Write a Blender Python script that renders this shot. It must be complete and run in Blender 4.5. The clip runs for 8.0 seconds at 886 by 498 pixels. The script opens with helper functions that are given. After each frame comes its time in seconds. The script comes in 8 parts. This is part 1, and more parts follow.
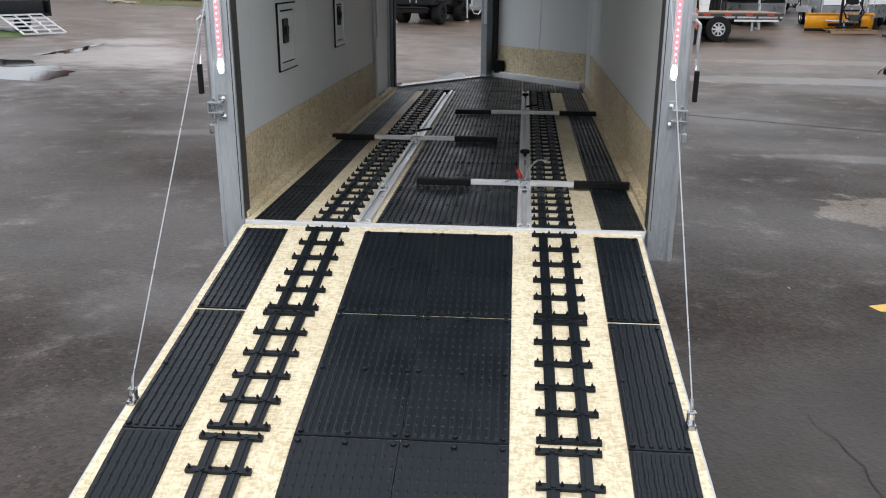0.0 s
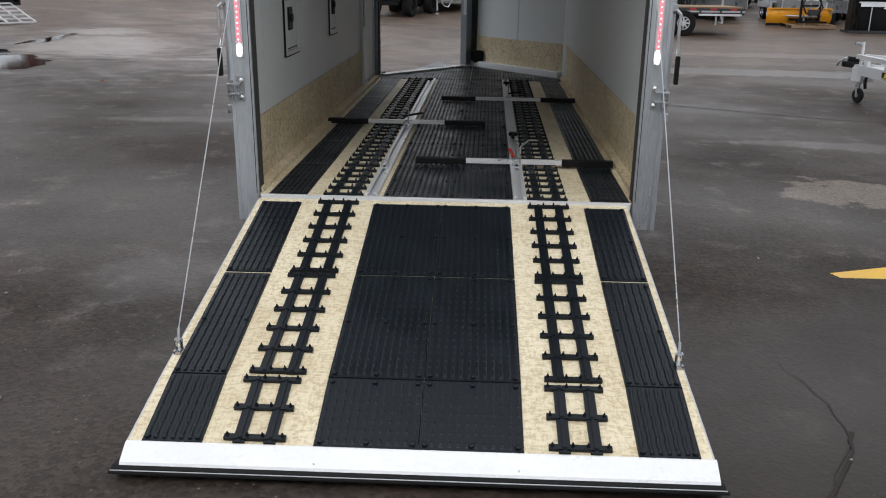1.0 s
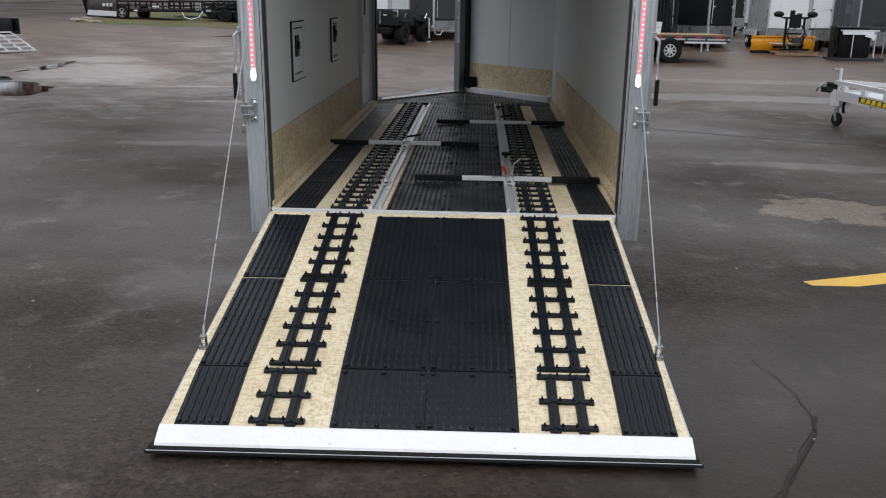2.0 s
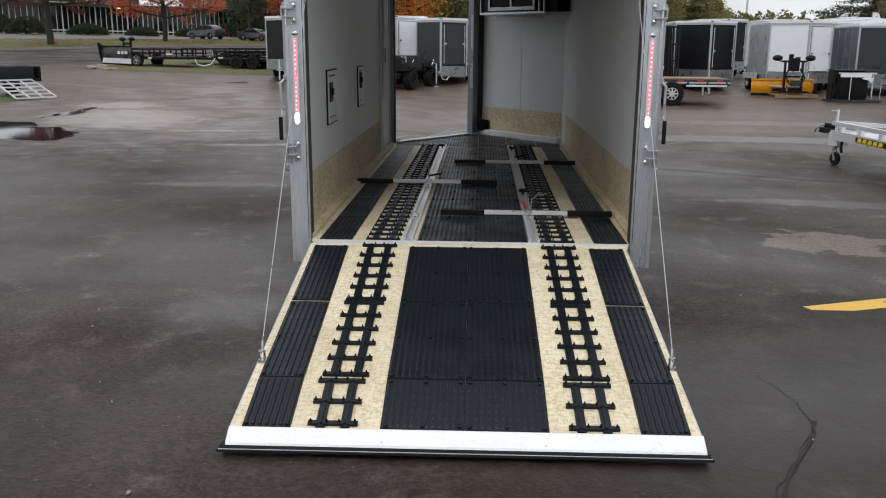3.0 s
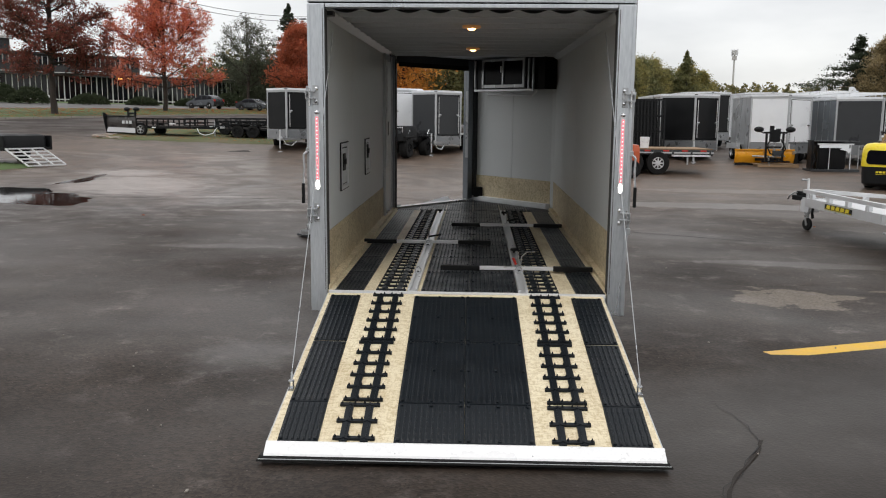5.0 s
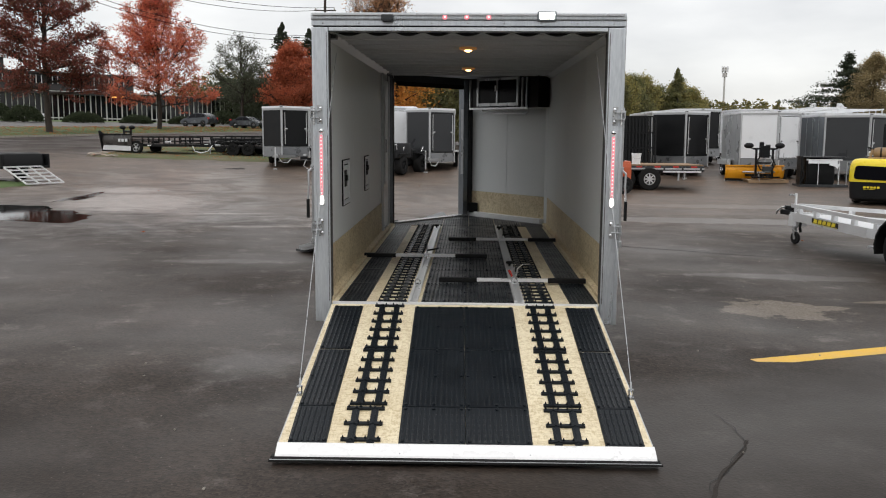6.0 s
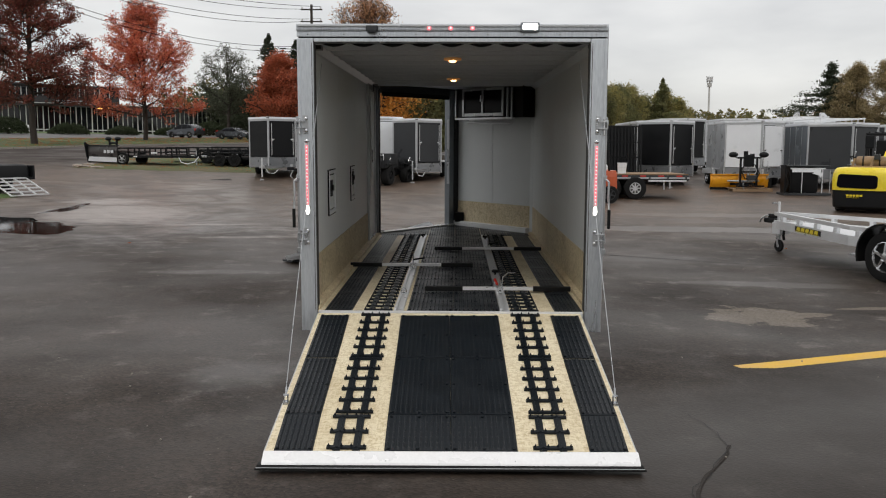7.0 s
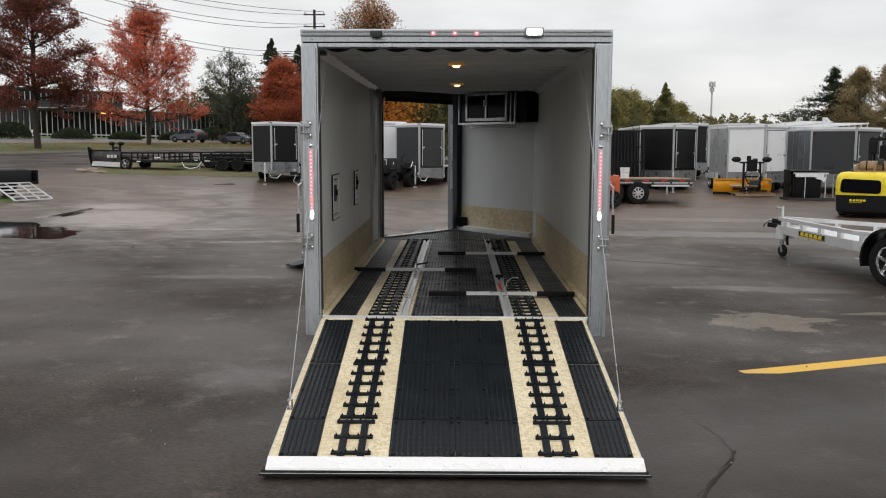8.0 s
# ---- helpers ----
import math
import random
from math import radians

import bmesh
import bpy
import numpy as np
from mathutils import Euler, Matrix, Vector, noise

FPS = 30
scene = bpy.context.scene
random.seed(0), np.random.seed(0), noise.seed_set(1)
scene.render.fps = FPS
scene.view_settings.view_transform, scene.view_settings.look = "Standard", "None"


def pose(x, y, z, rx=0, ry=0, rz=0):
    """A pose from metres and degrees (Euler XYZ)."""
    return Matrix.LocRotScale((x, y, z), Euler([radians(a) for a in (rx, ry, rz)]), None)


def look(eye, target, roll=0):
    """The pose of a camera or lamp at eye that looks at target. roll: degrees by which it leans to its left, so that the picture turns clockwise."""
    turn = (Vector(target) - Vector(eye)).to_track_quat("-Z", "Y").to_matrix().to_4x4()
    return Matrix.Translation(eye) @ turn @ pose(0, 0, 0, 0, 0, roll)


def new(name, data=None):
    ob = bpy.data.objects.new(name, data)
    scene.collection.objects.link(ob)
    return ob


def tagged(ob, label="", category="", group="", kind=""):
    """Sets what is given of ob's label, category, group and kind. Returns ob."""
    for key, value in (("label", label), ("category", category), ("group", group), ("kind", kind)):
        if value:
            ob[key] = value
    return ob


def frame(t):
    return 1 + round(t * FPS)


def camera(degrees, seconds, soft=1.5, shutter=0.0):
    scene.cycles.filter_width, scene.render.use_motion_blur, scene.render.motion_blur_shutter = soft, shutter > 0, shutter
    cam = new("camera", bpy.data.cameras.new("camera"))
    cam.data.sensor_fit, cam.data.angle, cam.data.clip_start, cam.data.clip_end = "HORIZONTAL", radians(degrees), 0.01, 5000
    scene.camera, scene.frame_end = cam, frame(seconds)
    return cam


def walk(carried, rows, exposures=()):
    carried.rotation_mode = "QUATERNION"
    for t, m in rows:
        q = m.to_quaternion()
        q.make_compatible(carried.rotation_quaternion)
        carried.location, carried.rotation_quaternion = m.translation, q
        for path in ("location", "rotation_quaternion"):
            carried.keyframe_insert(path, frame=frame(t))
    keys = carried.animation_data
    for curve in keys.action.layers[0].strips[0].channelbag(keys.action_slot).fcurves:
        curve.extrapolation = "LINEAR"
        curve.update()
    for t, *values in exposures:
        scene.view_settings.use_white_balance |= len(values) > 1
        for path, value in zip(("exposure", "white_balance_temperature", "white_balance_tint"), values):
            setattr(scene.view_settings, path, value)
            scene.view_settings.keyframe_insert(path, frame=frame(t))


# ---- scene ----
cam = camera(55.3, 8.0, soft=1.1)
PATH = [
    (0, (0.323, -3.952, 1.658), (0.172, -2.048, 1.062), 0.3),
    (0.5, (0.252, -4.117, 1.648), (0.126, -2.216, 1.041), 0.2),
    (1, (0.159, -4.33, 1.648), (0.089, -2.426, 1.038), 0.8),
    (1.5, (0.15, -4.495, 1.653), (0.102, -2.584, 1.064), 0.9),
    (3, (0.004, -5.115, 1.683), (-0.059, -3.168, 1.23), 0.4),
    (3.5, (-0.068, -5.318, 1.705), (-0.101, -3.359, 1.305), 0.4),
    (4, (-0.056, -5.473, 1.706), (-0.095, -3.504, 1.359), 0.5),
    (4.5, (-0.01, -5.674, 1.719), (-0.062, -3.701, 1.4), 0.6),
    (6, (-0.059, -6.124, 1.735), (-0.093, -4.141, 1.477), 0.4),
    (6.5, (-0.047, -6.161, 1.726), (-0.069, -4.176, 1.482), 0.3),
    (7, (-0.042, -6.165, 1.73), (-0.047, -4.178, 1.496), 0.2),
    (7.5, (-0.05, -6.163, 1.726), (-0.056, -4.176, 1.499), 0.2),
    (8, (-0.053, -6.162, 1.732), (-0.064, -4.175, 1.509), 0.2),
]
EXPOSURES = [(0.0, 0.53, 6330, 10), (0.5, 0.50, 6350, 10), (1.0, 0.08, 6410, 10), (1.5, 0.05, 6390, 10), (3.0, 0.1, 6450, 10), (4.0, 0.1, 6730, 10),
             (4.5, 0.12, 6750, 10), (6.0, 0.12, 6790, 10), (6.5, -0.3, 6850, 10), (7.0, -0.1, 6850, 10), (7.5, 0.0, 6840, 10), (8.0, 0.03, 6840, 10)]
walk(cam, [(t, look(eye, target, roll)) for t, eye, target, roll in PATH], EXPOSURES)

# ---- world and sun: a bright overcast sky, brighter overhead ----
SKY = 1.1
world = bpy.data.worlds.new("overcast")
scene.world = world
world.use_nodes = True
wn, wl = world.node_tree.nodes, world.node_tree.links
wn.clear()
w_out = wn.new("ShaderNodeOutputWorld")
w_bg = wn.new("ShaderNodeBackground")
w_sky = wn.new("ShaderNodeTexSky")
w_sky.sky_type = "NISHITA"
w_sky.sun_disc = False
w_sky.sun_elevation = radians(58)
w_sky.sun_rotation = radians(188)
w_co = wn.new("ShaderNodeTexCoord")
w_sep = wn.new("ShaderNodeSeparateXYZ")
w_map = wn.new("ShaderNodeMapping")
w_map.inputs["Scale"].default_value = (1.0, 1.0, 3.2)
w_noise = wn.new("ShaderNodeTexNoise")
w_noise.inputs["Scale"].default_value = 2.3
w_noise.inputs["Detail"].default_value = 6
w_noise.inputs["Roughness"].default_value = 0.5
w_ramp = wn.new("ShaderNodeValToRGB")
w_ramp.color_ramp.elements[0].position = 0.36
w_ramp.color_ramp.elements[0].color = (0.462, 0.474, 0.502, 1)
w_ramp.color_ramp.elements[1].position = 0.62
w_ramp.color_ramp.elements[1].color = (0.70, 0.712, 0.730, 1)
w_up = wn.new("ShaderNodeMapRange")
w_up.inputs["From Min"].default_value = 0.0
w_up.inputs["From Max"].default_value = 1.0
w_up.inputs["To Min"].default_value = 1.0
w_up.inputs["To Max"].default_value = 1.75
w_mul = wn.new("ShaderNodeVectorMath")
w_mul.operation = "SCALE"
w_mix = wn.new("ShaderNodeMixRGB")
w_mix.inputs["Fac"].default_value = 0.015
wl.new(w_co.outputs["Generated"], w_map.inputs["Vector"])
wl.new(w_map.outputs["Vector"], w_noise.inputs["Vector"])
wl.new(w_noise.outputs["Fac"], w_ramp.inputs["Fac"])
wl.new(w_co.outputs["Generated"], w_sep.inputs["Vector"])
wl.new(w_sep.outputs["Z"], w_up.inputs["Value"])
wl.new(w_ramp.outputs["Color"], w_mul.inputs[0])
wl.new(w_up.outputs["Result"], w_mul.inputs["Scale"])
wl.new(w_mul.outputs["Vector"], w_mix.inputs["Color1"])
wl.new(w_sky.outputs["Color"], w_mix.inputs["Color2"])
wl.new(w_mix.outputs["Color"], w_bg.inputs["Color"])
w_bg.inputs["Strength"].default_value = SKY
wl.new(w_bg.outputs["Background"], w_out.inputs["Surface"])

sun_data = bpy.data.lights.new("sun", "SUN")
sun_data.energy = 0.7
sun_data.angle = radians(25)
sun_data.color = (1.0, 0.97, 0.93)
sun = new("sun", sun_data)
sun.matrix_world = look((-1.5, -11, 18), (0, 0, 0))


# ---- materials ----
def nodes_of(name):
    m = bpy.data.materials.new(name)
    m.use_nodes = True
    n = m.node_tree.nodes
    return m, n, m.node_tree.links, n["Principled BSDF"]


def surface(name, c1, c2=None, rough=0.5, metal=0.0, scale=3.0, fine=60.0, bump=0.15, spread=0.12, by_piece=0.0, emit=None, spec=None, stretch=(1, 1, 1), island=False):
    """Two colours mixed by a coarse and a fine noise, with uneven gloss and a fine relief."""
    m, n, l, b = nodes_of(name)
    c2 = c2 or tuple(v * 0.78 for v in c1)
    tc = n.new("ShaderNodeTexCoord")
    mp = n.new("ShaderNodeMapping")
    mp.inputs["Scale"].default_value = stretch
    l.new(tc.outputs["Object"], mp.inputs["Vector"])
    big, small = n.new("ShaderNodeTexNoise"), n.new("ShaderNodeTexNoise")
    for node, s, d in ((big, scale, 5), (small, fine, 3)):
        node.inputs["Scale"].default_value = s
        node.inputs["Detail"].default_value = d
        l.new(mp.outputs["Vector"], node.inputs["Vector"])
    add = n.new("ShaderNodeMath")
    add.operation = "MULTIPLY_ADD"
    add.inputs[1].default_value = 0.45
    l.new(small.outputs["Fac"], add.inputs[0])
    half = n.new("ShaderNodeMath")
    half.operation = "MULTIPLY"
    half.inputs[1].default_value = 0.55
    l.new(big.outputs["Fac"], half.inputs[0])
    l.new(half.outputs[0], add.inputs[2])
    fac = add.outputs[0]
    if by_piece:
        info = n.new("ShaderNodeNewGeometry") if island else n.new("ShaderNodeObjectInfo")
        pm = n.new("ShaderNodeMath")
        pm.operation = "MULTIPLY_ADD"
        pm.inputs[1].default_value = by_piece
        l.new(info.outputs["Random Per Island" if island else "Random"], pm.inputs[0])
        sh = n.new("ShaderNodeMath")
        sh.operation = "SUBTRACT"
        sh.inputs[1].default_value = by_piece / 2
        l.new(fac, sh.inputs[0])
        l.new(sh.outputs[0], pm.inputs[2])
        fac = pm.outputs[0]
    ramp = n.new("ShaderNodeValToRGB")
    ramp.color_ramp.elements[0].position, ramp.color_ramp.elements[1].position = 0.33, 0.67
    ramp.color_ramp.elements[0].color, ramp.color_ramp.elements[1].color = (*c2, 1), (*c1, 1)
    l.new(fac, ramp.inputs["Fac"])
    l.new(ramp.outputs["Color"], b.inputs["Base Color"])
    rr = n.new("ShaderNodeMapRange")
    rr.inputs["From Min"].default_value, rr.inputs["From Max"].default_value = 0.3, 0.7
    rr.inputs["To Min"].default_value, rr.inputs["To Max"].default_value = max(0.02, rough - spread), min(1, rough + spread)
    l.new(big.outputs["Fac"], rr.inputs["Value"])
    l.new(rr.outputs["Result"], b.inputs["Roughness"])
    b.inputs["Metallic"].default_value = metal
    if spec is not None:
        b.inputs["Specular IOR Level"].default_value = spec
    if bump:
        bn = n.new("ShaderNodeBump")
        bn.inputs["Strength"].default_value = bump
        bn.inputs["Distance"].default_value = 0.004
        l.new(small.outputs["Fac"], bn.inputs["Height"])
        l.new(bn.outputs["Normal"], b.inputs["Normal"])
    if emit:
        b.inputs["Emission Color"].default_value = (*emit[:3], 1)
        b.inputs["Emission Strength"].default_value = emit[3]
    return m


def asphalt_material():
    m, n, l, b = nodes_of("wet_asphalt")
    tc = n.new("ShaderNodeTexCoord")
    grit, blot, wet, streak = (n.new("ShaderNodeTexNoise") for _ in range(4))
    mp = n.new("ShaderNodeMapping")
    mp.inputs["Scale"].default_value = (0.52, 0.62, 1)
    mp.inputs["Rotation"].default_value = (0, 0, radians(12))
    l.new(tc.outputs["Object"], mp.inputs["Vector"])
    for node, s, d, src in ((grit, 120, 4, tc.outputs["Object"]), (blot, 0.9, 8, tc.outputs["Object"]), (wet, 0.42, 6, tc.outputs["Object"]), (streak, 0.6, 4, mp.outputs["Vector"])):
        node.inputs["Scale"].default_value = s
        node.inputs["Detail"].default_value = d
        l.new(src, node.inputs["Vector"])
    stones = n.new("ShaderNodeTexVoronoi")
    stones.inputs["Scale"].default_value = 52
    l.new(tc.outputs["Object"], stones.inputs["Vector"])
    r1 = n.new("ShaderNodeValToRGB")
    r1.color_ramp.elements[0].position, r1.color_ramp.elements[1].position = 0.22, 0.86
    r1.color_ramp.elements[0].color, r1.color_ramp.elements[1].color = (0.0092, 0.0068, 0.0054, 1), (0.061, 0.0465, 0.0375, 1)
    cell = n.new("ShaderNodeSeparateColor")
    l.new(stones.outputs["Color"], cell.inputs["Color"])
    gm = n.new("ShaderNodeMath")
    gm.operation = "MULTIPLY_ADD"
    gm.inputs[1].default_value = 0.45
    gh = n.new("ShaderNodeMath")
    gh.operation = "MULTIPLY"
    gh.inputs[1].default_value = 0.6
    l.new(grit.outputs["Fac"], gh.inputs[0])
    l.new(cell.outputs["Red"], gm.inputs[0])
    l.new(gh.outputs[0], gm.inputs[2])
    l.new(gm.outputs[0], r1.inputs["Fac"])
    r2 = n.new("ShaderNodeValToRGB")
    r2.color_ramp.elements[0].position, r2.color_ramp.elements[1].position = 0.34, 0.68
    r2.color_ramp.elements[0].color, r2.color_ramp.elements[1].color = (0.74, 0.74, 0.75, 1), (1.2, 1.17, 1.14, 1)
    l.new(blot.outputs["Fac"], r2.inputs["Fac"])
    mx = n.new("ShaderNodeMixRGB")
    mx.blend_type = "MULTIPLY"
    mx.inputs["Fac"].default_value = 1
    l.new(r1.outputs["Color"], mx.inputs["Color1"])
    l.new(r2.outputs["Color"], mx.inputs["Color2"])
    warp = n.new("ShaderNodeTexNoise")
    warp.inputs["Scale"].default_value = 2.6
    warp.inputs["Detail"].default_value = 6
    warp.inputs["Roughness"].default_value = 0.65
    l.new(tc.outputs["Object"], warp.inputs["Vector"])

    def spot(x, y, rx, ry, turn, lo, hi, wavy):
        """1 inside a ragged oval on the ground, 0 outside."""
        mp2 = n.new("ShaderNodeMapping")
        mp2.vector_type = "TEXTURE"
        mp2.inputs["Location"].default_value = (x, y, 0)
        mp2.inputs["Rotation"].default_value = (0, 0, radians(turn))
        mp2.inputs["Scale"].default_value = (rx, ry, 50)
        l.new(tc.outputs["Object"], mp2.inputs["Vector"])
        gr = n.new("ShaderNodeTexGradient")
        gr.gradient_type = "SPHERICAL"
        l.new(mp2.outputs["Vector"], gr.inputs["Vector"])
        ad = n.new("ShaderNodeMath")
        ad.operation = "MULTIPLY_ADD"
        ad.inputs[1].default_value = wavy
        l.new(warp.outputs["Fac"], ad.inputs[0])
        l.new(gr.outputs["Fac"], ad.inputs[2])
        mr = n.new("ShaderNodeMapRange")
        mr.interpolation_type = "SMOOTHSTEP"
        mr.inputs["From Min"].default_value = lo + wavy * 0.5
        mr.inputs["From Max"].default_value = hi + wavy * 0.5
        l.new(ad.outputs[0], mr.inputs["Value"])
        return mr.outputs["Result"]

    def most(outs):
        got = outs[0]
        for o in outs[1:]:
            k = n.new("ShaderNodeMath")
            k.operation = "MAXIMUM"
            l.new(got, k.inputs[0])
            l.new(o, k.inputs[1])
            got = k.outputs[0]
        return got

    sand = most([spot(3.28, 2.60, 0.80, 0.80, -25, 0.34, 0.46, 1.9), spot(3.80, 2.66, 0.50, 0.20, 8, 0.30, 0.5, 1.1), spot(4.75, 3.05, 0.9, 0.14, 6, 0.30, 0.55, 1.0)])
    # Bright wet sheen round the puddle, put into the base colour as pale ovals.
    painted_sheen = most([spot(-7.9, 13.9, 2.2, 3.4, 18, 0.02, 0.60, 1.3), spot(-9.2, 17.0, 1.7, 1.6, 20, 0.10, 0.7, 1.4), spot(-5.4, 12.0, 2.6, 0.6, 12, 0.25, 1.2, 1.4), spot(-3.6, 10.0, 2.6, 0.4, 10, 0.3, 1.2, 1.2)])
    def weaker(o, k):
        m2 = n.new("ShaderNodeMath")
        m2.operation = "MULTIPLY"
        m2.inputs[1].default_value = k
        l.new(o, m2.inputs[0])
        return m2.outputs[0]

    # Far yard: sky sheen painted as paler base colour; the mask also lowers roughness.
    paled = most([spot(0.0, 24.0, 26.0, 17.5, 0, 0.0, 0.6, 0.5), spot(-16.0, 22.0, 16.0, 15.0, 0, 0.0, 0.6, 0.5), spot(14.0, 22.0, 15.0, 15.0, 0, 0.0, 0.6, 0.5)])
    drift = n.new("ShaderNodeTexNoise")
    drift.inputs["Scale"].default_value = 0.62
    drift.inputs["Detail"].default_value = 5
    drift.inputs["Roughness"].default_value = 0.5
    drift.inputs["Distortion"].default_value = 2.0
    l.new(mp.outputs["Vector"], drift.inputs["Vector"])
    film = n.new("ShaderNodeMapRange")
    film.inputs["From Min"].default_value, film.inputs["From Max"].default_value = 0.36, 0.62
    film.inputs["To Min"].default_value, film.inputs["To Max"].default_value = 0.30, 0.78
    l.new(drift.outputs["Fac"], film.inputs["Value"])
    damp_side = n.new("ShaderNodeMath")
    damp_side.operation = "MULTIPLY"
    l.new(most([spot(-10.0, 17.0, 12.0, 13.0, 0, 0.0, 0.5, 0.6), spot(-4.0, 18.0, 8.0, 10.0, 0, 0.0, 0.5, 0.6)]), damp_side.inputs[0])
    l.new(film.outputs["Result"], damp_side.inputs[1])
    soak = most([damp_side.outputs[0], weaker(spot(-1.60, 0.30, 0.90, 0.95, 10, 0.0, 0.9, 0.9), 0.62), weaker(spot(-8.0, 14.4, 2.6, 3.6, -25, 0.15, 0.6, 0.9), 0.42), weaker(spot(-5.2, 12.6, 4.2, 1.3, 8, 0.2, 0.6, 0.8), 0.5),
                 weaker(spot(5.6, 12.4, 6.5, 1.2, -6, 0.2, 0.6, 0.8), 0.7), weaker(spot(4.3, 4.7, 2.4, 0.5, -10, 0.2, 0.7, 0.7), 0.5), weaker(spot(-3.2, 5.6, 2.0, 0.5, 6, 0.2, 0.8, 0.7), 0.5),
                 weaker(spot(7.5, 16.5, 6.0, 1.5, -4, 0.2, 0.7, 0.8), 0.6), weaker(paled, 0.42)])
    grains = n.new("ShaderNodeTexVoronoi")
    grains.inputs["Scale"].default_value = 30
    grains.inputs["Randomness"].default_value = 1.0
    l.new(tc.outputs["Object"], grains.inputs["Vector"])
    gp = n.new("ShaderNodeMapRange")
    gp.inputs["From Min"].default_value, gp.inputs["From Max"].default_value = 0.20, 0.10
    l.new(grains.outputs["Distance"], gp.inputs["Value"])
    gc = n.new("ShaderNodeSeparateColor")
    l.new(grains.outputs["Color"], gc.inputs["Color"])
    gt = n.new("ShaderNodeMath")
    gt.operation = "GREATER_THAN"
    gt.inputs[1].default_value = 0.88
    l.new(gc.outputs["Green"], gt.inputs[0])
    gf = n.new("ShaderNodeMath")
    gf.operation = "MULTIPLY"
    l.new(gp.outputs["Result"], gf.inputs[0])
    l.new(gt.outputs[0], gf.inputs[1])
    mg = n.new("ShaderNodeMixRGB")
    mg.inputs["Color2"].default_value = (0.15, 0.13, 0.115, 1)
    l.new(gf.outputs[0], mg.inputs["Fac"])
    # Scales the asphalt colour up to 2.85 times for the far sheen.
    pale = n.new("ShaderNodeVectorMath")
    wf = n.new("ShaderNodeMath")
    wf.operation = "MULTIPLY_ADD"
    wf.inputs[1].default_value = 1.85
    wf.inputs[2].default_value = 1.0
    l.new(paled, wf.inputs[0])
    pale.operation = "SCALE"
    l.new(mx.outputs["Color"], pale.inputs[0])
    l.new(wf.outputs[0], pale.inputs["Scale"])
    # Warm light and dark blotches that mottle the painted far sheen.
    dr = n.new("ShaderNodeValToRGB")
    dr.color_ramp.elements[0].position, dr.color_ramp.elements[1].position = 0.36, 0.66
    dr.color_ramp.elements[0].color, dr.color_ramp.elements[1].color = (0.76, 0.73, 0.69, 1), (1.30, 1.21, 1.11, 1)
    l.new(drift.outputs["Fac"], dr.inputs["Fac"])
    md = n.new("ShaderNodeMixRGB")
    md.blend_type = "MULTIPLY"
    l.new(paled, md.inputs["Fac"])
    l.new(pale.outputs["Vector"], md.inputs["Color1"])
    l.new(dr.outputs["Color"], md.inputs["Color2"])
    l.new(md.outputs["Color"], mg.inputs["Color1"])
    sr = n.new("ShaderNodeValToRGB")
    sr.color_ramp.elements[0].position, sr.color_ramp.elements[1].position = 0.25, 0.8
    sr.color_ramp.elements[0].color, sr.color_ramp.elements[1].color = (0.080, 0.065, 0.052, 1), (0.185, 0.155, 0.122, 1)
    l.new(gm.outputs[0], sr.inputs["Fac"])
    thin = weaker(painted_sheen, 0.8)
    ms = n.new("ShaderNodeMixRGB")
    l.new(sand, ms.inputs["Fac"])
    l.new(mg.outputs["Color"], ms.inputs["Color1"])
    l.new(sr.outputs["Color"], ms.inputs["Color2"])
    # Pale colours of the painted sheen, broken up by the grit.
    si = n.new("ShaderNodeValToRGB")
    si.color_ramp.elements[0].position, si.color_ramp.elements[1].position = 0.25, 0.8
    si.color_ramp.elements[0].color, si.color_ramp.elements[1].color = (0.20, 0.175, 0.163, 1), (0.41, 0.365, 0.34, 1)
    l.new(gm.outputs[0], si.inputs["Fac"])
    mt = n.new("ShaderNodeMixRGB")
    l.new(thin, mt.inputs["Fac"])
    l.new(ms.outputs["Color"], mt.inputs["Color1"])
    l.new(si.outputs["Color"], mt.inputs["Color2"])
    # Two ragged ovals on the near ground, mixed towards a darker brown.
    dark_ovals = weaker(most([spot(3.0, -1.7, 3.9, 2.9, 20, 0.0, 0.55, 0.6), spot(-3.4, -2.2, 2.6, 2.0, -10, 0.0, 0.8, 0.8)]), 0.72)
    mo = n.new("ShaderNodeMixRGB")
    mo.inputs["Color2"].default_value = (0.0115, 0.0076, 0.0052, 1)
    l.new(dark_ovals, mo.inputs["Fac"])
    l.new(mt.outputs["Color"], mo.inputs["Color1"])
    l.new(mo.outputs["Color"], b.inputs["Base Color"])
    av = n.new("ShaderNodeMath")
    av.operation = "MULTIPLY_ADD"
    av.inputs[1].default_value = 0.5
    hv = n.new("ShaderNodeMath")
    hv.operation = "MULTIPLY"
    hv.inputs[1].default_value = 0.5
    l.new(wet.outputs["Fac"], hv.inputs[0])
    l.new(streak.outputs["Fac"], av.inputs[0])
    l.new(hv.outputs[0], av.inputs[2])
    rr = n.new("ShaderNodeMapRange")
    rr.inputs["From Min"].default_value, rr.inputs["From Max"].default_value = 0.40, 0.60
    rr.inputs["To Min"].default_value, rr.inputs["To Max"].default_value = 0.0, 0.45
    l.new(av.outputs[0], rr.inputs["Value"])
    wet_all = most([rr.outputs["Result"], soak])
    for name, dry, damp in (("Roughness", 0.62, 0.20), ("Specular IOR Level", 0.12, 0.75)):
        wr = n.new("ShaderNodeMapRange")
        wr.inputs["To Min"].default_value, wr.inputs["To Max"].default_value = dry, damp
        l.new(wet_all, wr.inputs["Value"])
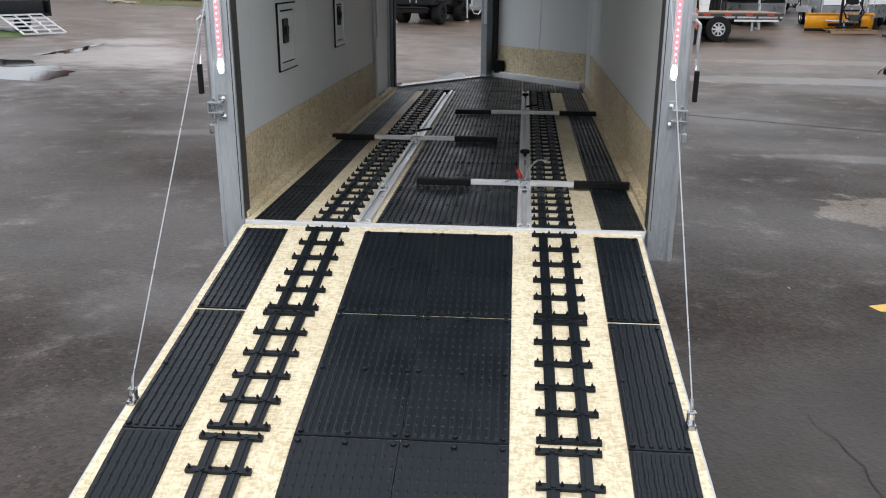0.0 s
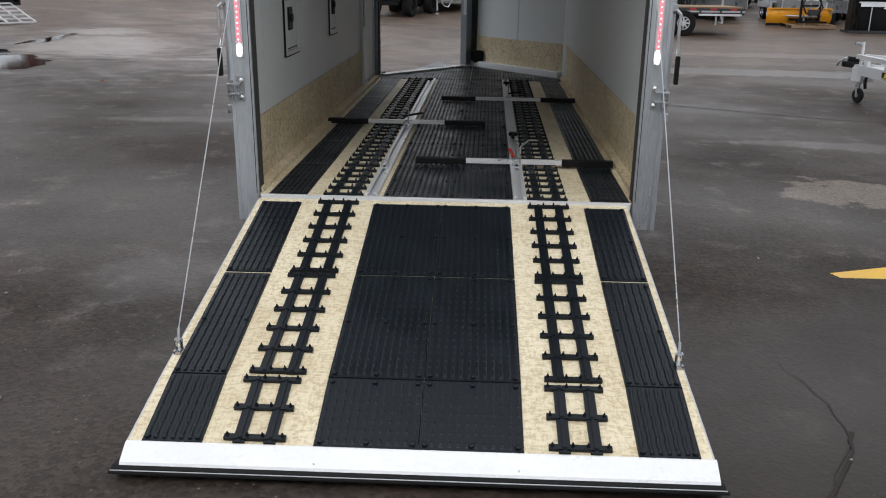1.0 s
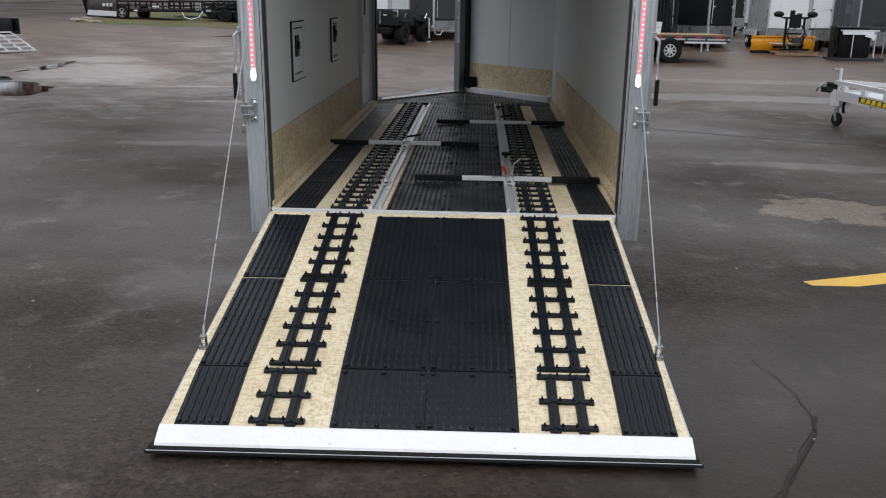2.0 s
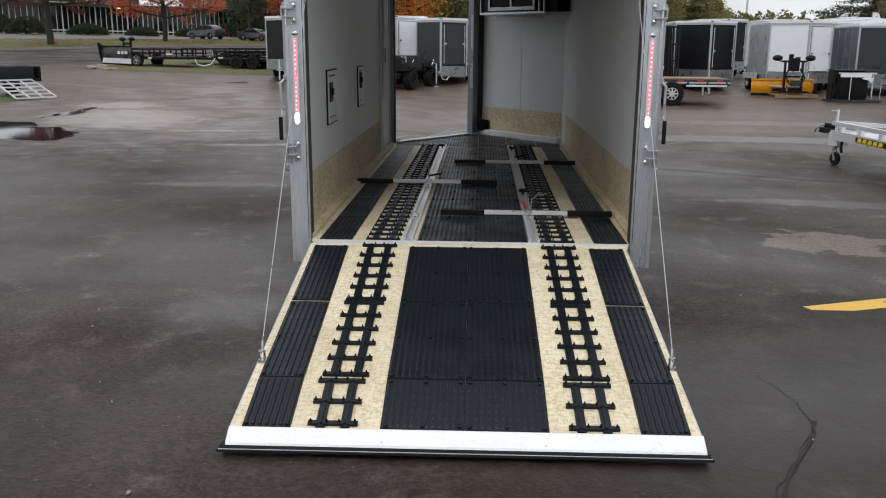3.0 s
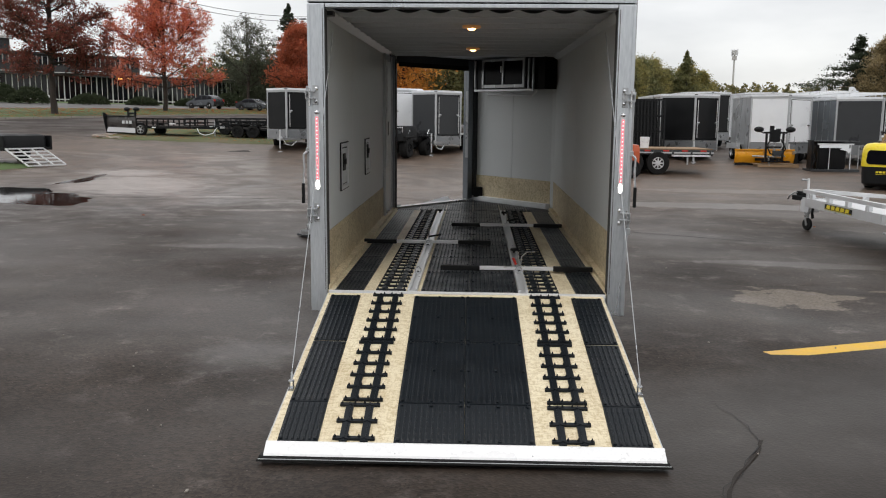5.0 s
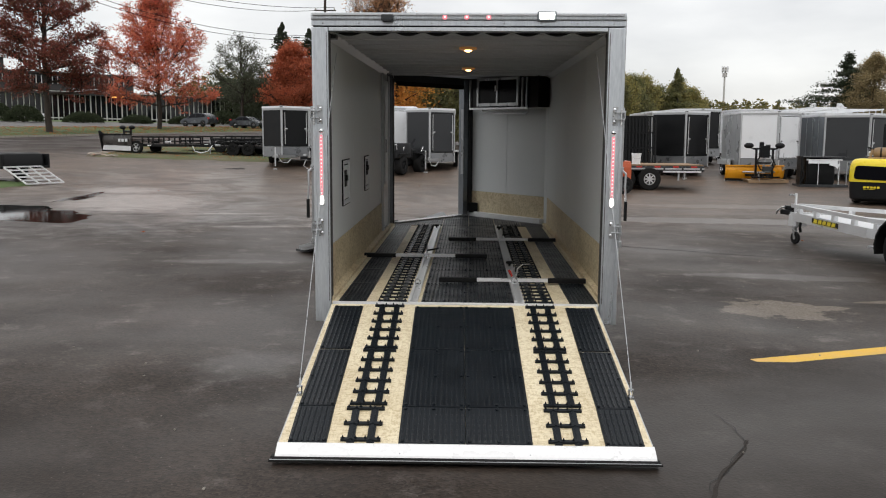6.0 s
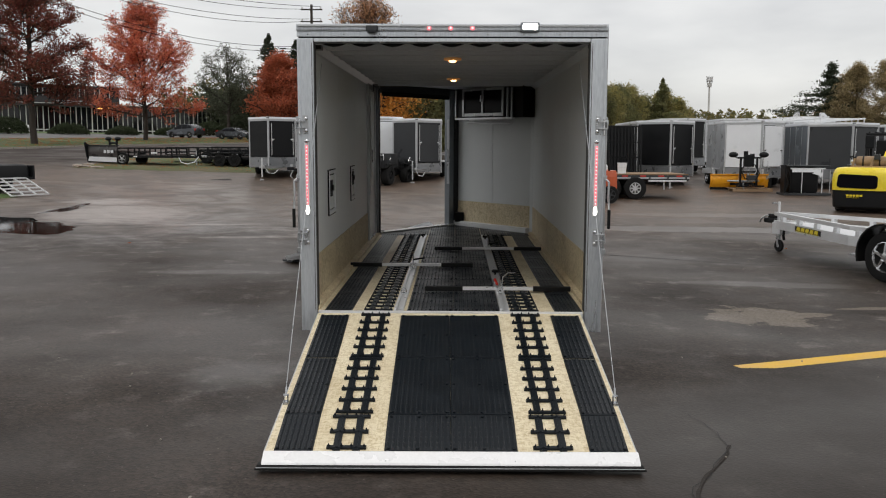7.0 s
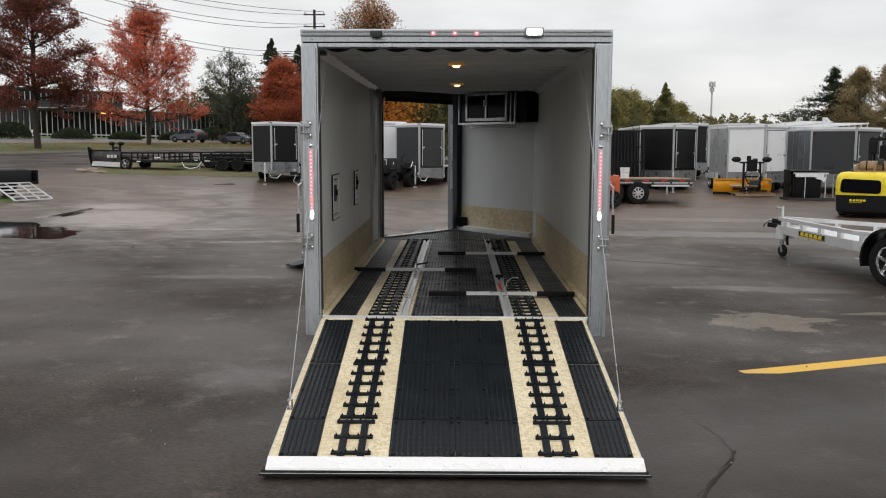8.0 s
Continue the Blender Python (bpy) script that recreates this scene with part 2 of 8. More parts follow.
        l.new(wr.outputs["Result"], b.inputs[name])
    b.inputs["Specular Tint"].default_value = (1.0, 0.915, 0.84, 1)
    bn = n.new("ShaderNodeBump")
    bn.inputs["Strength"].default_value = 0.45
    bn.inputs["Distance"].default_value = 0.0022
    l.new(stones.outputs["Distance"], bn.inputs["Height"])
    l.new(bn.outputs["Normal"], b.inputs["Normal"])
    return m


def osb_material(name, light, dark):
    """Pressed board of long wood flakes lying every way."""
    m, n, l, b = nodes_of(name)
    tc = n.new("ShaderNodeTexCoord")
    cols = []
    wv = n.new("ShaderNodeTexNoise")
    wv.inputs["Scale"].default_value = 9
    wv.inputs["Detail"].default_value = 3
    l.new(tc.outputs["Object"], wv.inputs["Vector"])
    bend = n.new("ShaderNodeVectorMath")
    bend.operation = "MULTIPLY_ADD"
    bend.inputs[1].default_value = (0.028, 0.028, 0.028)
    l.new(wv.outputs["Color"], bend.inputs[0])
    l.new(tc.outputs["Object"], bend.inputs[2])
    for k, (rot, sc) in enumerate((((14, 22, 33), (34, 120, 64)), ((-40, 18, -48), (112, 36, 56)), ((25, -35, 82), (42, 140, 90)))):
        mp = n.new("ShaderNodeMapping")
        mp.inputs["Rotation"].default_value = tuple(radians(v) for v in rot)
        mp.inputs["Scale"].default_value = sc
        l.new(bend.outputs["Vector"], mp.inputs["Vector"])
        v = n.new("ShaderNodeTexVoronoi")
        v.inputs["Scale"].default_value = 1.0
        l.new(mp.outputs["Vector"], v.inputs["Vector"])
        sp = n.new("ShaderNodeSeparateColor")
        l.new(v.outputs["Color"], sp.inputs["Color"])
        cols.append(sp.outputs["Red"])
    a1, a2 = n.new("ShaderNodeMath"), n.new("ShaderNodeMath")
    a1.operation = a2.operation = "ADD"
    l.new(cols[0], a1.inputs[0])
    l.new(cols[1], a1.inputs[1])
    l.new(a1.outputs[0], a2.inputs[0])
    l.new(cols[2], a2.inputs[1])
    ramp = n.new("ShaderNodeValToRGB")
    e = ramp.color_ramp.elements
    e[0].position, e[1].position = 0.24, 0.58
    e[0].color, e[1].color = (*dark, 1), (*light, 1)
    dv = n.new("ShaderNodeMath")
    dv.operation = "MULTIPLY"
    dv.inputs[1].default_value = 0.3333
    l.new(a2.outputs[0], dv.inputs[0])
    l.new(dv.outputs[0], ramp.inputs["Fac"])
    big = n.new("ShaderNodeTexNoise")
    big.inputs["Scale"].default_value = 2.2
    big.inputs["Detail"].default_value = 5
    l.new(tc.outputs["Object"], big.inputs["Vector"])
    r2 = n.new("ShaderNodeValToRGB")
    r2.color_ramp.elements[0].position, r2.color_ramp.elements[1].position = 0.3, 0.6
    r2.color_ramp.elements[0].color, r2.color_ramp.elements[1].color = (0.82, 0.78, 0.72, 1), (1, 1, 1, 1)
    l.new(big.outputs["Fac"], r2.inputs["Fac"])
    mx = n.new("ShaderNodeMixRGB")
    mx.blend_type = "MULTIPLY"
    mx.inputs["Fac"].default_value = 1
    l.new(ramp.outputs["Color"], mx.inputs["Color1"])
    l.new(r2.outputs["Color"], mx.inputs["Color2"])
    fl = n.new("ShaderNodeTexNoise")
    fl.inputs["Scale"].default_value = 30
    fl.inputs["Detail"].default_value = 6
    fl.inputs["Roughness"].default_value = 0.78
    fl.inputs["Distortion"].default_value = 1.4
    l.new(tc.outputs["Object"], fl.inputs["Vector"])
    fm = n.new("ShaderNodeMapRange")
    fm.inputs["From Min"].default_value, fm.inputs["From Max"].default_value = 0.53, 0.72
    fm.inputs["To Min"].default_value, fm.inputs["To Max"].default_value = 0.0, 0.72
    l.new(fl.outputs["Fac"], fm.inputs["Value"])
    mf = n.new("ShaderNodeMixRGB")
    mf.inputs["Color2"].default_value = (dark[0] * 0.62, dark[1] * 0.52, dark[2] * 0.42, 1)
    l.new(fm.outputs["Result"], mf.inputs["Fac"])
    l.new(mx.outputs["Color"], mf.inputs["Color1"])
    l.new(mf.outputs["Color"], b.inputs["Base Color"])
    b.inputs["Roughness"].default_value = 0.6
    bn = n.new("ShaderNodeBump")
    bn.inputs["Strength"].default_value = 0.25
    bn.inputs["Distance"].default_value = 0.002
    l.new(dv.outputs[0], bn.inputs["Height"])
    l.new(bn.outputs["Normal"], b.inputs["Normal"])
    return m


def glass_material(name, colour, rough=0.03, spec=0.35):
    m, n, l, b = nodes_of(name)
    b.inputs["Base Color"].default_value = (*colour, 1)
    b.inputs["Roughness"].default_value = rough
    b.inputs["Specular IOR Level"].default_value = spec
    return m


ASPHALT = asphalt_material()
OSB = osb_material("pale_strand_board", (0.79, 0.705, 0.515), (0.59, 0.49, 0.31))
OSB_WALL = osb_material("strand_board_kickplate", (0.78, 0.67, 0.46), (0.50, 0.405, 0.25))
PLASTIC = surface("black_ribbed_plastic", (0.0070, 0.0108, 0.0148), (0.0040, 0.0061, 0.0085), rough=0.41, spec=0.27, scale=4, fine=90, bump=0.08)
MATTE_PLASTIC = surface("matt_black_plastic", (0.008, 0.008, 0.008), (0.005, 0.005, 0.005), rough=0.5, scale=4, fine=90, bump=0.08, spec=0.18)
RUBBER = surface("black_rubber", (0.010, 0.010, 0.010), (0.006, 0.006, 0.006), rough=0.62, scale=6, spec=0.18)
TYRE = surface("tyre_rubber", (0.013, 0.013, 0.013), (0.007, 0.007, 0.007), rough=0.75, scale=8, spec=0.2)
ALU = surface("brushed_aluminium", (0.56, 0.57, 0.58), (0.44, 0.45, 0.46), rough=0.42, metal=0.85, scale=2, fine=140, bump=0.05, stretch=(1, 1, 0.1))
ALU_BRIGHT = surface("bright_aluminium", (0.78, 0.79, 0.80), (0.66, 0.67, 0.68), rough=0.38, metal=0.55, scale=3, fine=120, bump=0.04)
FRAME = surface("grey_coated_frame", (0.46, 0.47, 0.48), (0.38, 0.39, 0.40), rough=0.30, metal=0.55, scale=1.6, fine=110, bump=0.04, stretch=(1, 1, 0.2))
GALV = surface("galvanised_post", (0.68, 0.71, 0.735), (0.47, 0.50, 0.53), rough=0.34, metal=0.75, scale=2.2, fine=90, bump=0.05, stretch=(1, 1, 0.16))
SEAL = surface("dark_grey_seal", (0.075, 0.073, 0.07), (0.05, 0.049, 0.047), rough=0.6, scale=6, spec=0.2)
SKIN = surface("silver_skin", (0.55, 0.56, 0.57), (0.47, 0.48, 0.49), rough=0.3, metal=0.5, scale=0.8, fine=60, bump=0.02)
PANEL = surface("pale_grey_wall_panel", (0.73, 0.75, 0.745), (0.67, 0.69, 0.685), rough=0.4, scale=1.2, fine=70, bump=0.03, spread=0.03)
CEIL = surface("grey_ceiling_skin", (0.66, 0.685, 0.71), (0.56, 0.585, 0.61), rough=0.45, scale=1.5, fine=70, bump=0.04)
WHITE = surface("white_paint", (0.84, 0.86, 0.88), (0.77, 0.79, 0.81), rough=0.35, scale=1.5, fine=60, bump=0.03)
FLAP = surface("white_edge_plate", (0.86, 0.86, 0.86), (0.76, 0.76, 0.76), rough=0.3, metal=0.1, scale=2.5, fine=60, bump=0.03)
BLACK = surface("black_paint", (0.008, 0.0085, 0.0095), (0.005, 0.0055, 0.006), rough=0.45, scale=2, spec=0.22)
BAR = surface("satin_white_aluminium", (0.74, 0.74, 0.74), (0.64, 0.64, 0.64), rough=0.4, metal=0.15, scale=4)
DKGREY = surface("charcoal_skin", (0.045, 0.048, 0.051), (0.034, 0.036, 0.039), rough=0.38, scale=1, bump=0.02, spec=0.3)
GUARD = surface("dull_metal_guard", (0.34, 0.35, 0.36), (0.24, 0.25, 0.26), rough=0.35, metal=0.7, scale=3, fine=60, bump=0.1)
STEEL = surface("zinc_steel", (0.55, 0.56, 0.57), (0.40, 0.41, 0.42), rough=0.32, metal=0.9, scale=9, fine=100)
CABLE = surface("wire_rope", (0.5, 0.51, 0.52), (0.35, 0.36, 0.37), rough=0.35, metal=0.6, scale=30, fine=300)
CHROME = surface("polished_rim", (0.78, 0.79, 0.80), (0.6, 0.61, 0.62), rough=0.18, metal=0.95, scale=8)
GLASS = glass_material("dark_glass", (0.008, 0.009, 0.011))
PANE = glass_material("cabinet_glass", (0.004, 0.004, 0.006), 0.2, 0.08)
GREY_SIDE = surface("grey_glossy_skin", (0.24, 0.26, 0.28), (0.18, 0.20, 0.22), rough=0.22, metal=0.35, scale=0.7, fine=40, bump=0.03)
# Housing colour and faint glow that imitate the orange halo round the dome lamps.
HALO_AMBER = surface("amber_halo_tint", (0.55, 0.30, 0.12), (0.42, 0.22, 0.09), rough=0.3, emit=(1.0, 0.45, 0.15, 0.12))
CHARRED = surface("dark_deck_boards", (0.05, 0.042, 0.036), (0.025, 0.021, 0.018), rough=0.7, scale=4, fine=50, bump=0.4, by_piece=0.4)
RED_LIT = surface("lit_red_lens", (0.55, 0.02, 0.03), (0.35, 0.01, 0.02), rough=0.25, emit=(1.0, 0.30, 0.36, 0.95))
RED_DOT = surface("lit_red_diode", (0.9, 0.3, 0.3), rough=0.25, emit=(1.0, 0.60, 0.64, 1.35))
WHITE_LIT = surface("lit_white_lens", (0.9, 0.9, 0.9), rough=0.2, emit=(1.0, 0.98, 0.93, 6.0))
WARM_LIT = surface("lit_warm_dome", (0.9, 0.8, 0.6), rough=0.3, emit=(1.0, 0.50, 0.18, 7.0))
RED = surface("red_plastic", (0.55, 0.03, 0.02), rough=0.35)
YELLOW = surface("yellow_line_paint", (0.78, 0.47, 0.035), (0.60, 0.34, 0.03), rough=0.5, scale=5, fine=70, bump=0.3)
PLOW_YELLOW = surface("yellow_orange_enamel", (0.82, 0.36, 0.015), (0.68, 0.28, 0.012), rough=0.32, scale=3)
LIFT_YELLOW = surface("bright_yellow_enamel", (0.83, 0.66, 0.03), (0.74, 0.57, 0.03), rough=0.3, scale=2)
ORANGE = surface("orange_enamel", (0.52, 0.10, 0.035), (0.40, 0.075, 0.025), rough=0.35)
PALLET = surface("pallet_wood", (0.33, 0.22, 0.13), (0.18, 0.12, 0.07), rough=0.8, scale=4, fine=50, bump=0.4, by_piece=0.5)
DRY_GRASS = surface("worn_brown_grass", (0.055, 0.095, 0.022), (0.115, 0.085, 0.042), rough=0.9, scale=0.6, fine=14, bump=1.0)
GRASS = surface("autumn_grass", (0.05, 0.115, 0.022), (0.075, 0.09, 0.030), rough=0.9, scale=0.35, fine=14, bump=1.0)
CRACK = surface("crack_tar", (0.012, 0.011, 0.011), rough=0.7)
STONE = surface("pale_field_stone", (0.36, 0.31, 0.26), (0.20, 0.17, 0.14), rough=0.85, scale=6, fine=40, bump=0.5)
TAR = surface("damp_tar", (0.030, 0.024, 0.020), (0.019, 0.015, 0.013), rough=0.75, scale=8, fine=60, bump=0.5, spec=0.25)
CONCRETE = surface("kerb_concrete", (0.34, 0.31, 0.27), (0.24, 0.22, 0.19), rough=0.85, scale=4, fine=50, bump=0.4)
ROADTOP = surface("far_road_asphalt", (0.092, 0.085, 0.078), (0.066, 0.062, 0.058), rough=0.6, scale=0.4, fine=20)
WATER = surface("puddle_water", (0.012, 0.011, 0.010), (0.009, 0.009, 0.008), rough=0.045, scale=1, spread=0.02, bump=0.01)
BARK = surface("dark_bark", (0.055, 0.042, 0.034), (0.028, 0.022, 0.018), rough=0.9, scale=3, fine=25, bump=0.6)
GREY_CAR = surface("grey_car_paint", (0.062, 0.068, 0.075), (0.05, 0.055, 0.062), rough=0.22, metal=0.3, scale=1, bump=0)
DARK_BLADE = surface("dark_satin_blade", (0.075, 0.068, 0.064), (0.05, 0.046, 0.043), rough=0.3, metal=0.4, scale=2, fine=40, bump=0.05)
BRICK_DARK = surface("dark_facade", (0.04, 0.037, 0.036), (0.03, 0.028, 0.027), rough=0.6, scale=0.5)
FACADE = surface("pale_mullion", (0.55, 0.54, 0.51), (0.45, 0.44, 0.42), rough=0.5, scale=1)
LAMP_ORANGE = surface("lit_sodium_lamp", (0.9, 0.5, 0.2), rough=0.3, emit=(1.0, 0.42, 0.10, 4.0))


def leaves(name, cols):
    """Leaf colour, different on every leaf."""
    m, n, l, b = nodes_of(name)
    g = n.new("ShaderNodeNewGeometry")
    ramp = n.new("ShaderNodeValToRGB")
    el = ramp.color_ramp.elements
    while len(el) < len(cols):
        el.new(0.5)
    for k, c in enumerate(cols):
        el[k].position = k / (len(cols) - 1)
        el[k].color = (*c, 1)
    l.new(g.outputs["Random Per Island"], ramp.inputs["Fac"])
    l.new(ramp.outputs["Color"], b.inputs["Base Color"])
    b.inputs["Roughness"].default_value = 0.6
    b.inputs["Specular IOR Level"].default_value = 0.25
    thin = n.new("ShaderNodeBsdfTranslucent")
    l.new(ramp.outputs["Color"], thin.inputs["Color"])
    mix = n.new("ShaderNodeMixShader")
    mix.inputs["Fac"].default_value = 0.5
    l.new(b.outputs["BSDF"], mix.inputs[1])
    l.new(thin.outputs["BSDF"], mix.inputs[2])
    l.new(mix.outputs["Shader"], n["Material Output"].inputs["Surface"])
    return m


LEAF_RUST = leaves("rust_leaves", ((0.15, 0.055, 0.04), (0.26, 0.085, 0.055), (0.33, 0.085, 0.075), (0.20, 0.11, 0.06)))
LEAF_RED = leaves("orange_red_leaves", ((0.50, 0.10, 0.065), (0.74, 0.23, 0.11), (0.62, 0.15, 0.12), (0.80, 0.36, 0.20)))
LEAF_PEACH = leaves("peach_brown_leaves", ((0.50, 0.25, 0.12), (0.60, 0.34, 0.18), (0.38, 0.20, 0.12)))
LEAF_OLIVE = leaves("olive_leaves", ((0.14, 0.155, 0.07), (0.20, 0.20, 0.09), (0.25, 0.235, 0.10), (0.16, 0.17, 0.08)))
LEAF_DKRED = leaves("dark_red_leaves", ((0.46, 0.12, 0.065), (0.58, 0.18, 0.09), (0.36, 0.11, 0.06)))
LEAF_GREEN = leaves("dull_green_leaves", ((0.055, 0.07, 0.042), (0.085, 0.10, 0.058), (0.11, 0.118, 0.075), (0.075, 0.083, 0.058)))
LEAF_ASH = leaves("grey_green_leaves", ((0.075, 0.09, 0.06), (0.11, 0.125, 0.08), (0.14, 0.145, 0.10)))
LEAF_YELLOW = leaves("yellow_green_leaves", ((0.34, 0.29, 0.11), (0.42, 0.35, 0.13), (0.25, 0.25, 0.105), (0.30, 0.28, 0.12)))
LEAF_ORANGE = leaves("golden_orange_leaves", ((0.74, 0.36, 0.08), (0.85, 0.48, 0.13), (0.62, 0.27, 0.06)))
LEAF_BROWN = leaves("brown_gold_leaves", ((0.36, 0.285, 0.155), (0.43, 0.345, 0.19), (0.31, 0.25, 0.14)))
LEAF_FAR = leaves("far_wood_leaves", ((0.10, 0.11, 0.05), (0.20, 0.19, 0.08), (0.30, 0.24, 0.09), (0.07, 0.08, 0.045)))
NEEDLE = leaves("dark_needles", ((0.045, 0.060, 0.038), (0.066, 0.082, 0.048), (0.055, 0.068, 0.048)))
SHRUB = leaves("shrub_leaves", ((0.030, 0.042, 0.020), (0.045, 0.060, 0.028), (0.055, 0.065, 0.035)))
FALLEN = leaves("fallen_leaf_colours", ((0.46, 0.15, 0.04), (0.36, 0.09, 0.04), (0.44, 0.22, 0.06)))


# ---- mesh helpers ----
def box(bm, x0, x1, y0, y1, z0, z1, bevel=0.0, m=None):
    m = m or Matrix.Identity(4)
    made = bmesh.ops.create_cube(bm, size=1.0, matrix=m @ Matrix.Translation(((x0 + x1) / 2, (y0 + y1) / 2, (z0 + z1) / 2)) @ Matrix.Diagonal((x1 - x0, y1 - y0, z1 - z0, 1)))
    if bevel:
        edges = {e for v in made["verts"] for e in v.link_edges}
        bmesh.ops.bevel(bm, geom=list(edges), offset=bevel, segments=2, profile=0.7, affect="EDGES")
    return bm


def rod(bm, a, b, r, seg=8, r2=None):
    a, b = Vector(a), Vector(b)
    d = b - a
    m = Matrix.Translation((a + b) / 2) @ d.to_track_quat("Z", "Y").to_matrix().to_4x4()
    bmesh.ops.create_cone(bm, cap_ends=True, segments=seg, radius1=r, radius2=r if r2 is None else r2, depth=d.length, matrix=m)
    return bm


def pipe(bm, pts, r, seg=8):
    for a, b in zip(pts, pts[1:]):
        rod(bm, a, b, r, seg)
    for p in pts[1:-1]:
        bmesh.ops.create_uvsphere(bm, u_segments=seg, v_segments=5, radius=r, matrix=Matrix.Translation(p))
    return bm


def beam(bm, a, b, w, h):
    """A rectangular bar from a to b, w across and h high."""
    a, b = Vector(a), Vector(b)
    d = b - a
    side = d.cross(Vector((0, 0, 1)))
    side = side.normalized() if side.length > 1e-6 else Vector((1, 0, 0))
    up = side.cross(d).normalized()
    vs = [bm.verts.new(p + side * (sx * w / 2) + up * (sz * h / 2)) for p in (a, b) for sx, sz in ((-1, -1), (1, -1), (1, 1), (-1, 1))]
    for f in ((0, 1, 2, 3), (7, 6, 5, 4), (0, 4, 5, 1), (1, 5, 6, 2), (2, 6, 7, 3), (3, 7, 4, 0)):
        bm.faces.new([vs[i] for i in f])
    return bm


def prism(bm, poly, place, depth):
    """A flat outline of (u, v) pairs, thickened along w by depth; place(u, v, w) gives the point."""
    a = [bm.verts.new(place(u, v, 0)) for u, v in poly]
    b = [bm.verts.new(place(u, v, depth)) for u, v in poly]
    bm.faces.new(a[::-1])
    bm.faces.new(b)
    for i in range(len(poly)):
        j = (i + 1) % len(poly)
        bm.faces.new((a[i], a[j], b[j], b[i]))
    return bm


def lathe(bm, profile, m, seg=24):
    """A profile of (radius, height) pairs turned round z, then placed by m."""
    rings = [[bm.verts.new(m @ Vector((r * math.cos(2 * math.pi * k / seg), r * math.sin(2 * math.pi * k / seg), h))) for k in range(seg)] for r, h in profile]
    for p, q in zip(rings, rings[1:]):
        for k in range(seg):
            bm.faces.new((p[k], p[(k + 1) % seg], q[(k + 1) % seg], q[k]))
    bm.faces.new(rings[0][::-1])
    bm.faces.new(rings[-1])
    return bm


def finish(bm, name, smooth=False):
    bmesh.ops.recalc_face_normals(bm, faces=bm.faces)
    me = bpy.data.meshes.new(name)
    bm.to_mesh(me)
    bm.free()
    if smooth:
        for p in me.polygons:
            p.use_smooth = True
        me.set_sharp_from_angle(angle=radians(38))
    return me


def part(name, bm, material, parent=None, label="", smooth=False):
    me = bm if isinstance(bm, bpy.types.Mesh) else finish(bm, name, smooth)
    if not me.materials:
        me.materials.append(material)
    ob = new(name, me)
    ob.parent = parent
    if label:
        ob["label"] = label
    return ob


def thing(name, label, category, m=None, group="", kind=""):
    ob = new(name)
    ob.empty_display_size = 0.2
    if m is not None:
        ob.matrix_world = m
    return tagged(ob, label, category, group, kind)


def raw(name, verts, faces, material, parent=None, smooth=False):
    me = bpy.data.meshes.new(name)
    me.from_pydata([tuple(v) for v in verts], [], faces)
    me.validate()
    me.materials.append(material)
    if smooth:
        for p in me.polygons:
            p.use_smooth = True
    ob = new(name, me)
    ob.parent = parent
    return ob


B = bmesh.new


def soft_box(x0, x1, y0, y1, rings, r, seg=5):
    """A body with rounded corners: rings of (height, inset), closed above and below."""
    bm = B()
    loops = []
    for z, i in rings:
        a, b, c, d = x0 + i, x1 - i, y0 + i, y1 - i
        q = max(0.02, r - i * 0.4)
        loop = []
        for cx, cy, s in ((b - q, d - q, 0), (a + q, d - q, 1), (a + q, c + q, 2), (b - q, c + q, 3)):
            for k in range(seg + 1):
                an = math.pi / 2 * (s + k / seg)
                loop.append(bm.verts.new((cx + q * math.cos(an), cy + q * math.sin(an), z)))
        loops.append(loop)
    n = len(loops[0])
    for p, q in zip(loops, loops[1:]):
        for k in range(n):
            bm.faces.new((p[k], p[(k + 1) % n], q[(k + 1) % n], q[k]))
    bm.faces.new(loops[0][::-1])
    bm.faces.new(loops[-1])
    return bm


def gz(x, y):
    """Height of the ground: level round the trailer, rising gently ahead and to the far verge."""
    u = -0.8 * x + 0.6 * y
    a = np.interp(u, [5, 10, 20, 28, 50, 100, 140, 200], [0, 0.06, 0.34, 0.53, 1.2, 3.2, 4.2, 4.6])
    b = np.interp(y, [22, 26, 32, 40, 60], [0, 0.06, 0.24, 0.36, 0.45])
    c = np.interp(y, [-4, -2, -1, 0.4], [0.09, 0.05, 0.025, 0])
    return float(a + b + c)


# ---- ground ----
def ground_sheet():
    axis = np.unique(np.concatenate([np.arange(-30, 30.1, 1.0), np.arange(-60, 61, 5.0), np.arange(-160, 161, 10.0), [-2500, -1200, -600, -300, 300, 600, 1200, 2500]]))
    ay = np.unique(np.concatenate([np.arange(-20, 46, 1.0), np.arange(45, 160, 5.0), [-2500, -1000, -300, -120, -60, -40, 180, 220, 300, 600, 1200, 2500]]))
    verts = [(x, y, gz(x, y)) for y in ay for x in axis]
    nx = len(axis)
    faces = [(j * nx + i, j * nx + i + 1, (j + 1) * nx + i + 1, (j + 1) * nx + i) for j in range(len(ay) - 1) for i in range(nx - 1)]
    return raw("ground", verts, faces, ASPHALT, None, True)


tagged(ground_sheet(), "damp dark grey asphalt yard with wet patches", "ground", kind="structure")


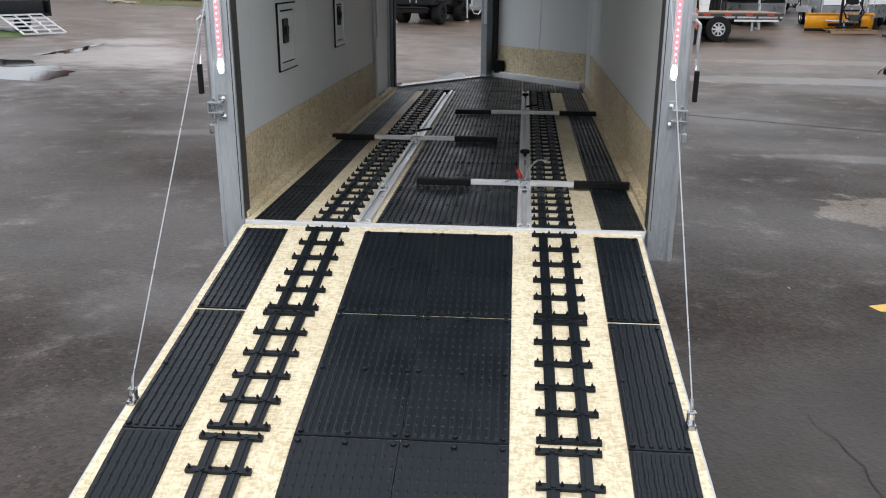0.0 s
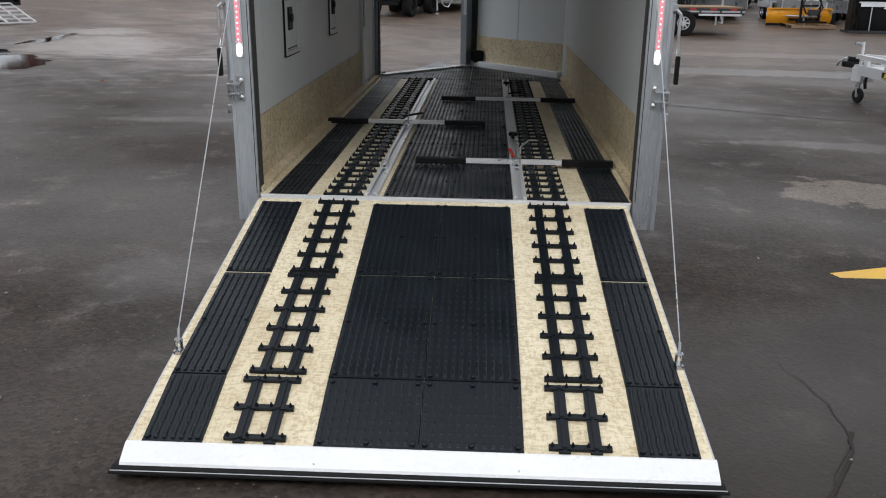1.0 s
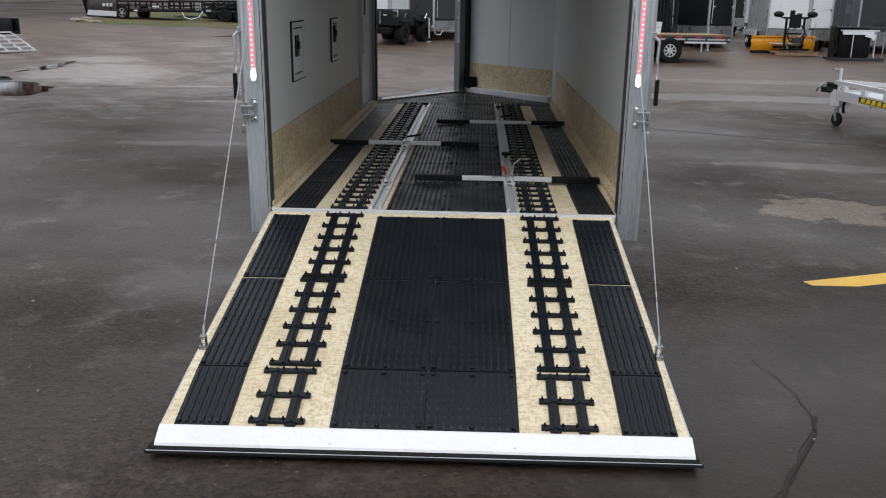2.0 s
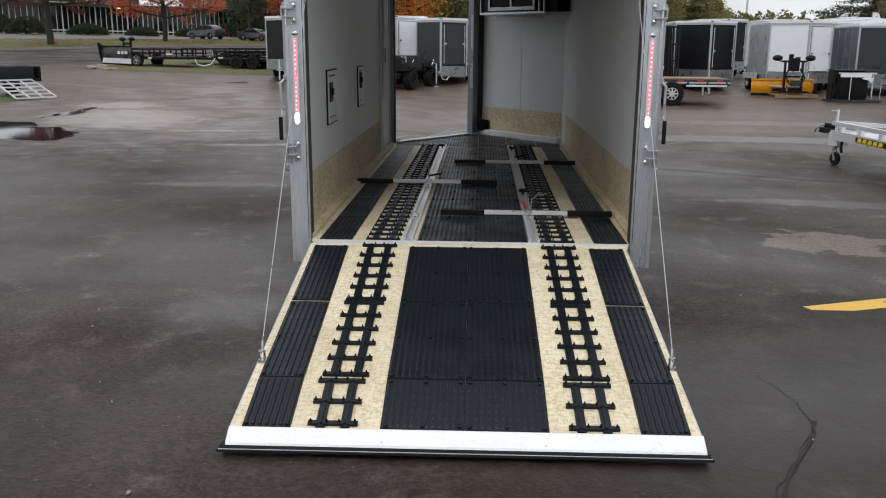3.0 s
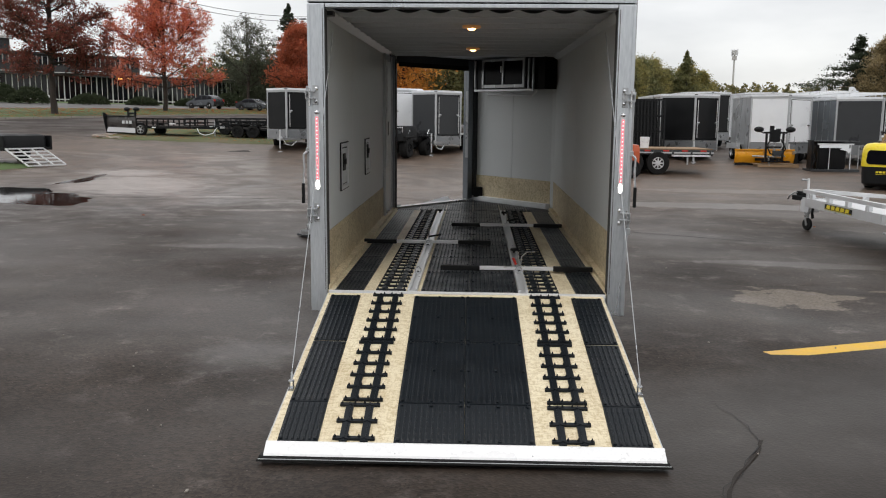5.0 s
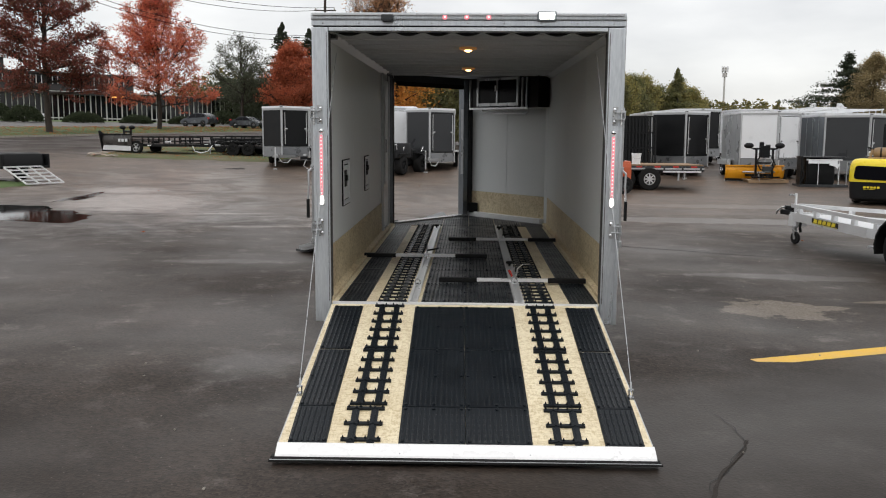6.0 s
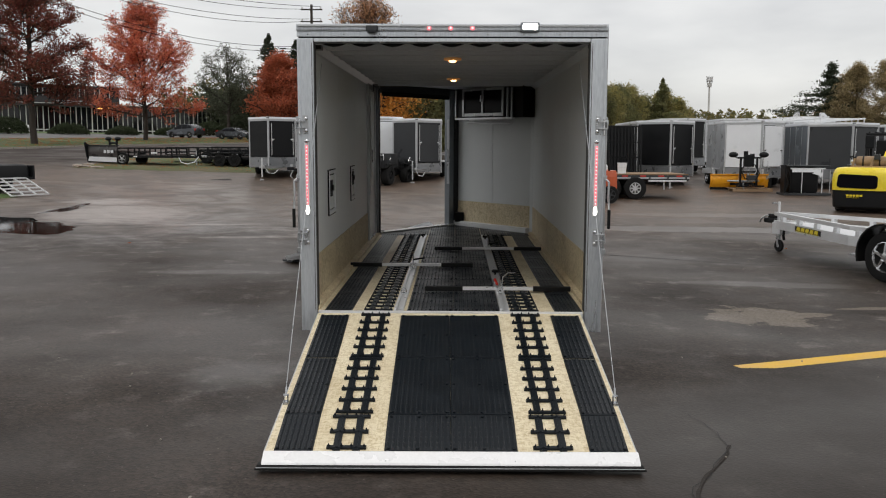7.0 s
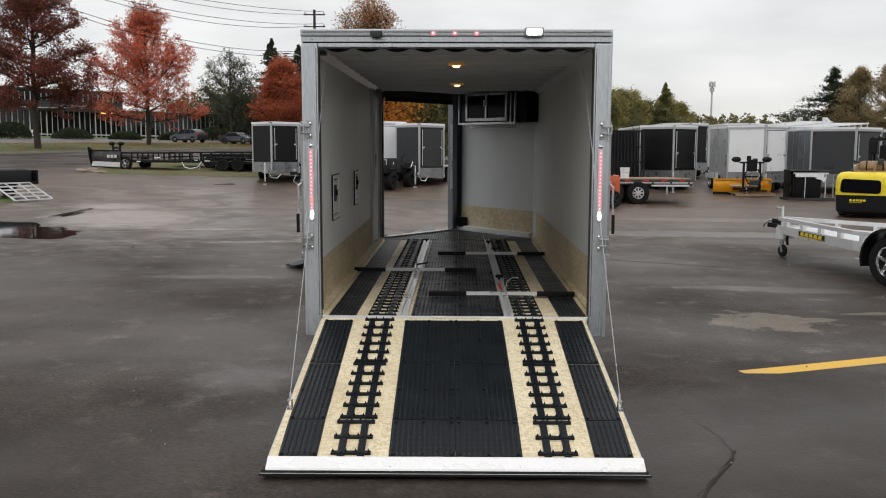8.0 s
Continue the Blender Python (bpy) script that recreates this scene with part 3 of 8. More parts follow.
def patch(name, corners, n, k, material, dz, ragged=0.0, label="", category="", kind="structure", seed=3):
    """A sheet laid on the ground between four corners, with uneven edges and a small step at its rim."""
    rnd = random.Random(seed)
    c = [Vector((*p, 0)) for p in corners]
    verts, faces = [], []
    for j in range(k + 1):
        for i in range(n + 1):
            u, v = i / n, j / k
            p = (c[0] * (1 - u) + c[1] * u) * (1 - v) + (c[3] * (1 - u) + c[2] * u) * v
            rim = i in (0, n) or j in (0, k)
            if rim:
                p = p + Vector((rnd.uniform(-1, 1), rnd.uniform(-1, 1), 0)) * ragged
            verts.append((p.x, p.y, gz(p.x, p.y) + (dz if not rim else 0.004)))
    for j in range(k):
        for i in range(n):
            a = j * (n + 1) + i
            faces.append((a, a + 1, a + n + 2, a + n + 1))
    return tagged(raw(name, verts, faces, material, None, True), label, category, kind=kind)


def blob(name, cx, cy, rx, ry, turn, material, dz, label, category, seed, lobes=0.22):
    """A thin sheet with a wavy outline lying on the ground."""
    rnd = random.Random(seed)
    ph = [rnd.uniform(0, 6.28) for _ in range(6)]
    ca, sa = math.cos(radians(turn)), math.sin(radians(turn))
    verts, n = [(cx, cy, gz(cx, cy) + dz)], 72
    for ring in (0.5, 1.0):
        for k in range(n):
            a = 2 * math.pi * k / n
            r = ring * (1 + lobes * (math.sin(2 * a + ph[0]) * 0.5 + math.sin(3 * a + ph[1]) * 0.6 + math.sin(5 * a + ph[2]) * 0.35 + math.sin(9 * a + ph[3]) * 0.2 + math.sin(17 * a + ph[4]) * 0.14))
            x, y = rx * r * math.cos(a), ry * r * math.sin(a)
            px, py = cx + x * ca - y * sa, cy + x * sa + y * ca
            verts.append((px, py, gz(px, py) + dz * (1.0 if ring < 1 else 0.8)))
    faces = [(0, 1 + k, 1 + (k + 1) % n) for k in range(n)]
    faces += [(1 + k, 1 + n + k, 1 + n + (k + 1) % n, 1 + (k + 1) % n) for k in range(n)]
    return tagged(raw(name, verts, faces, material, None), label, category, kind="structure")


def strip(name, pts, width, material, label, category, seed=1, jag=0.0, dz=0.004, kind="structure", taper=False):
    rnd = random.Random(seed)
    fine = []
    for a, b in zip(pts, pts[1:]):
        steps = max(2, int(math.dist(a, b) / 0.08)) if jag else 6
        fine += [(a[0] + (b[0] - a[0]) * k / steps, a[1] + (b[1] - a[1]) * k / steps) for k in range(steps)]
    fine.append(pts[-1])
    verts, faces = [], []
    for k, p in enumerate(fine):
        q, o = fine[min(k + 1, len(fine) - 1)], fine[max(k - 1, 0)]
        d = Vector((q[0] - o[0], q[1] - o[1], 0)).normalized()
        s = Vector((-d.y, d.x, 0))
        w = width * (1 if not taper else (0.35 + 0.65 * math.sin(math.pi * (0.08 + 0.84 * k / len(fine))))) * (1 if not jag else rnd.uniform(0.5, 1.3)) / 2
        off = rnd.uniform(-jag, jag)
        for sg in (-1, 1):
            x, y = p[0] + s.x * (sg * w + off), p[1] + s.y * (sg * w + off)
            verts.append((x, y, gz(x, y) + dz))
    for k in range(len(fine) - 1):
        faces.append((2 * k, 2 * k + 1, 2 * k + 3, 2 * k + 2))
    return tagged(raw(name, verts, faces, material), label, category, kind=kind)


# painted parking line, sand patch, cracks, puddle
raw_line = [(2.29, 0.52), (2.36, 0.35), (9.0, 2.72), (8.93, 2.90)]
line = raw("parking_line", [(x, y, 0.004) for x, y in raw_line], [(0, 1, 2, 3)], YELLOW)
tagged(line, "worn yellow parking line painted on the asphalt", "road marking", kind="structure")
strip("asphalt_crack", [(1.53, -0.80), (1.58, -1.0), (1.61, -1.2), (1.60, -1.40), (1.52, -1.60), (1.39, -1.84), (1.22, -2.10), (1.0, -2.7)], 0.006, CRACK, "dark jagged crack in the asphalt", "crack", 2, 0.018, taper=True)
strip("asphalt_seam", [(1.3, 8.3), (2.65, 7.75), (4.38, 6.75), (6.3, 5.9), (9.5, 4.9)], 0.035, CRACK, "dark tarred seam across the asphalt", "seam", 4, 0.01)
strip("wet_crack", [(1.60, -1.44), (1.55, -1.58), (1.42, -1.78), (1.28, -2.0), (1.12, -2.4), (1.0, -2.7)], 0.019, TAR, "dark damp tar along the widened crack", "crack", 6, 0.009, dz=0.005)
blob("puddle", -9.4, 10.9, 1.75, 1.35, 8, WATER, 0.004, "shallow dark rain puddle on asphalt", "puddle", 11, 0.3)
blob("pothole", -8.8, 27.2, 0.34, 0.42, 20, TAR, 0.004, "small dark pothole patch in the asphalt", "pothole", 21, 0.35)
blob("puddle", -9.42, 14.7, 1.2, 0.20, 88, WATER, 0.004, "narrow dark wet streak in a rut", "puddle", 15, 0.5)

# verges, islands and the road before the building
patch("grass_verge", [(-30.5, 38), (-16.5, 98), (-23, 128), (-46, 40)], 10, 40, GRASS, 0.05, 0.25, "mown autumn grass verge strewn with fallen leaves", "grass")
patch("road", [(-46.2, 40.2), (-23.2, 128.2), (-33, 134), (-66, 45)], 8, 40, ROADTOP, 0.03, 0.0, "pale grey access road before the office building", "road")
patch("grass_verge", [(-66.2, 45.2), (-33.2, 134.2), (-40, 142), (-84, 66)], 8, 30, GRASS, 0.06, 0.2, "mown grass strip along the building front", "grass")
patch("grass_island", [(-16.5, 31.2), (-8.4, 30.9), (-7.0, 46.0), (-17.5, 40.0)], 24, 10, DRY_GRASS, 0.07, 0.18, "rough grass island with parked trailers", "grass")
patch("grass_verge", [(-22, 12.0), (-12.5, 16.2), (-12.2, 18.4), (-22, 22)], 12, 6, GRASS, 0.06, 0.15, "green grass edge beside the asphalt", "grass")


def kerb(name, pts, label):
    ob = B()
    for a, b in zip(pts, pts[1:]):
        n = max(1, int(math.dist(a, b) / 1.2))
        for k in range(n):
            p = [(a[0] + (b[0] - a[0]) * f, a[1] + (b[1] - a[1]) * f) for f in ((k + 0.02) / n, (k + 0.98) / n)]
            beam(ob, (*p[0], gz(*p[0]) + 0.05), (*p[1], gz(*p[1]) + 0.05), 0.16, 0.16)
    return tagged(part(name, ob, CONCRETE), label, "kerb", kind="structure")


kerb("kerb", [(-30.4, 38), (-16.4, 98)], "long concrete kerb along the grass verge")


def fallen_leaves():
    rnd = np.random.default_rng(4)
    verts, faces = [], []
    for k in range(6772):
        if k < 6000:
            u, v = rnd.random(), 1 - rnd.random() ** 1.6
            x = (-30.5 + 14 * u) * (1 - v) + (-46 + 23 * u) * v
            y = (38 + 60 * u) * (1 - v) + (40 + 88 * u) * v
        elif k < 6760:
            x, y = rnd.uniform(-17, -8), rnd.uniform(31.2, 42)
        else:
            x, y = rnd.uniform(-14, 10), rnd.uniform(6, 28)
        s, a = rnd.uniform(0.05, 0.10) * (1.9 if k < 6000 else 0.7 if k < 6760 else 0.45), rnd.uniform(0, 6.28)
        z = gz(x, y) + (0.075 if k < 6760 else 0.006)
        dx, dy = s * math.cos(a), s * math.sin(a)
        n = len(verts)
        verts += [(x - dx, y - dy, z), (x + dy * 0.7, y - dx * 0.7, z + 0.012), (x + dx, y + dy, z), (x - dy * 0.7, y + dx * 0.7, z + 0.015)]
        faces.append((n, n + 1, n + 2, n + 3))
    return raw("fallen_leaf_litter", verts, faces, FALLEN)


def pebbles():
    rnd = np.random.default_rng(9)
    bm = B()
    for k in range(170):
        x, y = rnd.uniform(-7, 8), rnd.uniform(-3.6, 12)
        if abs(x) < 1.4 and -2.2 < y < 7.5:
            continue
        r = rnd.uniform(0.005, 0.013)
        bmesh.ops.create_icosphere(bm, subdivisions=1, radius=1, matrix=Matrix.Translation((x, y, gz(x, y) + r * 0.4)) @ Euler(tuple(rnd.uniform(0, 6, 3))).to_matrix().to_4x4() @ Matrix.Diagonal((r, r * 0.8, r * 0.6, 1)))
    return part("loose_gravel", bm, CONCRETE)


tagged(pebbles(), "loose pale grit scattered on the asphalt", "gravel", kind="stuff")
tagged(fallen_leaves(), "scattered brown and orange fallen leaves", "leaf litter", kind="stuff")


# ---- wheels shared by the trailers ----
def wheel(parent, x, y, z, r, width, outward, rim_mat=CHROME, spokes=5, rim=0.60):
    """A tyre with tread shoulders and a dished spoked rim; outward is -1 or 1 along x."""
    m = Matrix.Translation((x, y, z)) @ Euler((0, radians(90 * outward), 0)).to_matrix().to_4x4()
    w = width / 2
    t = part("tyre", lathe(B(), [(r * rim, -w * 0.9), (r * 0.80, -w), (r * 0.95, -w * 0.9), (r, -w * 0.55), (r, w * 0.55), (r * 0.95, w * 0.9), (r * 0.80, w), (r * (rim + 0.02), w * 0.92), (r * rim, w * 0.6)], m, 28), TYRE, parent, smooth=True)
    bm = lathe(B(), [(r * rim, -w * 0.8), (r * (rim + 0.02), w * 0.85), (r * (rim - 0.02), w * 0.9), (r * (rim - 0.06), w * 0.55), (r * (rim - 0.10), w * 0.35), (r * 0.2, w * 0.35), (r * 0.17, w * 0.75), (r * 0.05, w * 0.8)], m, 28)
    part("rim", bm, rim_mat, t, "polished wheel rim", smooth=True)
    bm = B()
    for k in range(spokes):
        a = 2 * math.pi * k / spokes
        p = [m @ Vector((math.cos(a) * q * r, math.sin(a) * q * r, w * h)) for q, h in ((0.16, 0.72), (rim - 0.05, 0.62))]
        rod(bm, p[0], p[1], r * 0.075, 6, r * 0.06)
    part("spokes", bm, rim_mat, t)
    return t


# ---- the open snow trailer ----
FLOOR = 0.535
TM = Matrix.Translation((0, 0, FLOOR)) @ pose(0, 0, 0, 0.7, 0, -0.75)
trailer = thing("enclosed_trailer", "silver enclosed cargo trailer with rear ramp lowered onto asphalt", "trailer", TM)
XL, XR, YF, HC = -1.045, 1.065, 5.20, 1.965
FL, FR = -0.978, 1.008
NOSE = Vector((0.02, 6.42, 0))
CL, CR = Vector((-0.985, YF, 0)), Vector((1.03, 5.30, 0))


def wall_panels(side):
    """One side wall: skin outside, pale panels and a strand-board kickplate inside."""
    x, s = (XL, -1) if side == "left" else (XR, 1)
    wall = part("side_wall", box(B(), min(x + s * 0.012, x + s * 0.058), max(x + s * 0.012, x + s * 0.058), 0.06, YF, -0.16, 2.06, 0.004), SKIN, trailer, "silver outer skin")
    cuts = [0.06, 0.47, 1.70, 2.93, 4.12] + ([4.20] if side == "left" else [5.20])
    for a, b in zip(cuts, cuts[1:]):
        if b - a > 0.2:
            part("wall_panel", box(B(), min(x, x + s * 0.010), max(x, x + s * 0.010), a + 0.0025, b - 0.0025, 0.372, HC, 0.0012), PANEL, wall, "pale grey smooth wall panel")
    part("kickplate", box(B(), min(x - s * 0.004, x + s * 0.010), max(x - s * 0.004, x + s * 0.010), 0.06, 4.14 if side == "left" else 5.2, 0.0, 0.37, 0.0015), OSB_WALL, wall, "strand-board kickplate")
    fx = FL if s < 0 else FR
    part("floor_ledge", box(B(), min(fx, x - s * 0.004), max(fx, x - s * 0.004), 0.06, 5.18, 0.0, 0.03, 0.004), OSB_WALL, wall)
    lo = 0.40 if s < 0 else 0.22
    poly = [(x, 1.922), (x - s * 0.006, 1.922), (x - s * 0.066, 1.958), (x - s * 0.066, 1.964), (x, 1.964)]
    # Twin rails: the right one is coloured duller to imitate its shade.
    part("ceiling_rail", prism(B(), poly, lambda u, w, q: Vector((u, lo + q, w)), 4.1 if s < 0 else 4.9), ALU_BRIGHT if s < 0 else CEIL, wall, "bright sloped ceiling rail" if s < 0 else "sloped ceiling rail greyed for its shaded side")
    part("rail_bracket", box(B(), min(x - s * 0.07, x), max(x - s * 0.07, x), lo - 0.13, lo - 0.02, 1.93, 1.962, 0.006), DKGREY, wall, "black rail bracket")
    return wall


wall_left, wall_right = wall_panels("left"), wall_panels("right")


def access_hatch(y0, y1, z0, z1):
    """A framed access hatch with a black paddle latch on the left wall."""
    bm = B()
    f = 0.026
    for a, b, c, d in ((y0, y1, z0, z0 + f), (y0, y1, z1 - f, z1), (y0, y0 + f, z0 + f, z1 - f), (y1 - f, y1, z0 + f, z1 - f)):
        box(bm, XL, XL + 0.016, a, b, c, d, 0.002)
    h = part("access_hatch", bm, ALU_BRIGHT, wall_left, "framed access hatch")
    bm, g = B(), 0.009
    for a, b, c, d in ((y0 - g, y1 + g, z0 - g, z0), (y0 - g, y1 + g, z1, z1 + g), (y0 - g, y0, z0, z1), (y1, y1 + g, z0, z1)):
        box(bm, XL, XL + 0.012, a, b, c, d, 0.002)
    part("outer_gasket", bm, RUBBER, h, "black gasket")
    return h


for (ha, hb, hc, hd) in ((0.968, 1.35, 0.628, 1.0), (2.478, 2.79, 0.648, 0.985)):
    access_hatch(ha, hb, hc, hd)
    part("hatch_door", box(B(), XL + 0.001, XL + 0.008, ha + 0.043, hb - 0.043, hc + 0.043, hd - 0.043, 0.002), PANEL, wall_left)
    bm = box(B(), XL, XL + 0.003, ha + 0.034, hb - 0.034, hc + 0.034, hd - 0.034)
    part("hatch_seal", bm, RUBBER, wall_left, "black rubber hatch seal")
    bm = box(B(), XL + 0.006, XL + 0.018, ha + 0.085, ha + 0.19, hc + 0.15, hc + 0.29, 0.006)
    box(bm, XL + 0.006, XL + 0.032, ha + 0.10, ha + 0.155, hc + 0.20, hc + 0.25, 0.006)
    part("paddle_latch", bm, MATTE_PLASTIC, wall_left, "black plastic paddle latch")

# side door at the front of the left wall
door = part("side_door", box(B(), XL - 0.001, XL + 0.012, 4.22, 4.92, 0.05, 1.86, 0.003), PANEL, trailer, "pale side door with aluminium frame")
bm = B()
for a, b, c, d in ((4.15, 4.215, 0.02, 1.93), (4.925, 4.99, 0.02, 1.93), (4.215, 4.925, 1.865, 1.93), (4.215, 4.925, 0.0, 0.045)):
    box(bm, XL - 0.005, XL + 0.028, a, b, c, d, 0.003)
part("door_frame", bm, FRAME, door)
part("door_seal", box(B(), XL, XL + 0.02, 4.215, 4.222, 0.05, 1.86), RUBBER, door)
bm = box(B(), XL + 0.01, XL + 0.05, 4.27, 4.31, 0.98, 1.14, 0.006)
part("door_handle", bm, MATTE_PLASTIC, door, "black door handle")
part("hinge_rod", pipe(B(), [(XL + 0.04, 4.19, 0.60), (XL + 0.04, 4.19, 1.78)], 0.012), ALU_BRIGHT, door)


def along(a, b, t0, t1, off0, off1, z0, z1, bevel=0.0):
    """A slab on the line from a to b (metres t0 to t1 along it), off0 to off1 sideways."""
    d = (b - a).normalized()
    m = Matrix.Translation(a) @ d.to_track_quat("X", "Z").to_matrix().to_4x4()
    return box(B(), t0, t1, off0, off1, z0, z1, bevel, m)


LR = (NOSE - CR).length
LL = (NOSE - CL).length
# closed right face of the V nose (inside is at negative offsets seen along its run, so the slabs lie outside the line)
nose_wall = part("nose_wall", along(CR, NOSE, 0, LR, -0.07, -0.012, -0.16, 2.06), SKIN, trailer, "silver nose wall")
for a, b in ((0.0, 0.72), (0.725, LR - 0.05)):
    part("wall_panel", along(CR, NOSE, a + 0.002, b, -0.010, 0.0, 0.372, HC, 0.0015), PANEL, nose_wall, "pale grey smooth wall panel")
part("kickplate", along(CR, NOSE, 0, LR - 0.05, -0.010, 0.004, 0.03, 0.37, 0.0015), OSB_WALL, nose_wall, "strand-board kickplate")
part("sill", along(CR, NOSE, 0, LR, 0.0, 0.075, 0.0, 0.075, 0.006), ALU_BRIGHT, nose_wall, "bright aluminium sill")
turn_in = Vector((XR, 5.195, 0))
part("corner_fill", along(turn_in, CR, 0.0, (CR - turn_in).length, -0.04, 0.0, -0.16, 2.06), PANEL, trailer)
# corner and nose posts, header and sill of the open left face
part("corner_post", box(B(), XL - 0.055, CL.x, YF - 0.18, YF + 0.02, -0.16, 2.06, 0.006), GREY_SIDE, trailer, "dark grey corner post")
part("corner_seal", box(B(), CL.x + 0.001, CL.x + 0.012, YF - 0.17, YF - 0.06, 0.02, 1.9, 0.003), RUBBER, trailer)
part("nose_post", box(B(), -0.06, 0.06, -0.06, 0.06, -0.16, 2.06, 0.008, Matrix.Translation(NOSE) @ pose(0, 0, 0, 0, 0, 12)), DKGREY, trailer, "dark nose post")
part("nose_jamb", along(CL, NOSE, 1.50, LL, -0.05, 0.05, 0.03, HC, 0.006), DKGREY, trailer, "dark nose jamb")
part("jamb_strip", along(CL, NOSE, 1.395, 1.497, -0.042, 0.05, 0.03, HC, 0.006), GREY_SIDE, trailer, "grey jamb strip")
part("jamb_hinge", along(CL, NOSE, 1.385, 1.394, -0.046, 0.0, 0.62, 1.55, 0.002), GUARD, trailer)
part("nose_shoe", box(B(), 0.0, 0.13, -0.19, -0.05, 0.06, 0.20, 0.012, Matrix.Translation(NOSE)), MATTE_PLASTIC, trailer, "black plastic foot cover")
part("front_header", along(CL, NOSE, 0.0, LL, -0.02, 0.07, 1.87, 2.06, 0.004), DKGREY, trailer, "dark front door header")
part("front_seal", along(CL, NOSE, 0.02, LL - 0.05, -0.035, -0.021, 1.83, 1.89, 0.004), RUBBER, trailer)
part("front_sill", along(CL, NOSE, 0.0, LL, -0.075, 0.05, -0.10, 0.028, 0.005), FRAME, trailer, "aluminium front sill")
sill_m = Matrix.Translation(CL) @ (NOSE - CL).normalized().to_track_quat("X", "Z").to_matrix().to_4x4()
part("sill_flap", prism(B(), [(0.60, 0.029), (1.14, 0.029), (1.13, 0.072), (1.06, 0.076)], lambda u, w, q: sill_m @ Vector((u, 0.050 + (w - 0.029) * 1.2, w - q)), 0.012), WHITE, trailer, "bent white sill flap")

# the front ramp, let down to the ground on the left
fd = (NOSE - CL).normalized()
fo = Vector((-fd.y, fd.x, 0))
TI = TM.inverted()


def in_trailer(p):
    return TI @ Vector(p)


h0, h1 = CL + fd * 0.06, NOSE - fd * 0.1
w0, w1 = TM @ h0, TM @ h1
wo = (TM.to_3x3() @ fo).normalized()
g0, g1 = w0 + wo * 2.05, w1 + wo * 2.05
g0.z = g1.z = 0.07
bm = B()
pts = [in_trailer(p) for p in (w0 + Vector((0, 0, -0.01)), w1 + Vector((0, 0, -0.01)), g1, g0)]
top = [bm.verts.new(p) for p in pts]
low = [bm.verts.new(p - Vector((0, 0, 0.045))) for p in pts]
bm.faces.new(top)
bm.faces.new(low[::-1])
for i in range(4):
    bm.faces.new((top[i], top[(i + 1) % 4], low[(i + 1) % 4], low[i]))
front_ramp = part("front_ramp", bm, ALU, trailer, "lowered aluminium front ramp door")
part("ramp_edge", beam(B(), in_trailer(w1 + Vector((0, 0, 0.02))), in_trailer(g1 + Vector((0, 0, 0.02))), 0.05, 0.05), FRAME, front_ramp)
part("ramp_edge", beam(B(), in_trailer(w0 + Vector((0, 0, 0.02))), in_trailer(g0 + Vector((0, 0, 0.02))), 0.05, 0.05), FRAME, front_ramp)
flap_a, flap_b = in_trailer(g0 + Vector((0, 0, 0.0))), in_trailer(g1 + Vector((0, 0, 0.0)))
part("end_flap", beam(B(), flap_a - Vector((0, 0, 0.03)), flap_b - Vector((0, 0, 0.03)), 0.22, 0.03), DKGREY, front_ramp)
for f in (0.12, 0.88):
    p = flap_a * (1 - f) + flap_b * f
    part("foot_roller", rod(B(), p + Vector((-0.05, -0.05, -0.045)), p + Vector((0.05, 0.05, -0.045)), 0.028, 10), RUBBER, front_ramp)

# ceiling with bows, roof, header
ceiling = B()
v = [ceiling.verts.new(p) for p in ((XL, 0.06, HC + 0.02), (XR, 0.06, HC + 0.02), (XR, YF, HC + 0.02), (NOSE.x, NOSE.y, HC + 0.02), (XL, YF, HC + 0.02))]
ceiling.faces.new(v)
v2 = [ceiling.verts.new(q.co + Vector((0, 0, 0.07))) for q in v]
ceiling.faces.new(v2[::-1])
for i in range(5):
    ceiling.faces.new((v[i], v[(i + 1) % 5], v2[(i + 1) % 5], v2[i]))
for k in range(13):
    y = 0.16 + k * 0.405
    box(ceiling, XL, XR, y, y + 0.05, HC - 0.012, HC + 0.021, 0.004)
for k in range(26):
    y = 0.30 + k * 0.2
    if y < 5.1:
        box(ceiling, XL, XR, y, y + 0.008, HC + 0.014, HC + 0.021)
part("ceiling", ceiling, CEIL, trailer, "grey metal ceiling with roof bows")
roof = B()
v = [roof.verts.new(p) for p in ((-1.10, 0.0, 2.062), (1.10, 0.0, 2.062), (1.09, YF, 2.062), (NOSE.x, NOSE.y + 0.1, 2.062), (-1.07, YF, 2.062))]
v2 = [roof.verts.new(q.co + Vector((0, 0, 0.012))) for q in v]
roof.faces.new(v[::-1])
roof.faces.new(v2)
for i in range(5):
    roof.faces.new((v[i], v[(i + 1) % 5], v2[(i + 1) % 5], v2[i]))
part("roof", roof, SKIN, trailer, "silver roof skin")
bm = box(B(), XL, XR, 0.06, YF, -0.09, -0.012)
box(bm, XL + 0.02, XR - 0.02, YF, YF + 0.4, -0.09, -0.012)
part("chassis", bm, FRAME, trailer)
for x in (-0.5, 0.5):
    part("chassis_rail", box(B(), x - 0.04, x + 0.04, 0.2, 5.4, -0.2, -0.091, 0.004), FRAME, trailer)
for yy in (2.55, 3.45):
    part("axle", rod(B(), (-0.78, yy, -0.32), (0.80, yy, -0.32), 0.04, 10), BLACK, trailer)
    for sx in (-1, 1):
        wheel(trailer, sx * 0.86, yy, -0.535 + 0.25 - yy * 0.0122, 0.25, 0.19, sx)

# rear frame, set a little behind the hinge line
def set_back(*given, **named):
    ob = part(*given, **named)
    ob.location.y = 0.065
    return ob


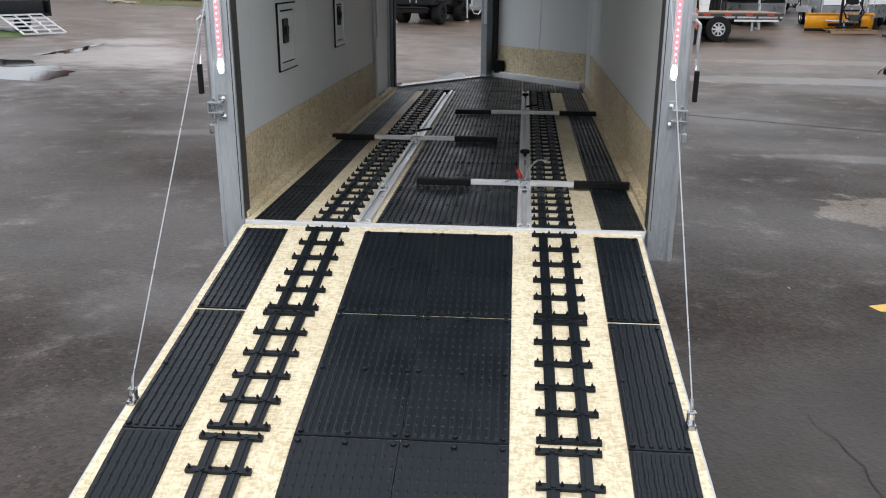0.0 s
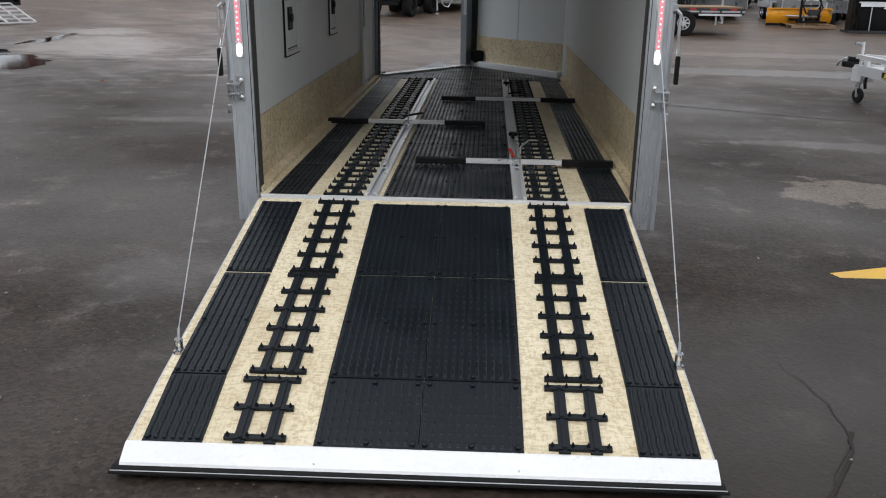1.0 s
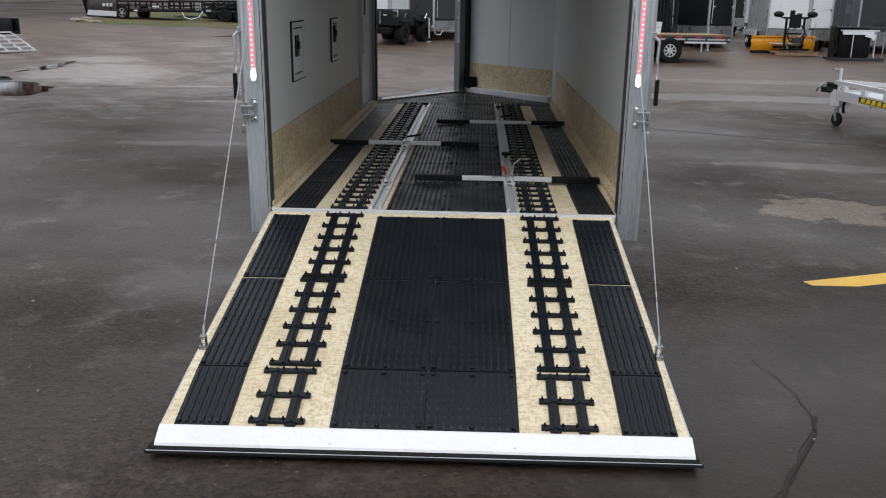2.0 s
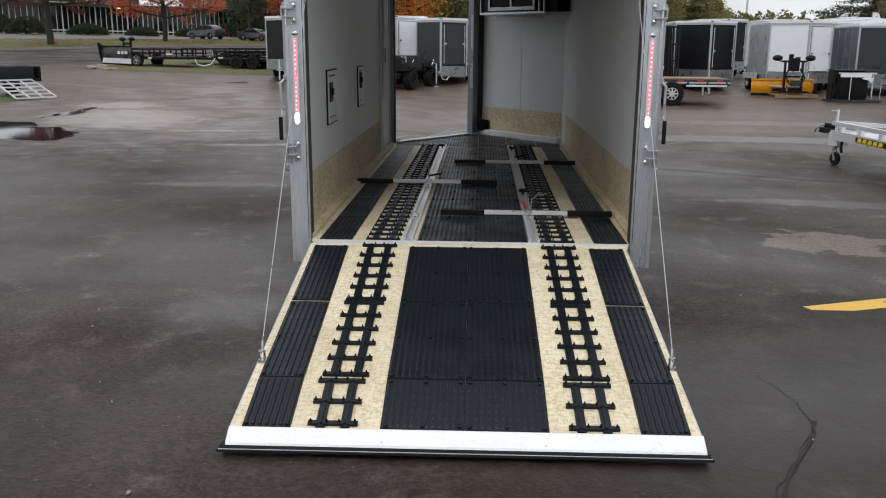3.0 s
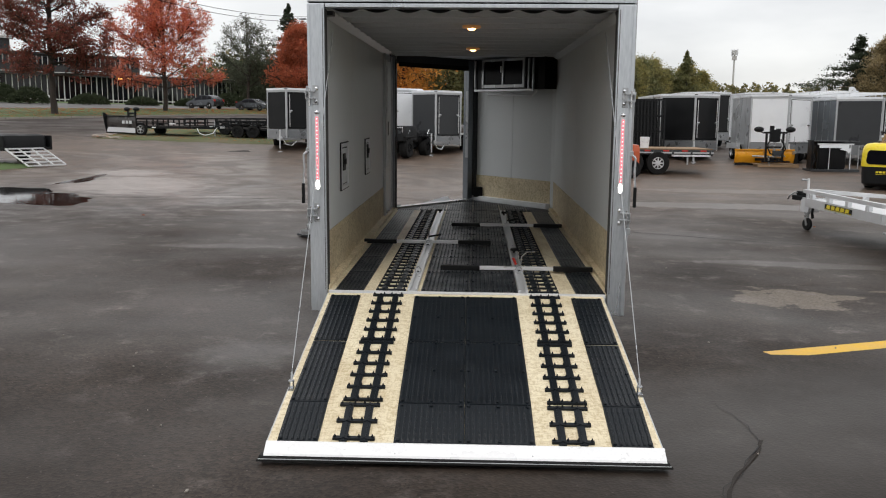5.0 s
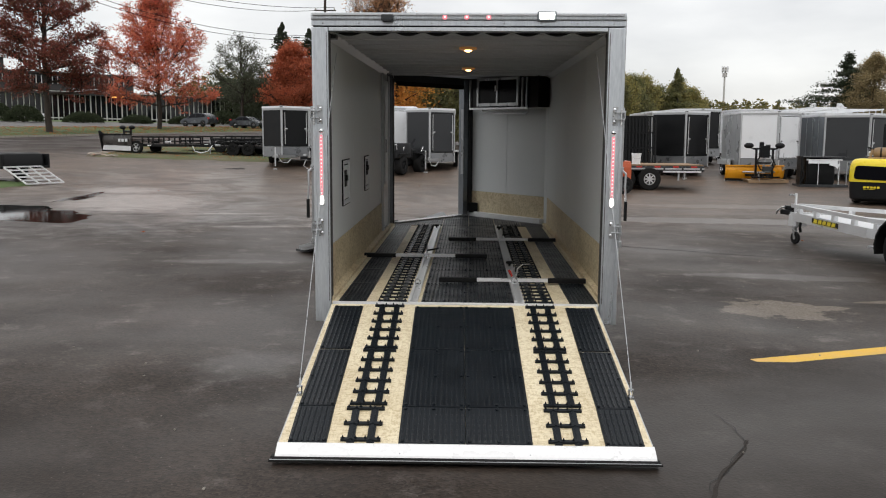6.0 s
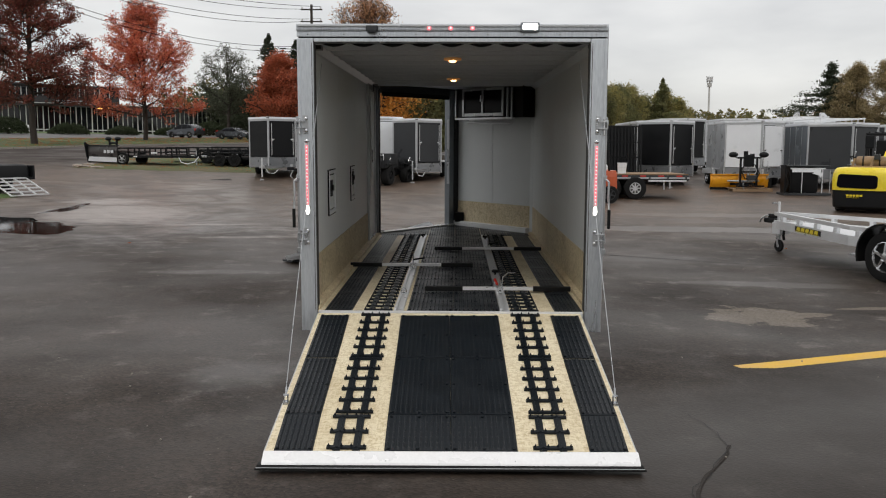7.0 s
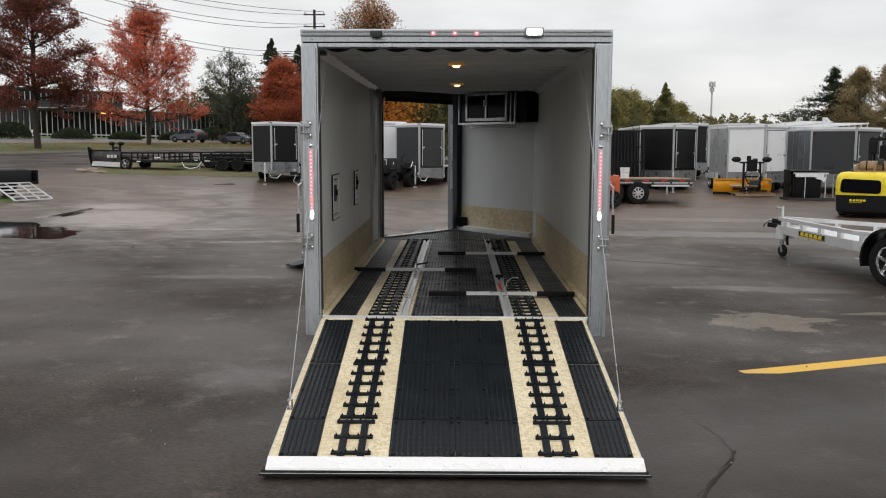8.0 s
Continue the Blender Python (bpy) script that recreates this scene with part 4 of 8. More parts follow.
for sx, xa, xb in ((-1, -1.113, -0.994), (1, 0.994, 1.113)):
    post = set_back("rear_post", box(B(), xa, xb, -0.03, 0.058, -0.155, 1.984, 0.007), GALV, trailer, "galvanised rear corner post")
    ix = sx * 0.994
    part("post_seal", box(B(), min(ix, ix - sx * 0.005), max(ix, ix - sx * 0.005), -0.020, 0.055, 0.0, 1.95, 0.002), SEAL, post, "dark grey door seal")
    part("post_ridge", box(B(), sx * 1.100 - 0.009, sx * 1.100 + 0.009, -0.037, -0.029, -0.15, 1.978, 0.003), GALV, post, "raised outer ridge of the post")
    part("post_groove", box(B(), sx * 1.006 - 0.002, sx * 1.006 + 0.002, -0.0315, -0.0295, 0.0, 1.95), SEAL, post)
    cx = sx * 1.05
    # tail lamp with red strip and bright reverse bulb
    lamp = set_back("tail_lamp", box(B(), cx - 0.018, cx + 0.018, -0.048, -0.031, 0.715, 1.245, 0.008), ALU_BRIGHT, trailer, "vertical red tail lamp")
    part("lens", box(B(), cx - 0.0088, cx + 0.0088, -0.056, -0.046, 0.79, 1.222, 0.004), RED_LIT, lamp, "lit red lens")
    bm = B()
    for k in range(16):
        bmesh.ops.create_icosphere(bm, subdivisions=1, radius=0.0062, matrix=Matrix.Translation((cx, -0.056, 0.805 + k * 0.0268)))
    part("diodes", bm, RED_DOT, lamp)
    bm = B()
    bmesh.ops.create_uvsphere(bm, u_segments=14, v_segments=8, radius=1, matrix=Matrix.Translation((cx, -0.052, 0.752)) @ Matrix.Diagonal((0.014, 0.012, 0.034, 1)))
    part("reverse_bulb", bm, WHITE_LIT, lamp, "lit white reverse lens", True)
    bm = B()
    bmesh.ops.create_uvsphere(bm, u_segments=12, v_segments=8, radius=0.019, matrix=Matrix.Translation((cx, -0.046, 1.252)) @ Matrix.Diagonal((1, 0.6, 0.8, 1)))
    part("lamp_cap", bm, CHROME, lamp, "chrome lamp cap", True)
    # latch brackets with two bolts
    for z in (0.555, 1.370):
        bx = sx * 1.060
        bm = box(B(), bx - 0.020, bx + 0.020, -0.036, -0.031, z - 0.066, z + 0.066, 0.002)
        br = set_back("latch_keeper", bm, STEEL, trailer, "zinc latch keeper")
        for dz in (-0.043, 0.043):
            bm = B()
            bmesh.ops.create_uvsphere(bm, u_segments=10, v_segments=6, radius=1, matrix=Matrix.Translation((bx - sx * 0.006, -0.036, z + dz)) @ Matrix.Diagonal((0.0145, 0.013, 0.0145, 1)))
            part("bolt", bm, CHROME, br, "", True)
        bm = B()
        for dz in (-0.024, 0.024):
            box(bm, min(bx - sx * 0.004, bx + sx * 0.062), max(bx - sx * 0.004, bx + sx * 0.062), -0.066, -0.034, z + dz - 0.005, z + dz + 0.005, 0.002)
        box(bm, bx + sx * 0.062 - 0.004, bx + sx * 0.062 + 0.004, -0.066, -0.034, z - 0.029, z + 0.029, 0.002)
        part("keeper_loop", bm, STEEL, br, "open zinc keeper loop")
        part("keeper_pin", rod(B(), (bx + sx * 0.040, -0.050, z - 0.075), (bx + sx * 0.040, -0.050, z + 0.045), 0.007, 8), CHROME, br)
    # locking bar with black grip on the outer side
    lb = set_back("locking_bar", box(B(), sx * 1.119 - 0.011, sx * 1.119 + 0.011, -0.012, 0.012, 0.44, 1.43, 0.003), FRAME, trailer, "grey locking bar")
    part("bar_handle", pipe(B(), [(sx * 1.128, -0.035, 0.98), (sx * 1.146, -0.05, 0.96), (sx * 1.142, -0.055, 0.86), (sx * 1.150, -0.055, 0.76)], 0.008, 6), STEEL, lb)
    part("grip", box(B(), sx * 1.150 - 0.011, sx * 1.150 + 0.011, -0.070, -0.044, 0.622, 0.762, 0.008), RUBBER, lb, "black rubber grip")
    for z in (0.53, 0.99, 1.39):
        part("bar_guide", box(B(), sx * 1.119 - 0.016, sx * 1.119 + 0.016, -0.03, 0.0, z - 0.018, z + 0.018, 0.004), STEEL, lb)
    part("bar_hook", box(B(), sx * 1.125 - 0.012, sx * 1.125 + 0.012, -0.03, 0.012, 0.425, 0.47, 0.004), STEEL, lb)

header = set_back("rear_header", box(B(), -1.113, 1.113, -0.026, 0.06, 1.994, 2.032, 0.003), GALV, trailer, "grey rear header")
part("header_cap", box(B(), -1.116, 1.116, -0.040, 0.06, 2.033, 2.084, 0.010), GALV, header)
# Solid black strip that stands in for the shadow line below the header.
part("header_shadow_strip", box(B(), -1.10, 1.10, -0.018, 0.05, 1.9845, 1.9935), RUBBER, header, "black strip for the shaded gap under the header")
for k in range(9):
    part("header_rivet", lathe(B(), [(0.006, 0), (0.005, 0.003), (0.002, 0.004)], Matrix.Translation((-1.03 + k * 0.2575, -0.0265, 2.012)) @ pose(0, 0, 0, 90), 8), STEEL, header)
part("drip_edge", box(B(), -0.990, 0.990, -0.030, 0.03, 1.957, 1.9835, 0.004), GALV, header, "pale inner header strip")
bm = B()
for k in range(9):
    x = -0.86 + k * 0.215
    poly = [(x - 0.09 + 0.18 * i / 8, 1.955 - 0.022 * math.sin(math.pi * i / 8)) for i in range(9)]
    prism(bm, poly, lambda u, w, d: Vector((u, 0.062 + d, w)), 0.02)
part("header_gasket", bm, RUBBER, header, "scalloped black gasket")
for x in (-0.162, -0.008, 0.147):
    lamp = set_back("marker_lamp", lathe(B(), [(0.017, 0), (0.017, 0.012), (0.012, 0.016)], Matrix.Translation((x, -0.041, 2.052)) @ pose(0, 0, 0, 90), 14), RED_LIT, trailer, "round red marker lamp", True)
    part("marker_glow", lathe(B(), [(0.009, 0), (0.007, 0.006)], Matrix.Translation((x, -0.057, 2.052)) @ pose(0, 0, 0, 90), 12), RED_DOT, lamp)
work = set_back("rear_work_lamp", box(B(), 0.487, 0.622, -0.080, -0.041, 2.024, 2.090, 0.012), GREY_SIDE, trailer, "lit white work lamp")
part("lens", box(B(), 0.502, 0.607, -0.085, -0.075, 2.037, 2.079, 0.008), WHITE_LIT, work)
plate = set_back("plate_lamp", box(B(), -0.612, -0.525, -0.075, -0.041, 2.028, 2.068, 0.008), DKGREY, trailer, "dark licence lamp")
part("lens", box(B(), -0.60, -0.537, -0.082, -0.07, 2.016, 2.034, 0.005), GLASS, plate)

# ceiling dome lamps
for y in (1.20, 3.62):
    # The housing is tinted with the halo of the lit diffuser.
    dome = part("dome_lamp", lathe(B(), [(0.075, 0), (0.075, -0.018), (0.055, -0.022)], Matrix.Translation((0.0, y, HC - 0.012)), 20), HALO_AMBER, trailer, "round ceiling lamp with its amber halo painted on", True)
    bm = B()
    bmesh.ops.create_uvsphere(bm, u_segments=16, v_segments=8, radius=1, matrix=Matrix.Translation((0, y, HC - 0.032)) @ Matrix.Diagonal((0.034, 0.034, 0.020, 1)))
    part("diffuser", bm, WARM_LIT, dome, "lit warm diffuser", True)

# overhead cabinet on the right nose wall
cab_m = Matrix.Translation(CR) @ (NOSE - CR).normalized().to_track_quat("X", "Z").to_matrix().to_4x4()


def cab(t0, t1, o0, o1, z0, z1, bevel=0.0):
    return box(B(), t0, t1, o0, o1, z0, z1, bevel, cab_m)


cabinet = part("overhead_cabinet", cab(0.04, 1.16, 0.012, 0.30, 1.562, HC - 0.002, 0.004), BLACK, trailer, "black overhead cabinet with sliding glass doors")
part("end_box", cab(-0.13, 0.038, 0.012, 0.29, 1.56, HC - 0.002, 0.004), MATTE_PLASTIC, cabinet, "matt black end box")
part("shelf_edge", cab(0.04, 1.16, 0.30, 0.325, 1.535, 1.562, 0.003), ALU_BRIGHT, cabinet)
bm = B()
for a, b, c, d in ((0.20, 1.01, 1.580, 1.622), (0.20, 1.01, 1.925, 1.958), (0.20, 0.235, 1.622, 1.925), (0.975, 1.01, 1.622, 1.925), (0.59, 0.62, 1.622, 1.925)):
    box(bm, a, b, 0.302, 0.326, c, d, 0.003, cab_m)
part("sliding_frame", bm, FRAME, cabinet)
for a, b in ((0.235, 0.59), (0.62, 0.975)):
    part("pane", cab(a, b, 0.303, 0.309, 1.622, 1.925), PANE, cabinet, "dark glass pane")
part("pane_pull", cab(0.625, 0.64, 0.326, 0.335, 1.78, 1.86, 0.002), ALU_BRIGHT, cabinet)
for a in (0.04, 0.12, 1.14):
    part("cabinet_edge", cab(a, a + 0.02, 0.30, 0.326, 1.56, HC - 0.02, 0.003), ALU, cabinet)
part("hanging_bar", pipe(B(), [cab_m @ Vector(p) for p in ((0.02, 0.28, 1.535), (0.08, 0.30, 1.475), (0.90, 0.30, 1.495), (0.96, 0.28, 1.545))], 0.014), ALU_BRIGHT, trailer, "aluminium hanging bar")

# ---- floor of the trailer, boards and runners ----
floor = B()
v = [floor.verts.new(p) for p in ((-0.985, 0.02, 0), (0.985, 0.02, 0), (0.985, 0.07, 0), (XR, 0.07, 0), (XR, 5.3, 0), (NOSE.x, NOSE.y, 0), (XL, YF, 0), (XL, 0.07, 0), (-0.985, 0.07, 0))]
v2 = [floor.verts.new(q.co - Vector((0, 0, 0.012))) for q in v]
floor.faces.new(v)
floor.faces.new(v2[::-1])
for i in range(9):
    floor.faces.new((v[i], v[(i + 1) % 9], v2[(i + 1) % 9], v2[i]))
floor = part("floor", floor, OSB, trailer, "strand-board floor with black plastic runners")
part("threshold", box(B(), -0.975, 0.975, -0.012, 0.014, -0.03, 0.005, 0.003), BAR, trailer, "pale threshold strip")


def stud_mat(w, l, cols, pitch, ridge=0.0035, stud=0.004, wavy=False, screws=(), length=0.42):
    """A ribbed plastic mat, its top at z = 0.006: ridges along y with small cleats on them. Origin at the near left corner."""
    verts, faces = [], []

    def frustum(x0, x1, y0, y1, z0, z1, inset, inset_y=None):
        i2 = inset if inset_y is None else inset_y
        n = len(verts)
        verts.extend([(x0, y0, z0), (x1, y0, z0), (x1, y1, z0), (x0, y1, z0), (x0 + inset, y0 + i2, z1), (x1 - inset, y0 + i2, z1), (x1 - inset, y1 - i2, z1), (x0 + inset, y1 - i2, z1)])
        faces.extend([(n + 4, n + 5, n + 6, n + 7), (n, n + 1, n + 5, n + 4), (n + 1, n + 2, n + 6, n + 5), (n + 2, n + 3, n + 7, n + 6), (n + 3, n, n + 4, n + 7)])

    frustum(0, w, 0, l, 0.0005, 0.006, 0.0015)
    step = w / cols
    for c in range(cols):
        x = step * (c + 0.5)
        if wavy:
            k = max(4, int(l / 0.018))
            n = len(verts)
            for j in range(k + 1):
                y = 0.012 + (l - 0.024) * j / k
                dx = 0.0015 * math.sin(2 * math.pi * y / 0.075)
                hw = step * 0.27
                verts.extend([(x + dx - hw, y, 0.006), (x + dx - hw * 0.45, y, 0.006 + ridge), (x + dx + hw * 0.45, y, 0.006 + ridge), (x + dx + hw, y, 0.006)])
            for j in range(k):
                for q in range(3):
                    a = n + j * 4 + q
                    faces.append((a, a + 1, a + 5, a + 4))
        else:
            frustum(x - step * 0.26, x + step * 0.26, 0.012, l - 0.012, 0.006, 0.006 + ridge, step * 0.1)
        rows = int((l - 0.03) / pitch)
        for j in range(rows):
            y = 0.02 + pitch * (j + 0.5 * (c % 2) * 0)
            z = 0.006 + ridge
            frustum(x - step * 0.17, x + step * 0.17, y, y + pitch * length, z - 0.001, z + stud, step * 0.07, pitch * 0.12)
    for sx, sy in screws:
        n = len(verts)
        for r, z in ((0.011, 0.006), (0.010, 0.0145), (0.004, 0.016)):
            for k in range(8):
                verts.append((sx + r * math.cos(k * math.pi / 4), sy + r * math.sin(k * math.pi / 4), z))
        for ring in range(2):
            for k in range(8):
                a, b = n + ring * 8 + k, n + ring * 8 + (k + 1) % 8
                faces.append((a, b, b + 8, a + 8))
        faces.append(tuple(n + 16 + k for k in range(8)))
    me = bpy.data.meshes.new("mat")
    me.from_pydata(verts, [], faces)
    me.materials.append(PLASTIC)
    return me


def guide_mesh(w, l, n_rungs, pitch, first=0.012):
    """A ladder-like ski guide: two rails, rungs past them, and upright nibs on the rungs. Origin in the middle of the near end."""
    bm = B()
    for sx in (-1, 1):
        box(bm, sx * 0.053 - 0.0205, sx * 0.053 + 0.0205, 0.0, l, 0.001, 0.010, 0.002)
        box(bm, sx * 0.053 - 0.006, sx * 0.053 + 0.006, 0.0, l, 0.010, 0.0135)
    for k in range(n_rungs):
        y = first + k * pitch
        box(bm, -w / 2, w / 2, y - 0.011, y + 0.011, 0.001, 0.015, 0.002)
        for x in (-w / 2 + 0.012, -0.026, 0.026, w / 2 - 0.012):
            rod(bm, (x, y + 0.004, 0.013), (x, y + 0.004, 0.031), 0.0085, 5, 0.002)
        for x in (-0.052, 0.052):
            rod(bm, (x, y, 0.014), (x, y, 0.019), 0.009, 8)
    return finish(bm, "ski_guide")


def lay(name, me, parent, x, y, z=0.0, tilt=0.0, label=""):
    ob = part(name, me, PLASTIC, parent, label)
    ob.matrix_basis = pose(x, y, z, tilt)
    return ob


def edge_screws(w, l, mid=True):
    pts = [(0.02, 0.02), (w - 0.02, 0.02), (0.02, l - 0.02), (w - 0.02, l - 0.02), (w / 2, 0.02), (w / 2, l - 0.02)]
    if mid:
        pts += [(0.02, l / 2), (w - 0.02, l / 2), (w / 2, l / 2)]
    return pts


# centre mats, side mats and guides on the floor
floor_mat = stud_mat(0.345, 0.70, 11, 0.050, 0.004, 0.0045, length=0.72, screws=edge_screws(0.345, 0.70))
side_mat = stud_mat(0.205, 0.70, 7, 0.03, 0.006, 0.002, True)
floor_guide = guide_mesh(0.213, 0.70, 6, 0.1375)
for k in range(7):
    y = 0.018 + 0.708 * k
    for x in (-0.325, 0.0205):
        lay("runner_mat", floor_mat, floor, x, y, label="black ribbed plastic mat")
    for x in (-0.938, 0.772):
        lay("side_mat", side_mat, floor, x, y, label="black wavy-ribbed side mat")
    for x in (-0.538, 0.546):
        lay("ski_guide", floor_guide, floor, x, y, label="black ladder-like ski guide")
# nose mats, cut to the V
def nose_mat(w, l, cols, x, y, wavy=False):
    me = stud_mat(w, l, cols, 0.050, 0.003, 0.006, wavy, length=0.72)
    bm = B()
    bm.from_mesh(me)
    bpy.data.meshes.remove(me)
    bmesh.ops.translate(bm, verts=bm.verts, vec=(x, y, 0))
    for a, b, inward in ((CL, NOSE, Vector((1, -1, 0))), (CR, NOSE, Vector((-1, -1, 0)))):
        d = (b - a).normalized()
        n = Vector((-d.y, d.x, 0))
        n = n if n.dot(inward) > 0 else -n
        bmesh.ops.bisect_plane(bm, geom=list(bm.verts) + list(bm.edges) + list(bm.faces), plane_co=a + n * 0.085, plane_no=-n, clear_outer=True)
    if bm.verts:
        part("runner_mat", bm, PLASTIC, floor, "black ribbed plastic mat cut to the nose")
    else:
        bm.free()


for nx in (-0.962, -0.672, -0.325, 0.023, 0.371, 0.719):
    nw = 0.285 if nx in (-0.962, 0.719) else 0.343
    nose_mat(nw, 0.70, 11, nx, 4.99)
    nose_mat(nw, 0.62, 11, nx, 5.70)

# aluminium tie-down channels
for cx, tag in ((-0.385, -1), (0.402, 1)):
    bm = B()
    box(bm, cx - 0.036, cx + 0.036, 0.02, 4.93, 0.001, 0.006)
    for sx in (-1, 1):
        box(bm, cx + sx * 0.029 - 0.006, cx + sx * 0.029 + 0.006, 0.02, 4.93, 0.006, 0.021, 0.002)
        box(bm, cx + sx * 0.019 - 0.006, cx + sx * 0.019 + 0.006, 0.02, 4.93, 0.016, 0.022, 0.002)
    part("tie_down_channel", bm, ALU_BRIGHT, floor, "bright aluminium tie-down channel")


def ski_bar(cx, y, channel_x, red=False):
    """A hold-down bar across the skis: bright middle, black ends, clamp on the channel."""
    tb = tagged(part("ski_tie_down_bar", box(B(), -0.30, 0.30, -0.017, 0.017, 0.022, 0.050, 0.003), BAR, None), "aluminium ski tie-down bar with black padded ends", "tie-down bar", "tie-down bars on the trailer floor")
    tb.matrix_world = TM @ pose(cx, y, 0)
    for sx in (-1, 1):
        bm = box(B(), min(sx * 0.292, sx * 0.605), max(sx * 0.292, sx * 0.605), -0.024, 0.024, 0.014, 0.054, 0.008)
        part("padded_end", bm, MATTE_PLASTIC, tb, "black rubber padded end")
    dx = channel_x - cx
    bm = box(B(), dx - 0.03, dx + 0.03, -0.03, 0.03, 0.050, 0.056)
    rod(bm, (dx, 0, 0.02), (dx, 0, 0.17), 0.006, 8)
    part("clamp_bolt", bm, STEEL, tb, "zinc clamp bolt")
    if red:
        part("clamp_lever", beam(B(), (dx - 0.02, -0.03, 0.072), (dx - 0.045, -0.05, 0.125), 0.015, 0.015), RED, tb, "red clamp lever")
        part("bail", pipe(B(), [(dx + 0.02, 0.0, 0.07), (dx + 0.025, 0.0, 0.13), (dx + 0.07, 0.02, 0.165), (dx + 0.13, 0.03, 0.165)], 0.005, 6), STEEL, tb)
    else:
        part("clamp_lever", beam(B(), (dx, 0.0, 0.085), (dx + 0.11, 0.03, 0.10), 0.016, 0.014), RUBBER, tb, "black clamp lever")
    return tb


ski_bar(0.387, 0.805, 0.402, True)
ski_bar(-0.40, 2.13, -0.385)
ski_bar(0.40, 3.41, 0.402)


def anchor(x, y):
    a = tagged(part("tie_down_ring", pipe(B(), [(0.022 * math.cos(k * math.pi / 5), 0, 0.045 + 0.022 * math.sin(k * math.pi / 5)) for k in range(11)], 0.005, 6), CHROME, None), "chrome tie-down ring clamped in the floor channel", "tie-down ring", "tie-down rings")
    a.matrix_world = TM @ pose(x, y, 0)
    part("ring_base", box(B(), -0.022, 0.022, -0.03, 0.03, 0.0215, 0.03, 0.003), STEEL, a)
    part("ring_bolt", rod(B(), (0, -0.02, 0.03), (0, -0.02, 0.042), 0.009, 8), CHROME, a)


for ax, ay in ((-0.385, 0.62), (-0.385, 1.98), (0.402, 0.72)):
    anchor(ax, ay)


def clamp_knob(x, y):
    """A black plastic knob that slides in the channel."""
    k = tagged(part("clamp_knob", lathe(B(), [(0.010, 0.0215), (0.010, 0.04), (0.030, 0.043), (0.033, 0.055), (0.028, 0.066), (0.008, 0.068)], Matrix.Identity(4), 10), MATTE_PLASTIC, None, smooth=True), "black plastic clamp knob in the floor channel", "clamp knob", "clamp knobs")
    k.matrix_world = TM @ pose(x, y, 0)
    part("stem", rod(B(), (0, 0.03, 0.0215), (0, 0.20, 0.028), 0.006, 6), STEEL, k)


for ax, ay in ((0.402, 1.62), (0.402, 4.42), (-0.385, 4.60)):
    clamp_knob(ax, ay)
# red-white tag on a wire beside the clamp
tag_ob = tagged(part("wire_tag", pipe(B(), [(0, 0, 0.0), (-0.03, -0.02, 0.035), (-0.08, -0.05, 0.03)], 0.003, 5), STEEL, None), "thin loose wire end beside the clamp", "wire")
tag_ob.matrix_world = TM @ pose(0.37, 0.80, 0.022)

# ---- the rear ramp ----
Z0 = FLOOR - 0.008
PROFILE = [(-0.02, Z0), (-1.5165, 0.2318), (-1.838, 0.136), (-1.900, 0.090)]
RAMP_RUN = ((PROFILE[0], PROFILE[1], 0.967, 0.972), (PROFILE[1], PROFILE[2], 0.972, 0.986))
ramp_body = B()
for (ya, za), (yb, zb), ha, hb in RAMP_RUN:
    ring = [[ramp_body.verts.new((sx * hw - 0.01, y, z - dz)) for sx, dz in ((-1, 0), (1, 0), (1, 0.035), (-1, 0.035))] for y, z, hw in ((ya, za, ha), (yb, zb, hb))]
    ramp_body.faces.new(ring[0])
    ramp_body.faces.new(ring[1][::-1])
    for k in range(4):
        ramp_body.faces.new((ring[0][k], ring[0][(k + 1) % 4], ring[1][(k + 1) % 4], ring[1][k]))
ramp = part("rear_ramp", ramp_body, OSB, trailer, "lowered strand-board rear ramp with black ski guides")
ramp.matrix_parent_inverse = TM.inverted()


def on_ramp(s):
    """Point and tilt of the ramp's top, s metres down from the hinge."""
    for (ya, za), (yb, zb) in zip(PROFILE, PROFILE[1:]):
        d = math.dist((ya, za), (yb, zb))
        if s <= d + 1e-6 or (yb, zb) == PROFILE[-1]:
            f = s / d
            return ya + (yb - ya) * f, za + (zb - za) * f, math.degrees(math.atan2(za - zb, ya - yb))
        s -= d


def ramp_piece(name, me, x, s_low, label=""):
    y, z, tilt = on_ramp(s_low)
    return lay(name, me, ramp, x, y, z + 0.001, tilt, label)


LA = math.dist(PROFILE[0], PROFILE[1])
LB = math.dist(PROFILE[1], PROFILE[2])
SIDE_SCREWS = [(0.016, 0.02), (0.19, 0.02), (0.016, 0.70), (0.19, 0.70), (0.016, 0.36), (0.19, 0.36)]
# (lower end, centre mat, side mat) of each course of mats, from the hinge down
COURSES = ((0.773, stud_mat(0.3555, 0.718, 12, 0.046, 0.0014, 0.0020, screws=edge_screws(0.3555, 0.718)), stud_mat(0.207, 0.722, 7, 0.05, 0.0045, 0.0022, True, screws=SIDE_SCREWS)),
           (LA - 0.003, stud_mat(0.3555, 0.739, 12, 0.046, 0.0014, 0.0020, screws=edge_screws(0.3555, 0.739)), stud_mat(0.207, 0.735, 7, 0.05, 0.0045, 0.0022, True, screws=SIDE_SCREWS)),
           (LA + LB, stud_mat(0.3555, LB - 0.002, 12, 0.046, 0.0018, 0.0030, screws=edge_screws(0.3555, LB - 0.002, False)), stud_mat(0.207, LB - 0.002, 7, 0.05, 0.0045, 0.0022, True, screws=SIDE_SCREWS[:2])))
